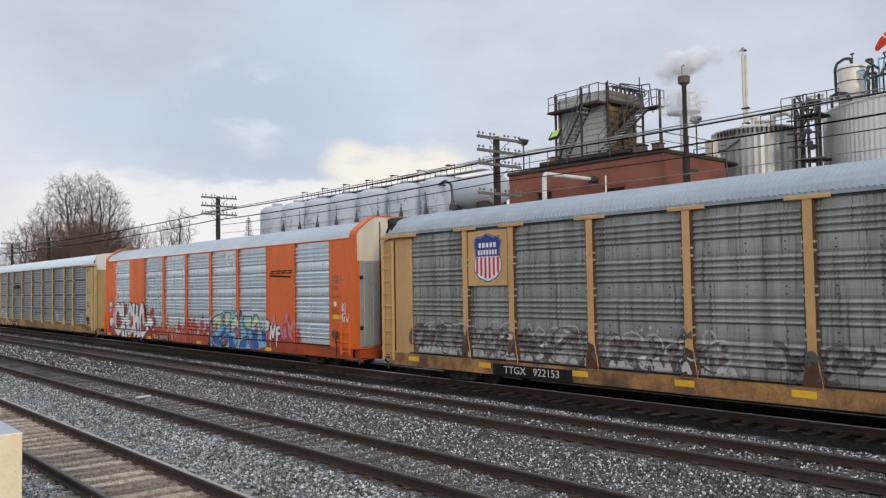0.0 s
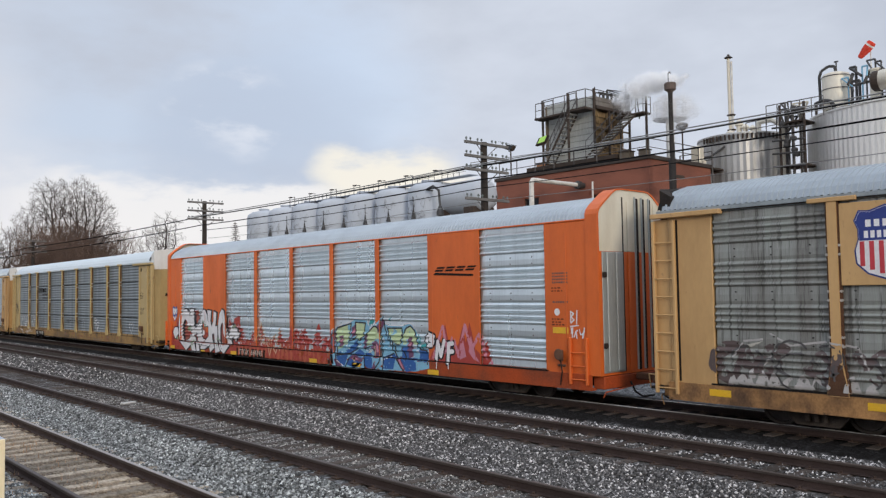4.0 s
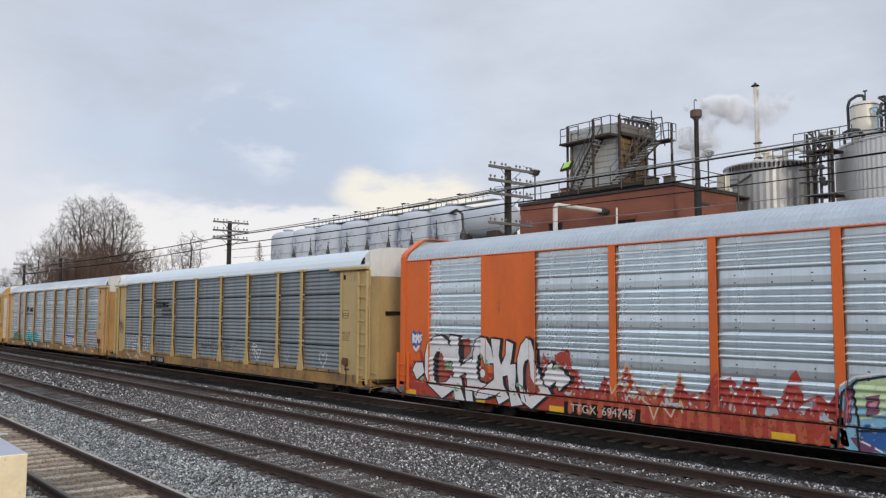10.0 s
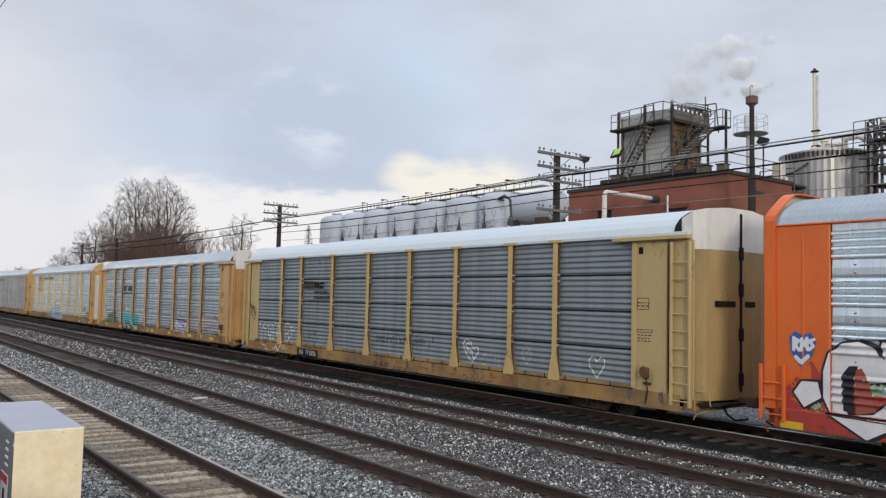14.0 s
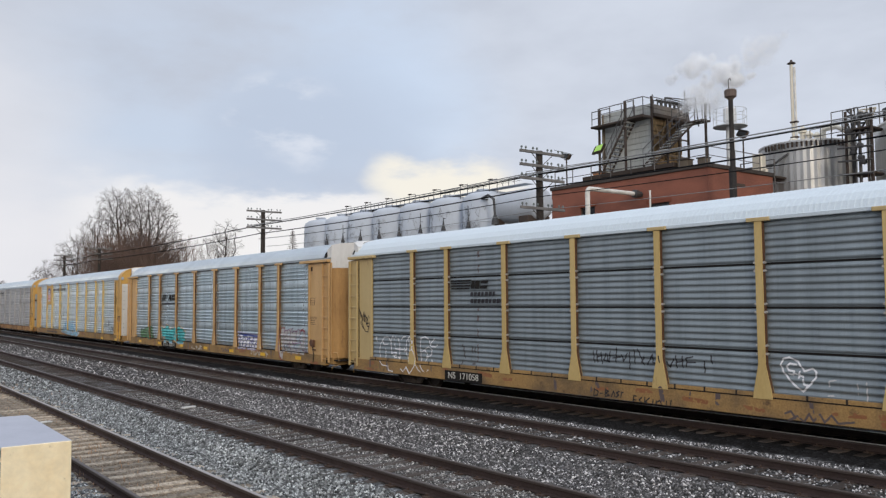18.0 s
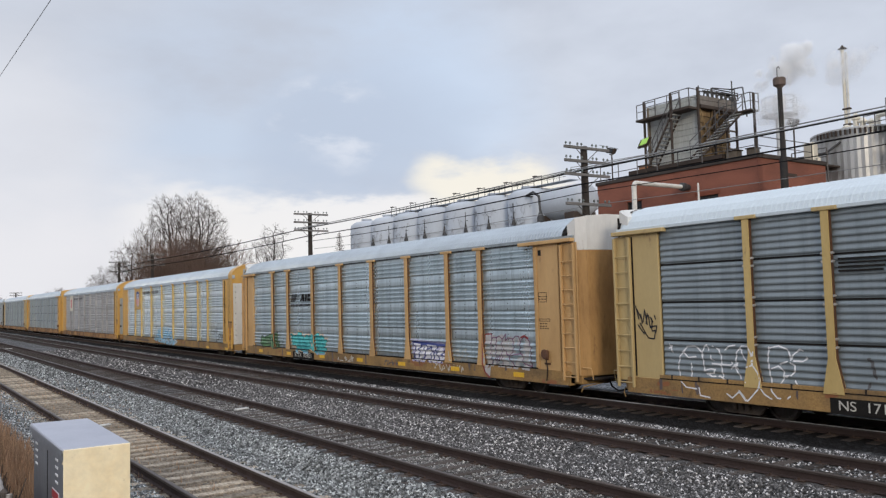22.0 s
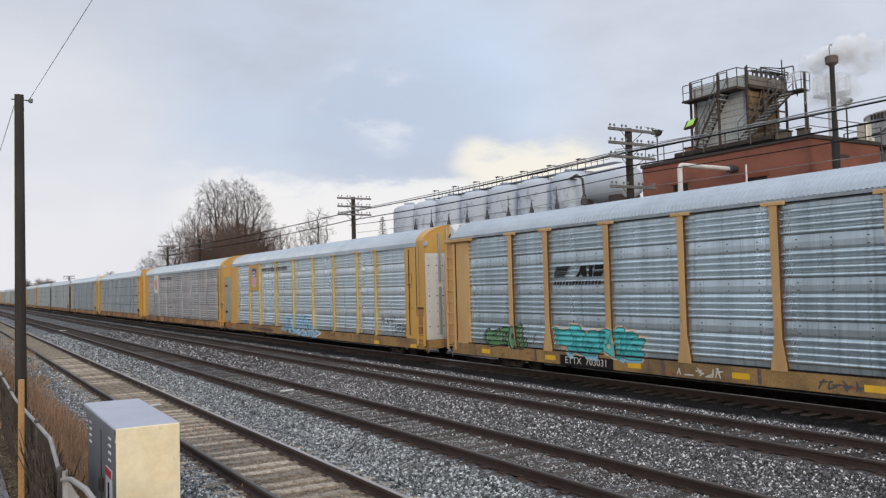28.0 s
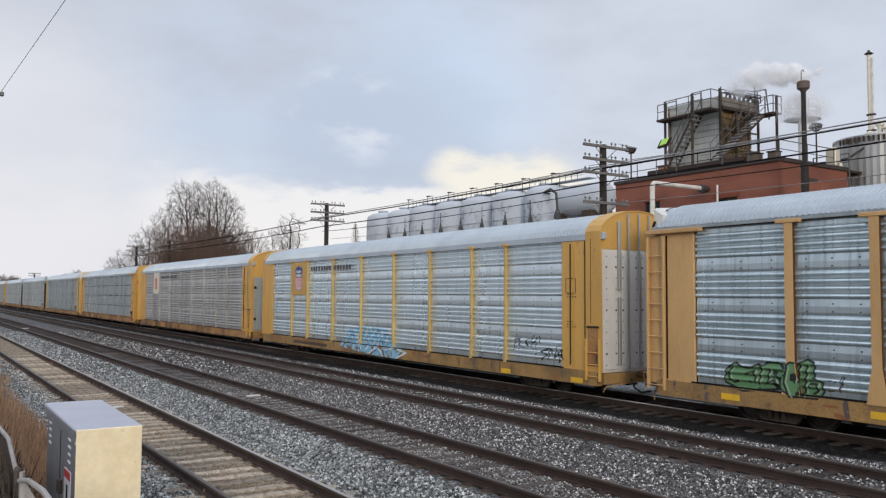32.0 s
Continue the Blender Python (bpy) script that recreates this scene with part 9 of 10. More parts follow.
part("head", Shape().turned([(0.26, 0), (0.36, 0.1), (0.36, 0.8), (0.15, 0.95)], (-26.5, 41.0, 13.0), 12), M["silo"], lm)
part("deck", Shape().turned([(0.26, 0), (0.95, 0.0), (0.95, 0.04), (0.26, 0.04)], (-26.5, 41.0, 12.75), 14), HAZY, lm)
for k in range(10):
    w = k * 0.628
    part("post", Shape().rod((-26.5 + 0.9 * math.cos(w), 41 + 0.9 * math.sin(w), 12.8), (-26.5 + 0.9 * math.cos(w), 41 + 0.9 * math.sin(w), 13.75), 0.018, n=5), HAZY, lm)
    w2 = w + 0.628
    for z in (13.3, 13.75):
        part("rail", Shape().rod((-26.5 + 0.9 * math.cos(w), 41 + 0.9 * math.sin(w), z), (-26.5 + 0.9 * math.cos(w2), 41 + 0.9 * math.sin(w2), z), 0.018, n=5), HAZY, lm)

# row of domed tanks with a walkway on top
for k in range(7):
    x = -57.4 + 3.36 * k
    t = thing("domed_tank", "pale grey upright tank with a domed top, streaked and scribbled on", "tank", "row of grey tanks")
    sh = Shape().turned([(1.67, 0), (1.67, 9.0 + 0.4), (1.60, 9.22 + 0.4), (1.3, 9.42 + 0.4), (0.7, 9.54 + 0.4), (0.02, 9.58 + 0.4)], (x, 32.2, -0.4), 36)
    sh.smooth = True
    part("shell", sh, M["tank_grey"], t)
    part("seam", Shape().turned([(1.662, 0), (1.70, 0.01), (1.70, 0.06), (1.662, 0.07)], (x, 32.2, 7.6), 36), M["tank_grey"], t)
    part("manhole", Shape().turned([(0.34, 0), (0.34, 0.25), (0.42, 0.27), (0.42, 0.36), (0.02, 0.40)], (x - 0.4, 32.0, 9.38), 14), M["tank_grey"], t)
    scr = Shape()
    rg = random.Random(k)
    for j in range(26):
        w = rg.uniform(-2.3, -1.0)
        z = rg.uniform(6.8, 8.5)
        pts = [((x + 1.685 * math.cos(w + i * 0.06)), 32.2 + 1.685 * math.sin(w + i * 0.06), z + rg.uniform(-0.3, 0.3)) for i in range(4)]
        scr.pipe(pts, 0.010, 4)
    part("scribble", scr, M["tank_seam"], t, "faded spray scribble", "stuff")
for k in range(8):
    x = -54.05 + 2.41 * k
    dr = thing("drain_funnel", "black tapered drain funnel hanging before the grey tanks", "pipe", "drain funnels")
    part("cone", Shape().turned([(0.15, 0), (0.14, 0.08), (0.07, 0.34), (0.035, 0.60), (0.024, 0.64)], (x, 30.42, 7.30), 10), M["pipe_dark"], dr)
    part("stem", Shape().rod((x, 30.42, 7.9), (x, 30.42, 8.6 if k % 2 else 8.1), 0.022, n=6), M["pipe_dark"], dr)
    part("bracket", Shape().rod((x, 30.42, 8.05), (x, 30.60, 8.05), 0.018, n=5), M["pipe_dark"], dr)
gn = thing("gooseneck_pipe", "black gooseneck fill pipe hanging before the tanks", "pipe")
part("tube", Shape().pipe([(-36.1, 30.6, 8.95), (-35.4, 30.45, 9.05), (-34.85, 30.4, 8.75), (-34.75, 30.4, 7.8)], 0.07, 8), M["pipe_dark"], gn)
part("cone", Shape().turned([(0.22, 0), (0.20, 0.25), (0.09, 0.55)], (-34.75, 30.4, 7.3), 12), M["pipe_dark"], gn)
part("bracket", Shape().rod((-36.1, 30.55, 8.9), (-36.1, 31.2, 8.9), 0.05), M["pipe_dark"], gn)
wk = thing("tank_walkway", "narrow steel walkway with hoops along the tops of the grey tanks", "walkway")
part("planks", Shape().slab(-53.5, -33.5, 31.6, 32.3, 9.60, 9.63, 0.01), M["tank_grey"], wk)
x = -53.0
k = 0
while x < -34:
    part("hoop", Shape().pipe([(x, 31.5, 9.3), (x, 31.5, 10.12), (x + 0.7, 31.5, 10.12), (x + 0.7, 31.5, 9.3)], 0.022, 5), M["rail_steel"], wk)
    part("lamp_box", Shape().slab(x - 0.05, x + 0.25, 31.4, 31.6, 10.13, 10.19, 0.02), M["frame_steel"], wk)
    part("hand_line", Shape().rod((x + 0.7, 31.5, 9.98), (x + 2.75, 31.5, 9.98), 0.014, n=5), M["rail_steel"], wk)
    part("hand_line", Shape().rod((x + 0.7, 31.5, 9.80), (x + 2.75, 31.5, 9.80), 0.011, n=5), M["rail_steel"], wk)
    for dx in (1.2, 2.2):
        part("stanchion", Shape().rod((x + dx, 31.5, 9.6), (x + dx, 31.5, 9.98), 0.016, n=5), M["rail_steel"], wk)
    part("stanchion", Shape().rod((x + 1.7, 31.5, 9.6), (x + 1.7, 31.5, 9.98), 0.018, n=5), M["rail_steel"], wk)
    x += 2.75
hz = thing("horizontal_tank", "pale grey horizontal tank with a dished end on dark saddles", "tank", "row of grey tanks")
sh = Shape().turned([(0.02, -0.25), (0.6, -0.15), (0.85, 0.05), (0.94, 0.3), (0.94, 3.9), (0.85, 4.1), (0.55, 4.25), (0.02, 4.32)], (-36.9, 32.2, 8.44), 28, "x")
sh.smooth = True
part("shell", sh, M["tank_grey"], hz)
for x in (-36.0, -33.4):
    part("saddle", Shape().slab(x - 0.4, x + 0.4, 31.3, 33.0, 6.6, 7.75, 0.03), M["frame_steel"], hz)
    part("leg", Shape().slab(x - 0.25, x + 0.25, 31.6, 32.8, -0.4, 6.598, 0.03), M["frame_steel"], hz)


# ---- trees ----
def bare_tree(name, label, x, y, height, seed, stems=3, spread=0.5, depth=6, twig_mat="twig", lean=0.0, width=1.0, trunk=0.26, low=0.25, ground=-0.35):
    """A leafless tree: forking limbs as tapered rods, and a crown of fine twigs."""
    rg = random.Random(seed)
    limbs, twigs = Shape(), Shape()

    def rod3(sh, p, q, r0, r1, n):
        sh.rod(p, q, r0, r1, n, caps=False)

    def grow(p, d, length, r, level):
        pts = [p]
        n = 3 if level < 3 else 2
        for i in range(n):
            d = (d + Vector((rg.uniform(-1, 1), rg.uniform(-1, 1), rg.uniform(-0.35, 0.75))) * 0.16).normalized()
            q = pts[-1] + d * (length / n)
            sh, k = (limbs, 6 if level < 2 else 4) if level < 4 else (twigs, 3)
            ra = r * (1 - 0.35 * i / n)
            rod3(sh, pts[-1], q, ra, r * (1 - 0.35 * (i + 1) / n), k)
            pts.append(q)
            if level >= depth:
                continue
            if i or level:
                for _ in range(rg.choice((1, 2, 2)) if level < depth - 1 else 3):
                    side = Vector((rg.uniform(-1, 1) * width, rg.uniform(-1, 1) * width, rg.uniform(-0.15, 0.8))).normalized()
                    nd = (d * (1 - spread) + side * spread).normalized()
                    grow(q, nd, length * rg.uniform(0.52, 0.78), max(r * rg.uniform(0.36, 0.52), 0.009), level + 1)
        if level < depth:
            grow(pts[-1], d, length * 0.72, max(r * 0.58, 0.009), level + 1)

    for s in range(stems):
        a = rg.uniform(0, 6.28)
        d = Vector((math.cos(a) * 0.22 * (stems > 1) + lean, math.sin(a) * 0.22 * (stems > 1), 1)).normalized()
        grow(Vector((rg.uniform(-0.4, 0.4) * (stems > 1), rg.uniform(-0.4, 0.4) * (stems > 1), 0)), d, height * low, trunk, 0)
    top = max(max(v[2] for v in limbs.v), max([v[2] for v in twigs.v] or [0]))
    k = height / top
    for sh in (limbs, twigs):
        sh.v = [(a * k, b * k, c * k) for a, b, c in sh.v]
    t = thing(name, label, "tree", "bare trees", at=pose(x, y, ground))
    part("trunk", raw_mesh("trunk", limbs.v, [f if len(f) == 4 else (*f, f[-1]) for f in limbs.f], M["bark"]), None, t)
    if twigs.f:
        part("crown", raw_mesh("crown", twigs.v, twigs.f, M[twig_mat]), None, t, "fine bare twigs")
    return t


def crown_tree(name, label, x, y, blobs, seed, trunk, twig_mat="twig", points=900, step=0.45, ground=-0.35, sprays=6):
    """A leafless tree whose limbs grow towards points strewn through rounded crowns: blobs are (dx, dy, z, rx, ry, rz)."""
    rng = np.random.default_rng(seed)
    share = np.array([b[3] * b[4] * b[5] for b in blobs])
    pts = []
    for b, n in zip(blobs, (points * share / share.sum()).astype(int)):
        q = rng.normal(0, 1, (n, 3))
        q = q / np.linalg.norm(q, axis=1)[:, None] * (rng.random(n) ** 0.42)[:, None]
        pts.append(q * (b[3], b[4], b[5]) + (b[0], b[1], b[2]))
    pts = np.concatenate(pts)
    low = max(1.0, pts[:, 2].min() * 0.8)
    nodes, parent = [np.zeros(3)], [-1]
    while nodes[-1][2] < low:
        nodes.append(nodes[-1] + np.array([rng.normal(0, 0.05), rng.normal(0, 0.05), step]))
        parent.append(len(nodes) - 2)
    near = np.full(len(pts), 1e9)
    who = np.zeros(len(pts), int)
    for i, n in enumerate(nodes):
        d = np.linalg.norm(pts - n, axis=1)
        who = np.where(d < near, i, who)
        near = np.minimum(near, d)
    alive = np.ones(len(pts), bool)
    for _ in range(70):
        if not alive.any() or len(nodes) > 2600:
            break
        first = len(nodes)
        for i in np.unique(who[alive]):
            v = pts[alive & (who == i)] - nodes[i]
            v = (v / np.linalg.norm(v, axis=1)[:, None]).mean(0) + rng.normal(0, 0.12, 3) + (0, 0, 0.05)
            nodes.append(nodes[i] + v / (np.linalg.norm(v) + 1e-6) * step)
            parent.append(int(i))
        for i in range(first, len(nodes)):
            d = np.linalg.norm(pts - nodes[i], axis=1)
            who = np.where(d < near, i, who)
            near = np.minimum(near, d)
        alive &= near > step * 1.1
    load = [0.0] * len(nodes)
    kids = [0] * len(nodes)
    for i in range(len(nodes) - 1, 0, -1):
        load[i] = max(load[i], 1.0)
        load[parent[i]] += load[i]
        kids[parent[i]] += 1
    k = trunk / max(load) ** 0.5
    limbs, twigs = Shape(), Shape()
    for i in range(1, len(nodes)):
        r0, r1 = max(0.012, k * load[parent[i]] ** 0.5), max(0.010, k * load[i] ** 0.5)
        r0 = min(r0, r1 * 1.35)
        (limbs if r1 > 0.03 else twigs).rod(nodes[parent[i]], nodes[i], r0, r1, 5 if r1 > 0.03 else 3, caps=False)
        if load[i] < 5:
            d = nodes[i] - nodes[parent[i]]
            for _ in range(sprays if kids[i] == 0 else 2):
                e = d / np.linalg.norm(d) + rng.normal(0, 0.55, 3) + (0, 0, 0.15)
                p, e = nodes[i], e / np.linalg.norm(e)
                l = rng.uniform(0.5, 1.1) * step * 1.3
                twigs.rod(p, p + e * l, 0.008, 0.005, 3, caps=False)
                for _ in range(2):
                    g = e + rng.normal(0, 0.5, 3)
                    m = p + e * l * rng.uniform(0.4, 0.9)
                    twigs.rod(m, m + g / np.linalg.norm(g) * l * 0.7, 0.007, 0.005, 3, caps=False)
    t = thing(name, label, "tree", "bare trees", at=pose(x, y, ground))
    part("trunk", raw_mesh("trunk", limbs.v, [f if len(f) == 4 else (*f, f[-1]) for f in limbs.f], M["bark"]), None, t)
    part("crown", raw_mesh("crown", twigs.v, twigs.f, M[twig_mat]), None, t, "fine bare twigs")
    return t


def thicket(x0, x1, y0, y1, height, count, seed, label):
    """A dense stand of bare brush: hundreds of thin upright stems that fork near the top."""
    rg = random.Random(seed)
    sh = Shape()
    for i in range(count):
        x, y = rg.uniform(x0, x1), rg.uniform(y0, y1)
        u = (x - x0) / (x1 - x0)
        h = height * rg.uniform(0.55, 1.0) * (0.45 + 0.55 * math.sin(math.pi * min(1, max(0, u))) ** 0.5)
        p = Vector((x, y, -0.35))
        d = Vector((rg.uniform(-0.25, 0.25), rg.uniform(-0.25, 0.25), 1)).normalized()
        for k in range(4):
            q = p + d * h / 4
            sh.rod(p, q, 0.05 - 0.01 * k, 0.04 - 0.009 * k, 3, caps=False)
            for _ in range(2 + k):
                e = (d + Vector((rg.uniform(-1, 1), rg.uniform(-1, 1), rg.uniform(-0.1, 0.8))) * 0.8).normalized()
                m = q + e * h * rg.uniform(0.08, 0.22)
                sh.rod(q, m, 0.018, 0.010, 3, caps=False)
                for _ in range(2):
                    e2 = (e + Vector((rg.uniform(-1, 1), rg.uniform(-1, 1), rg.uniform(-0.2, 0.8))) * 0.8).normalized()
                    sh.rod(m, m + e2 * h * rg.uniform(0.05, 0.12), 0.012, 0.008, 3, caps=False)
            p, d = q, (d + Vector((rg.uniform(-0.3, 0.3), rg.uniform(-0.3, 0.3), 0))).normalized()
    ob = new("brush_thicket", raw_mesh("brush_thicket", sh.v, sh.f, M["twig_red"]))
    tagged(ob, label, "shrubs", kind="stuff")


TALL = "tall bare winter tree with a wide rounded crown of fine twigs"
crown_tree("bare_tree", TALL, -99.0, 31.0, [(-1.0, 0, 14.2, 4.4, 2.6, 3.2), (4.6, 0, 12.0, 4.2, 2.2, 3.2), (8.6, 0, 9.2, 2.6, 1.8, 2.2), (0, 0, 9.5, 4.5, 2.0, 2.5)], 3, 0.27, points=1300, step=0.5)
crown_tree("bare_tree", TALL, -108.6, 31.0, [(-2.2, 0, 15.4, 3.6, 2.4, 3.3), (1.8, 0, 13.4, 2.8, 2.0, 3.0), (0, 0, 10.0, 3.6, 2.0, 2.6)], 14, 0.26, points=1000, step=0.5)
crown_tree("bare_tree", "bare spreading tree among dense brush", -117.8, 30.6, [(0, 0, 12.6, 4.2, 2.4, 3.4), (-3.5, 0, 9.0, 3.6, 2.2, 2.6)], 21, 0.22, points=620, step=0.5)
crown_tree("bare_tree", "bare spreading tree among dense brush", -129.0, 30.5, [(0, 0, 10.0, 5.6, 2.6, 3.4)], 25, 0.2, points=560, step=0.5)
crown_tree("bare_tree", "bare spreading tree among dense brush", -142.0, 29.8, [(0, 0, 7.0, 7.0, 3.0, 3.4)], 33, 0.18, points=480, step=0.5)
thicket(-119, -87.0, 29.0, 32.0, 11.0, 1000, 5, "dense brown leafless brush under the tall trees")
thicket(-170, -116, 29.0, 32.0, 7.0, 160, 7, "low brown leafless brush along the line")
crown_tree("bare_tree", "small bare tree with crooked limbs", -83.4, 34.6, [(0.4, 0, 9.6, 1.5, 1.5, 2.6), (0.8, 0, 7.4, 1.6, 1.2, 1.6)], 41, 0.13, points=190, step=0.5)
crown_tree("bare_tree", "small bare tree with crooked limbs", -87.6, 35.4, [(0, 0, 8.6, 2.4, 2.0, 2.6)], 43, 0.12, points=330, step=0.45)
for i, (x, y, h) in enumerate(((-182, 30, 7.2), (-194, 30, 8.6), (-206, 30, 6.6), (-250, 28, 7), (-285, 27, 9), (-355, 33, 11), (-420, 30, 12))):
    bare_tree("distant_tree", "hazy bare tree far down the line", x, y, h, 60 + i, 3, 0.6, 5, "twig_hazed", 0, 1.3, 0.2)


def conifer(x, y, h):
    t = thing("distant_conifer", "thin sparse conifer far behind the tanks", "tree", "bare trees", at=pose(x, y, -0.35))
    part("trunk", Shape().rod((0, 0, 0), (0, 0, h), 0.16, 0.03, 6), M["bark"], t)
    rg = random.Random(2)
    sh = Shape()
    z = h * 0.25
    while z < h * 0.98:
        for k in range(9):
            a = rg.uniform(0, 6.28)
            l = (h - z) * 0.22 + 0.2
            q = Vector((math.cos(a) * l, math.sin(a) * l, z - 0.25 * l))
            sh.rod((0, 0, z), q, 0.03, 0.012, 3, caps=False)
            for j in range(4):
                c = Vector((0, 0, z)).lerp(q, 0.3 + 0.2 * j)
                sh.rod(c, c + Vector((rg.uniform(-0.3, 0.3), rg.uniform(-0.3, 0.3), -0.15)), 0.02, 0.01, 3, caps=False)
        z += 0.32
    part("crown", sh, M["twig_hazed"], t)


conifer(-117.5, 60.0, 15.0)


# ---- the yard's edge: cabinet, fence, poles, weeds ----
M.update({
    "asphalt": surf("worn_asphalt", (0.235, 0.24, 0.255), 0.9, 0, (0.17, 0.173, 0.182), 0.7, 0.5, 45, 0.25, 0.3),
    "line_paint": surf("worn_line_paint", (0.48, 0.48, 0.49), 0.8, 0, (0.30, 0.30, 0.30), 0.7, 2.0, 30, 0.2, 0.1),
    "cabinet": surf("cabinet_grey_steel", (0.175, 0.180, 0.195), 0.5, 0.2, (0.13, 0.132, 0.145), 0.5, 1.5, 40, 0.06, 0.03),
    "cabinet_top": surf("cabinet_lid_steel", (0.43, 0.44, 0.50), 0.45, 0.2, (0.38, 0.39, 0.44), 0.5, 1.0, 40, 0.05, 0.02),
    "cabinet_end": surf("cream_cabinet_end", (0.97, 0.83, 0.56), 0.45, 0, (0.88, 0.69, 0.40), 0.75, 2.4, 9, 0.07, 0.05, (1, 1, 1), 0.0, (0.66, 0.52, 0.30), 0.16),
    "sticker_white": surf("sticker_white", (0.70, 0.70, 0.72), 0.4, 0, grain=0.04, bump=0),
    "sticker_red": surf("sticker_red", (0.45, 0.05, 0.06), 0.4, 0, grain=0.04, bump=0),
    "fence_wire": surf("rusty_chain_link", (0.120, 0.102, 0.092), 0.8, 0.2, (0.075, 0.062, 0.055), 0.6, 3, 40, 0.2, 0),
    "fence_pipe": surf("galvanised_fence_pipe", (0.36, 0.34, 0.32), 0.6, 0.3, (0.24, 0.20, 0.17), 0.6, 2, 40, 0.15, 0.03),
    "vine": surf("dead_vines", (0.115, 0.090, 0.072), 0.95, 0, (0.070, 0.056, 0.046), 0.6, 3, 20, 0.3, 0),
    "guard": surf("orange_pole_guard", (0.50, 0.28, 0.12), 0.7, 0, (0.37, 0.205, 0.09), 0.6, 2, 20, 0.15, 0.05),
    "dry_grass": surf("dry_grass", (0.48, 0.30, 0.18), 0.95, 0, (0.27, 0.18, 0.125), 0.7, 1.0, 20, 0.3, 0, island=True, spread=0.3),
    "leaf": surf("dead_leaves", (0.16, 0.115, 0.075), 0.95, 0, (0.09, 0.065, 0.045), 0.7, 2, 20, 0.3, 0, island=True, spread=0.4),
    "white_board": surf("white_painted_board", (0.66, 0.65, 0.62), 0.7, 0, (0.46, 0.44, 0.42), 0.6, 4, 30, 0.15, 0.1),
    "plastic_bag": surf("pale_litter", (0.55, 0.56, 0.58), 0.5, 0, (0.40, 0.41, 0.43), 0.5, 6, 40, 0.1, 0.2),
    "cord": surf("yellowed_cord", (0.24, 0.20, 0.11), 0.8, 0, grain=0.1, bump=0),
})
pv = new("pavement", Shape().box(-220, 30, -45, 0.86, -0.33, -0.275).mesh("pavement", M["asphalt"]))
tagged(pv, "worn grey asphalt parking area beside the yard fence", "pavement", kind="structure")
for x in (-18.8, -25.3, -31.4, -37.6, -43.8, -50.0):
    ln = new("parking_line", Shape().box(x - 0.055, x + 0.055, -4.6, 0.78, -0.274, -0.268).mesh("parking_line", M["line_paint"]))
    tagged(ln, "faded white parking line on the asphalt", "road marking", "parking lines", "structure")

# made-up wall: keeps the view between cars dark and covers the tank's foot
gap_infill = new("wall_plant", Shape().box(-30.0, 8.0, 33.0, 33.3, -0.35, 4.4).mesh("wall_plant", surf("dark_gap_infill", (0.085, 0.082, 0.085), 0.9, 0, (0.05, 0.047, 0.047), 0.7, 0.6, 20, 0.2, 0.2)))
tagged(gap_infill, "added dark wall that darkens the gaps between the cars", "wall", kind="structure")
# added out of view to dim the low sky mirrored in the car screens
rear = new("wall_rear", Shape().box(-240, 90, -34.0, -33.4, -0.33, 7.0).mesh("wall_rear", surf("unseen_wall_brown", (0.17, 0.125, 0.10), 0.9, 0, (0.12, 0.09, 0.075), 0.6, 0.4, 20, 0.2, 0.2)))
tagged(rear, "added unseen brown wall that darkens reflections in the cars", "wall", kind="structure")

cb = thing("equipment_cabinet", "grey steel signal cabinet with a cream end panel beside the siding", "cabinet")
CX0, CX1, CY0, CY1, CZ = -12.9, -10.42, 1.74, 2.42, 1.38
# dark grey body and lid edge, paler lid top, cream end
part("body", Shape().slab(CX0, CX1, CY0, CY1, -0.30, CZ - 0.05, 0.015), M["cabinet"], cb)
lid = Shape().slab(CX0 - 0.05, CX1 - 0.001, CY0 - 0.04, CY1 + 0.04, CZ - 0.048, CZ, 0.012)
lid.v = [(a, b, c + (0.03 if a < -11.5 else 0)) for a, b, c in lid.v]
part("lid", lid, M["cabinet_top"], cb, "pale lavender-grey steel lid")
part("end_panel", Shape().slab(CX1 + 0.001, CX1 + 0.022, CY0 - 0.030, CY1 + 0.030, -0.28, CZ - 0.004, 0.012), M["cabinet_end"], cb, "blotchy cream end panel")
part("eave_trim", Shape().slab(CX0 - 0.02, CX1, CY0 - 0.022, CY0 - 0.002, CZ - 0.16, CZ - 0.06, 0.005), M["cabinet"], cb)
part("lid_fascia", Shape().slab(CX0 - 0.05, CX1 - 0.002, CY0 - 0.052, CY0 - 0.0405, CZ - 0.07, CZ - 0.006, 0.004), M["cabinet"], cb, "dark steel lid edge")
part("corner_trim", Shape().slab(CX1 - 0.10, CX1 + 0.004, CY0 - 0.012, CY0 - 0.001, 0.62, 0.92, 0.003), M["sticker_white"], cb)
part("torn_corner", Shape().plate([(CX1 - 0.12, 1.19), (CX1 + 0.02, 1.22), (CX1 + 0.02, 1.30)], CY0 - 0.025, CY0 - 0.013), M["cabinet_end"], cb)
for x in (-12.62, -11.02):
    for k in range(4):
        part("vent_slot", Shape().slab(x - 0.08, x + 0.08, CY0 - 0.010, CY0 + 0.002, 1.16 - k * 0.09, 1.19 - k * 0.09, 0.004), M["sticker_white"], cb)
st = part("warning_label", Shape().slab(-11.30, -10.85, CY0 - 0.010, CY0 - 0.001, 0.28, 0.80, 0.002), M["sticker_white"], cb, "white label with red bands")
part("label_band", Shape().slab(-11.29, -10.86, CY0 - 0.014, CY0 - 0.0105, 0.69, 0.79, 0.001), M["sticker_red"], st)
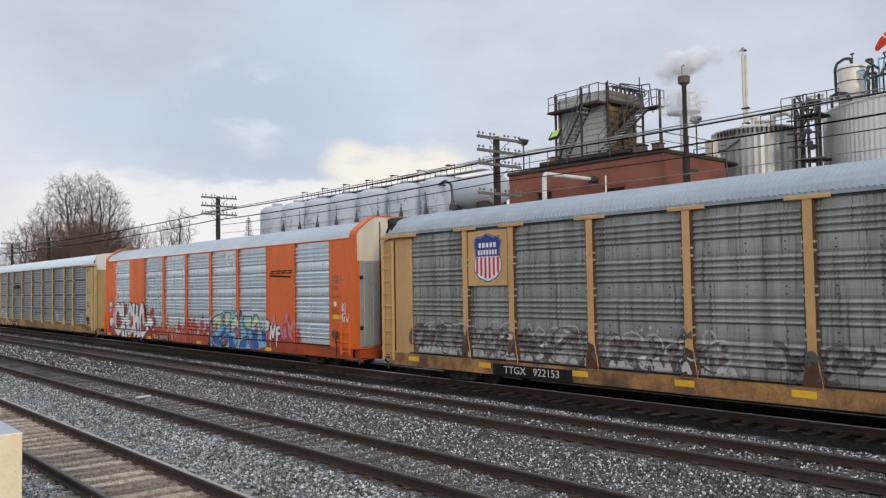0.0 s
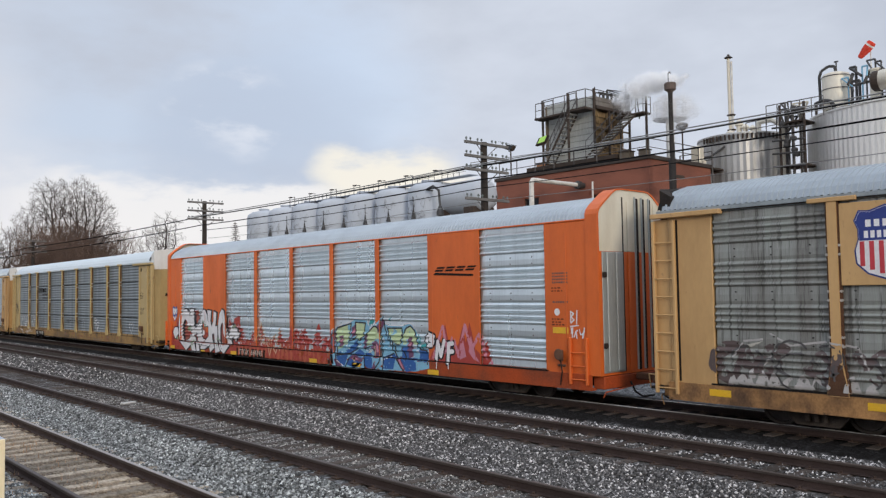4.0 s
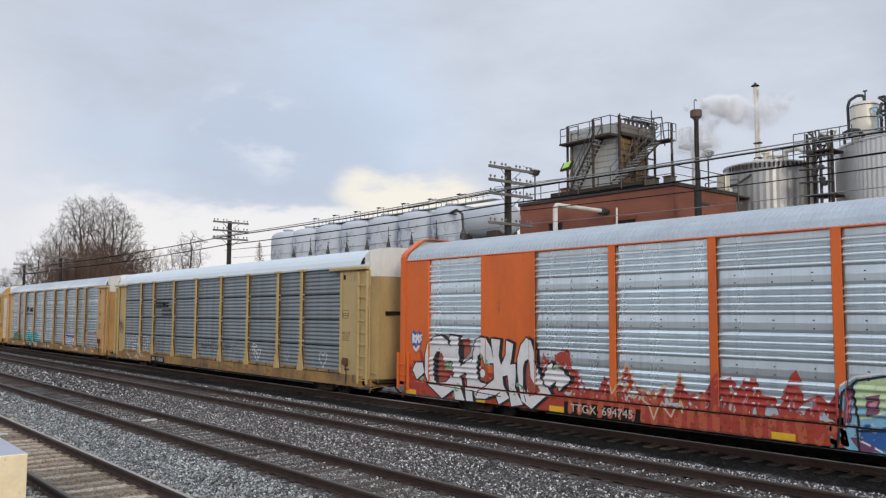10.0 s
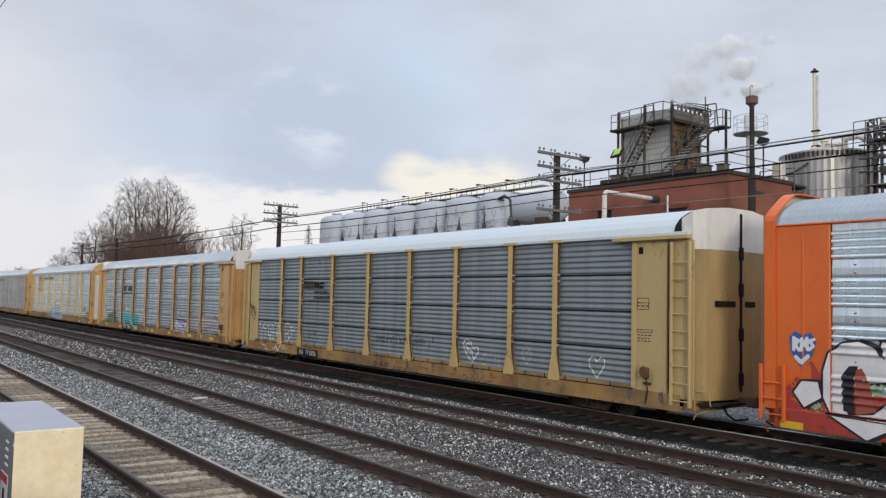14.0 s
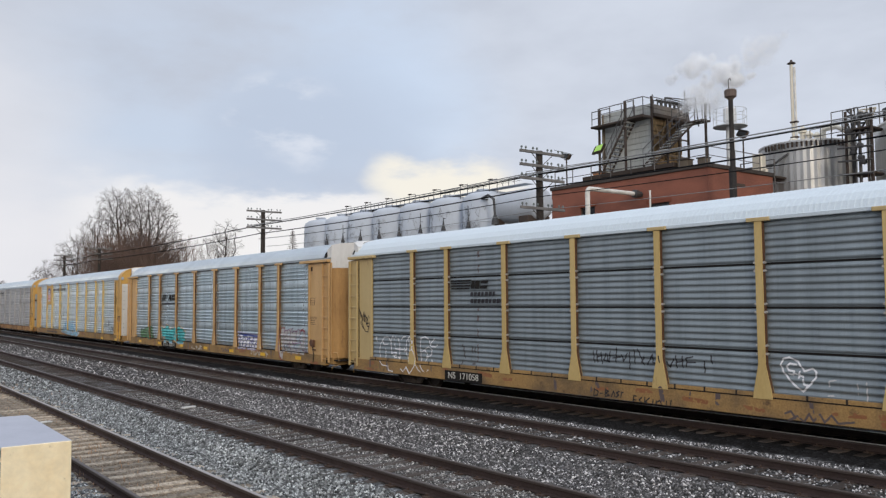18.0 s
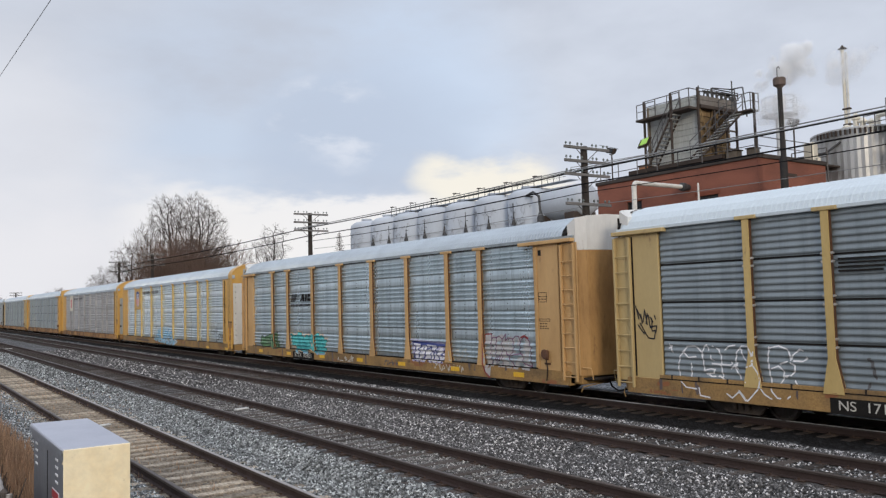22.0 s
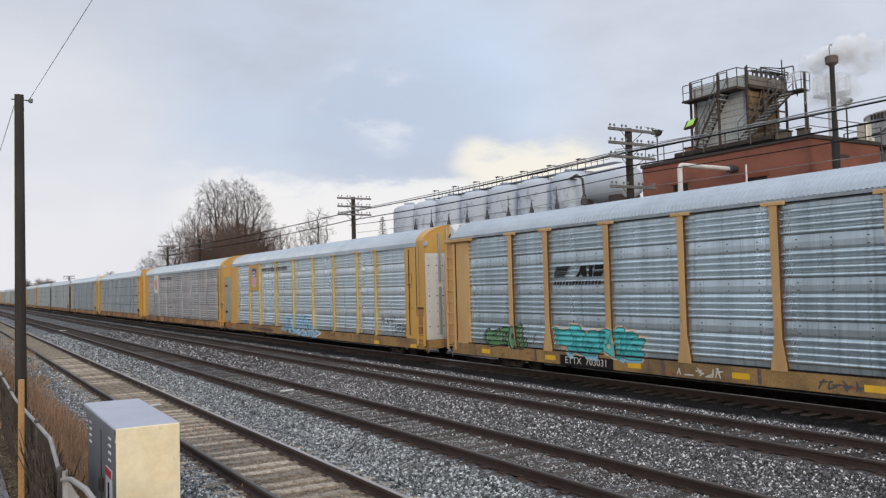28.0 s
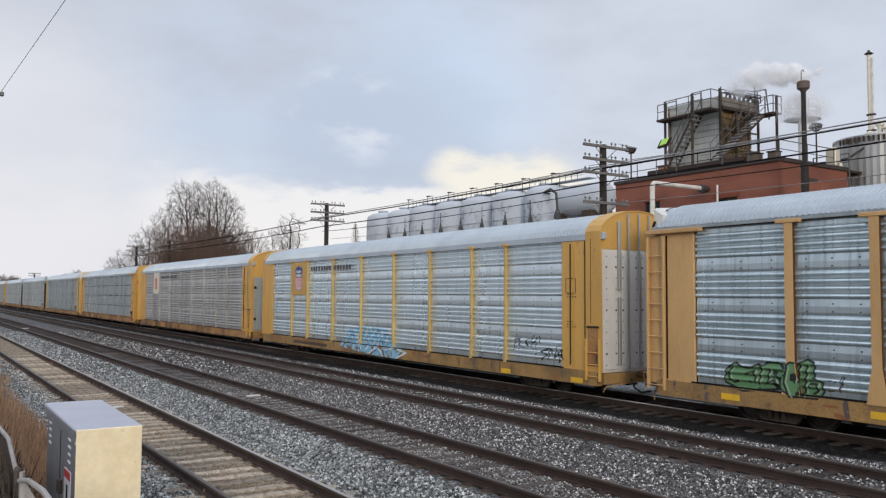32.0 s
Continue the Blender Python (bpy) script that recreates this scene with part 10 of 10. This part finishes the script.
part("label_band", Shape().slab(-11.29, -10.86, CY0 - 0.014, CY0 - 0.0105, 0.29, 0.34, 0.001), M["sticker_red"], st)
part("label_mark", Shape().slab(-11.13, -11.02, CY0 - 0.014, CY0 - 0.0105, 0.42, 0.62, 0.001), M["black"], st)
part("door_seam", Shape().slab(-11.70, -11.685, CY0 - 0.008, CY0 - 0.001, -0.2, 1.2, 0.002), M["black"], cb)
part("hasp", Shape().slab(-11.62, -11.50, CY0 - 0.05, CY0 - 0.001, 0.42, 0.60, 0.01), M["frame_steel"], cb)
part("plinth", Shape().slab(CX0 - 0.1, CX1 + 0.1, CY0 - 0.1, CY1 + 0.1, -0.42, -0.302, 0.02), M["coping"], cb)

FY = 1.2
TOP = [(-140, 1.0), (-90, 1.02), (-50, 0.98), (-38, 1.05), (-29.8, 1.12), (-26, 0.98), (-19.1, 0.86), (-15.5, 0.95), (-12.4, 1.03), (-11.3, 0.76)]


def fence_top(x):
    return float(np.interp(x, [p[0] for p in TOP], [p[1] for p in TOP]))


fe = thing("chain_link_fence", "sagging rusty chain-link fence overgrown with dead vines", "fence")
for a, b in zip(TOP, TOP[1:]):
    part("top_rail", Shape().rod((a[0], FY, a[1]), (b[0], FY, b[1]), 0.028, n=8), M["fence_pipe"], fe, "bent pale top rail")
for x in [-11.3, -14.3] + [-17.4 - 3.05 * k for k in range(34)]:
    part("post", Shape().rod((x, FY, -0.35), (x, FY, fence_top(x) + 0.04), 0.030, n=8).turned([(0.045, 0), (0.05, 0.03), (0.02, 0.07)], (x, FY, fence_top(x) + 0.03), 8), M["fence_wire"], fe)
wires = Shape()
x = -80.0
while x < -11.4:
    h = fence_top(x) + 0.28
    for s in (1, -1):
        x2 = x + s * 0.55 * h
        if x2 < -11.35:
            wires.rod((x, FY - 0.004 * s, -0.28), (x2, FY - 0.004 * s, fence_top(x2) - 0.02), 0.0035, n=3, caps=False)
    x += 0.075 if x > -30 else 0.16
part("mesh", raw_mesh("mesh", wires.v, wires.f, M["fence_wire"]), None, fe, "woven wire mesh")
gate = thing("fence_gate", "bent grey pipe gate at the end of the fence", "gate")
part("gate_frame", Shape().pipe([(-11.22, FY + 0.02, 0.70), (-10.4, FY + 0.02, 0.86), (-9.2, FY + 0.02, 0.98), (-8.3, FY + 0.02, 0.98), (-7.9, FY + 0.02, 0.85), (-7.8, FY + 0.02, -0.28)], 0.03, 8), M["fence_pipe"], gate)
gw = Shape()
x = -11.1
while x < -7.9:
    for s in (1, -1):
        x2 = x + s * 0.6
        if -11.2 < x2 < -7.85:
            gw.rod((x, FY + 0.02 + 0.004 * s, -0.26), (x2, FY + 0.02 + 0.004 * s, 0.80), 0.0035, n=3, caps=False)
    x += 0.07
part("gate_mesh", gw, M["fence_pipe"], gate, "grey woven wire mesh")
part("hinge_post", Shape().rod((-11.24, FY + 0.05, -0.35), (-11.24, FY + 0.05, 0.80), 0.035, n=8), M["fence_pipe"], gate)

rg = random.Random(17)
sh = Shape()
for i in range(1500):
    x = -11.6 - 50 * rg.random() ** 1.6
    z = -0.3
    p = Vector((x, FY + rg.uniform(-0.05, 0.05), z))
    d = Vector((rg.uniform(-0.6, 0.6), rg.uniform(-0.12, 0.12), 1)).normalized()
    for k in range(4):
        q = p + d * rg.uniform(0.18, 0.36)
        if q.z > fence_top(q.x) + 0.06:
            break
        sh.rod(p, q, 0.010, 0.007, 3, caps=False)
        p = q
        d = (d + Vector((rg.uniform(-0.7, 0.7), rg.uniform(-0.2, 0.2), rg.uniform(-0.3, 0.5)))).normalized()
tagged(new("dead_vines", raw_mesh("dead_vines", sh.v, sh.f, M["vine"])), "dry brown vines woven through the fence", "vines", kind="stuff")


def blades(name, count, spots, material, label, category):
    """Dry stalks in clumps: spots are (x, y, radius, height, weight)."""
    rg = random.Random(len(name))
    v, f = [], []
    w = [s[4] for s in spots]
    for i in range(count):
        x0, y0, r, h, _ = rg.choices(spots, w)[0]
        a, d = rg.uniform(0, 6.28), r * math.sqrt(rg.random())
        x, y = x0 + d * math.cos(a) * 1.6, y0 + d * math.sin(a) * 0.55
        b = rg.uniform(0, 6.28)
        hh = h * rg.uniform(0.4, 1.0) * (1 - 0.5 * d / r)
        lx, ly = rg.uniform(-0.35, 0.35) * hh, rg.uniform(-0.25, 0.25) * hh
        wx, wy = math.cos(b) * 0.009, math.sin(b) * 0.009
        z = ground_height(x, y) - 0.02
        n = len(v)
        v += [(x - wx, y - wy, z), (x + wx, y + wy, z), (x + lx * 0.4 + wx * 0.7, y + ly * 0.4 + wy * 0.7, z + hh * 0.6), (x + lx * 0.4 - wx * 0.7, y + ly * 0.4 - wy * 0.7, z + hh * 0.6),
              (x + lx + wx * 0.3, y + ly, z + hh), (x + lx - wx * 0.3, y + ly, z + hh)]
        f += [(n, n + 1, n + 2, n + 3), (n + 3, n + 2, n + 4, n + 5)]
    tagged(new(name, raw_mesh(name, v, f, material)), label, category, kind="stuff")


blades("dry_weeds", 11500, [(-14.2, 1.65, 0.8, 0.67, 2), (-16.0, 1.75, 1.0, 0.78, 3), (-18.5, 1.9, 1.3, 0.85, 4), (-21.5, 2.0, 1.5, 0.85, 4), (-25, 1.9, 1.8, 0.74, 3), (-29, 1.9, 2.0, 0.67, 3), (-34, 1.9, 2.5, 0.67, 3), (-41, 1.9, 3.0, 0.67, 3), (-50, 1.9, 4.0, 0.67, 3), (-62, 1.9, 5, 0.67, 3)], M["dry_grass"], "orange-brown dry weeds between the fence and the siding", "weeds")
blades("sparse_weeds", 1600, [(-20, 3.0, 5.0, 0.25, 2), (-35, 3.0, 8.0, 0.3, 2), (-26, 6.2, 3.0, 0.10, 0.4)], M["dry_grass"], "thin dry weeds in the ballast", "weeds")
rg = random.Random(23)
v, f = [], []
for i in range(5200):
    x, y = -9.5 - 45 * rg.random() ** 1.5, rg.gauss(1.0, 0.22) if i % 3 else rg.uniform(1.2, 2.6)
    z = (-0.27 if y < 0.86 else ground_height(x, y)) + rg.uniform(0.004, 0.03)
    a, s = rg.uniform(0, 6.28), rg.uniform(0.02, 0.045)
    n = len(v)
    v += [(x + s * math.cos(a + k * 1.57), y + s * math.sin(a + k * 1.57) * (0.6 if k % 2 else 1), z + rg.uniform(-0.003, 0.015)) for k in range(4)]
    f.append((n, n + 1, n + 2, n + 3))
tagged(new("leaf_litter", raw_mesh("leaf_litter", v, f, M["leaf"])), "dead leaves gathered along the foot of the fence", "leaves", kind="stuff")

# the poles on this side
pl = thing("wooden_pole", "plain dark wooden pole beside the fence", "utility pole", at=pose(-22.0, 1.5, -0.4, 0, 0, 0))
ps = Shape().rod((0, 0, 0), (0.0, -0.03, 8.25), 0.135, 0.105, 14)
ps.smooth = True
part("shaft", ps, M["wood_pole"], pl)
gp = thing("wooden_post", "faded tan wooden post standing before the fence", "post")
part("stake", Shape().slab(-15.05, -14.96, 0.98, 1.07, -0.33, 1.63, 0.012), M["guard"], gp)
part("bracket", Shape().rod((0.05, -0.2, 8.12), (0.05, 0.22, 8.12), 0.016, n=6), M["frame_steel"], pl)
part("insulator", Shape().turned([(0.02, 0), (0.05, 0.02), (0.05, 0.10), (0.02, 0.12)], (0.05, 0.22, 8.06), 8), M["glass_insulator"], pl)
part("conduit", Shape().rod((0.13, 0.02, 0.0), (0.13, 0.02, 1.2), 0.022, n=6), M["frame_steel"], pl)
p2 = thing("wooden_pole", "plain dark wooden pole leaning slightly, farther along the fence", "utility pole", at=pose(-50.0, 1.5, -0.4, 2.6, 0, 0))
ps = Shape().rod((0, 0, 0), (0, 0, 7.7), 0.14, 0.11, 12)
ps.smooth = True
part("shaft", ps, M["wood_pole"], p2)
p3 = thing("wooden_pole", "plain dark wooden pole far along the fence", "utility pole", at=pose(-96.0, 1.3, -0.4, 0, 0, 0))
part("shaft", Shape().rod((0, 0, 0), (0, 0, 7.9), 0.14, 0.11, 10), M["wood_pole"], p3)
span_wire("pole_wire", (-22.0, 1.66, 7.70), (6.0, 2.93, 8.10), 0.02, 0.006, M["wire"], "thin wire running overhead from the wooden pole")
span_wire("pole_wire", (-22.0, 1.40, 7.72), (-50.0, 1.16, 7.2), 0.3, 0.008, M["wire"], "thin wire between the wooden poles")
bare_tree("bare_tree", "bare tree standing past the parking area", -84.0, -1.2, 7.5, 71, 2, 0.6, 5, "twig", 0, 1.2, 0.14)
bare_tree("bare_tree", "bare tree standing past the parking area", -100.0, -5.0, 9.5, 75, 2, 0.6, 5, "twig", 0, 1.2, 0.16)

# small things on the ground
for x, y, w in ((-24.37, 9.0, 0.30), (-23.85, 4.94, 0.22), (-80.0, 8.7, 0.45)):
    bd = new("white_board", Shape().slab(-0.08, 0.08, -w * 0.75, w * 0.75, 0.0, 0.045, 0.01).mesh("white_board", M["white_board"]))
    bd.matrix_world = pose(x, y, -0.168, 0, 0, 18)
    tagged(bd, "white painted board lying across the ties", "board", "boards on the track")
for x, y, s in ((-27.5, 0.72, 0.16), (-29.2, 0.66, 0.2), (-31.5, 0.70, 0.14), (-22.8, 1.0, 0.08)):
    lb = Shape().turned([(0.02, 0), (s, 0.02), (s * 0.9, s * 0.5), (s * 0.4, s * 0.9), (0.02, s)], (0, 0, 0), 9)
    rg = random.Random(int(-x * 10))
    lb.v = [(a * rg.uniform(0.7, 1.4), b * rg.uniform(0.7, 1.3), c) for a, b, c in lb.v]
    ob = new("litter", lb.mesh("litter", M["plastic_bag"]))
    ob.matrix_world = pose(x, y, -0.275 if y < 0.86 else -0.298)
    tagged(ob, "crumpled pale litter lying by the fence", "litter", "litter by the fence")
cd = new("loose_cord", Shape().pipe([(-24.5, FY - 0.05, 1.0), (-24.0, FY - 0.12, 0.62), (-23.4, FY - 0.14, 0.38), (-22.9, FY - 0.12, 0.36), (-23.2, FY - 0.07, 0.6)], 0.012, 5).mesh("loose_cord", M["cord"]))
tagged(cd, "yellowed cord hanging from the fence", "cord")


# ---- steam from the stack ----
STEAM = bpy.data.materials.new("white_steam")
STEAM.use_nodes = True
st_tree = STEAM.node_tree
st_tree.nodes.clear()
st_mix = st_tree.nodes.new("ShaderNodeMixShader")
st_mix.inputs[0].default_value = 0.55
for k_, kind_ in enumerate(("ShaderNodeBsdfDiffuse", "ShaderNodeBsdfTranslucent")):
    node_ = st_tree.nodes.new(kind_)
    node_.inputs["Color"].default_value = (1.0, 1.0, 1.0, 1)
    st_tree.links.new(node_.outputs[0], st_mix.inputs[1 + k_])
st_tree.links.new(st_mix.outputs[0], st_tree.nodes.new("ShaderNodeOutputMaterial").inputs[0])


def steam_puff(seed, count, rx, rz, label):
    """A billowing puff: small white flakes of mist lying on the outsides of many lumps, thinning towards the ends."""
    rng = np.random.default_rng(seed)
    n = 16
    mid = rng.normal(0, 1, (n, 3)) * (rx * 0.55, 0.22, rz * 0.42)
    rad = rng.uniform(0.34, 0.62, n) * rz * (1.25 - 0.5 * np.minimum(1, np.abs(mid[:, 0]) / rx))
    pick = rng.choice(n, count, p=rad ** 2 / (rad ** 2).sum())
    d = rng.normal(0, 1, (count, 3))
    d /= np.linalg.norm(d, axis=1)[:, None]
    c = mid[pick] + d * (rad[pick] * (1 + rng.normal(0, 0.34, count)))[:, None]
    inside = np.zeros(count, bool)
    for m, r in zip(mid, rad):
        inside |= np.linalg.norm(c - m, axis=1) < r * 0.62
    c, d = c[~inside], d[~inside]
    d = d + rng.normal(0, 0.35, d.shape)
    side = np.cross(d, rng.normal(0, 1, d.shape))
    side /= np.linalg.norm(side, axis=1)[:, None]
    other = np.cross(d, side)
    other /= np.linalg.norm(other, axis=1)[:, None]
    s = rng.uniform(0.006, 0.010, len(c))[:, None]
    v = np.stack([c + side * s, c - side * s * 0.5 + other * s * 0.87, c - side * s * 0.5 - other * s * 0.87], 1).reshape(-1, 3)
    ob = new("steam_puff", raw_mesh("steam_puff", v, np.arange(len(v)).reshape(-1, 3), STEAM))
    return tagged(ob, label, "steam", "steam puffs")


# each puff drifts about the mouth of the stack: seconds, then metres along and above it
PUFFS = [
    (steam_puff(1, 80000, 0.80, 0.40, "dense white puff of steam at the mouth of the stack"),
     [(0, -.3, .5), (2, -.5, .3), (3.4, -.6, .2), (6, .4, .4), (8, -.4, .2), (10, .5, .3), (11.5, -.6, .3), (13, -.7, .6), (14.5, -.3, .5), (17, -.3, .5), (19, 0, .6), (21, 0, .6), (23, -.2, .5), (25, -.1, .5), (28, -.4, .3), (31, -.6, .4), (32, -.5, .4)]),
    (steam_puff(2, 135000, 1.15, 0.52, "soft white puff of steam drifting beside the stack"),
     [(0, -.6, .9), (2, -1.4, .4), (3.4, -1.7, .3), (6, 1.2, .5), (8, -.5, .4), (10, 1.2, 0), (11.5, -1.7, .5), (13, -2.0, .8), (14.5, -.6, 1.9), (17, -1.4, 1.1), (19, .1, 1.0), (21, 0, 1.4), (23, 1.1, .7), (25, -.5, .9), (28, .5, .3), (31, -1.5, .6), (32, -1.6, .7)]),
    (steam_puff(3, 115000, 1.20, 0.60, "thin white puff of steam drifting off the stack"),
     [(0, .4, .8), (2, -2.3, .2), (3.4, -2.9, .2), (6, 2.5, .2), (8, -.7, -.4), (10, 2.1, -.5), (11.5, -3.4, .5), (13, -4.2, 1.1), (14.5, -.9, 3.4), (17, -2.6, 1.6), (19, -1.4, 1.9), (21, 1.8, .1), (23, -1.5, .6), (25, -1.2, 1.6), (28, -.9, -.1), (31, -3.0, .9), (32, -3.0, 1.0)]),
    (steam_puff(4, 60000, 1.30, 0.62, "faint wisp of steam drifting off the stack"),
     [(0, -1.0, .7), (2, .7, -1.0), (3.4, -3.5, .1), (6, 2.2, -.7), (8, .6, .2), (10, 3.2, -.6), (11.5, -4.4, .3), (13, -6.2, 1.2), (14.5, -2.2, 3.3), (17, .5, 2.0), (19, 2.0, 1.4), (21, 3.0, -.1), (23, 2.2, .1), (25, -2.0, 2.2), (28, 1.4, -.3), (31, -3.6, .7), (32, -3.7, .9)]),
    (steam_puff(5, 130000, 1.05, 0.85, "thin white mist hanging before the column behind the stack"),
     [(0, -.4, -1.1), (3.4, -.3, -1.1), (6, .1, -.9), (8, -.4, -1.1), (10, -.4, -1.3), (11.2, -.7, -1.0), (12.4, -3.2, .6), (14.5, -4.4, 1.6), (16.4, -3.2, 1.2), (18, -2.0, .2), (19.6, -1.0, -.6), (21, -.5, -1.3), (23, -.4, -1.3), (25, -.5, -1.2), (28, -.4, -1.3), (31, -.3, -1.0), (32, -.4, -1.0)]),
]


# ---- what moves ----
TRAVEL = [0.00, 2.81, 5.63, 8.45, 11.30, 14.16, 17.04, 19.95, 22.87, 25.80, 28.72, 31.64, 34.58, 37.52, 40.45, 43.37, 46.26,
          49.14, 52.00, 54.87, 57.75, 60.66, 63.60, 66.46, 69.41, 72.34, 75.20, 78.03, 80.87, 83.81, 86.72, 89.66, 92.58]


def travelled(t):
    i = min(int(t), 31)
    return TRAVEL[i] + (TRAVEL[i + 1] - TRAVEL[i]) * (t - i)


def motions():
    for car, x in CARS:
        walk(car, [(t, pose(x + TRAVEL[t], TRACKS["train"], 0)) for t in range(33)])
        for ob in car.children_recursive:
            if ob.name.startswith("wheelset"):
                c = ob.location.copy()
                walk(ob, [(k * 0.2, pose(c.x, c.y, c.z, 0, math.degrees(travelled(k * 0.2) / WHEEL_R), 0)) for k in range(161)])

    for puff, rows in PUFFS:
        walk(puff, [(t, pose(-23.2 + x, 36.7, 13.5 + z, 0, 0, 0)) for t, x, z in rows])


motions()
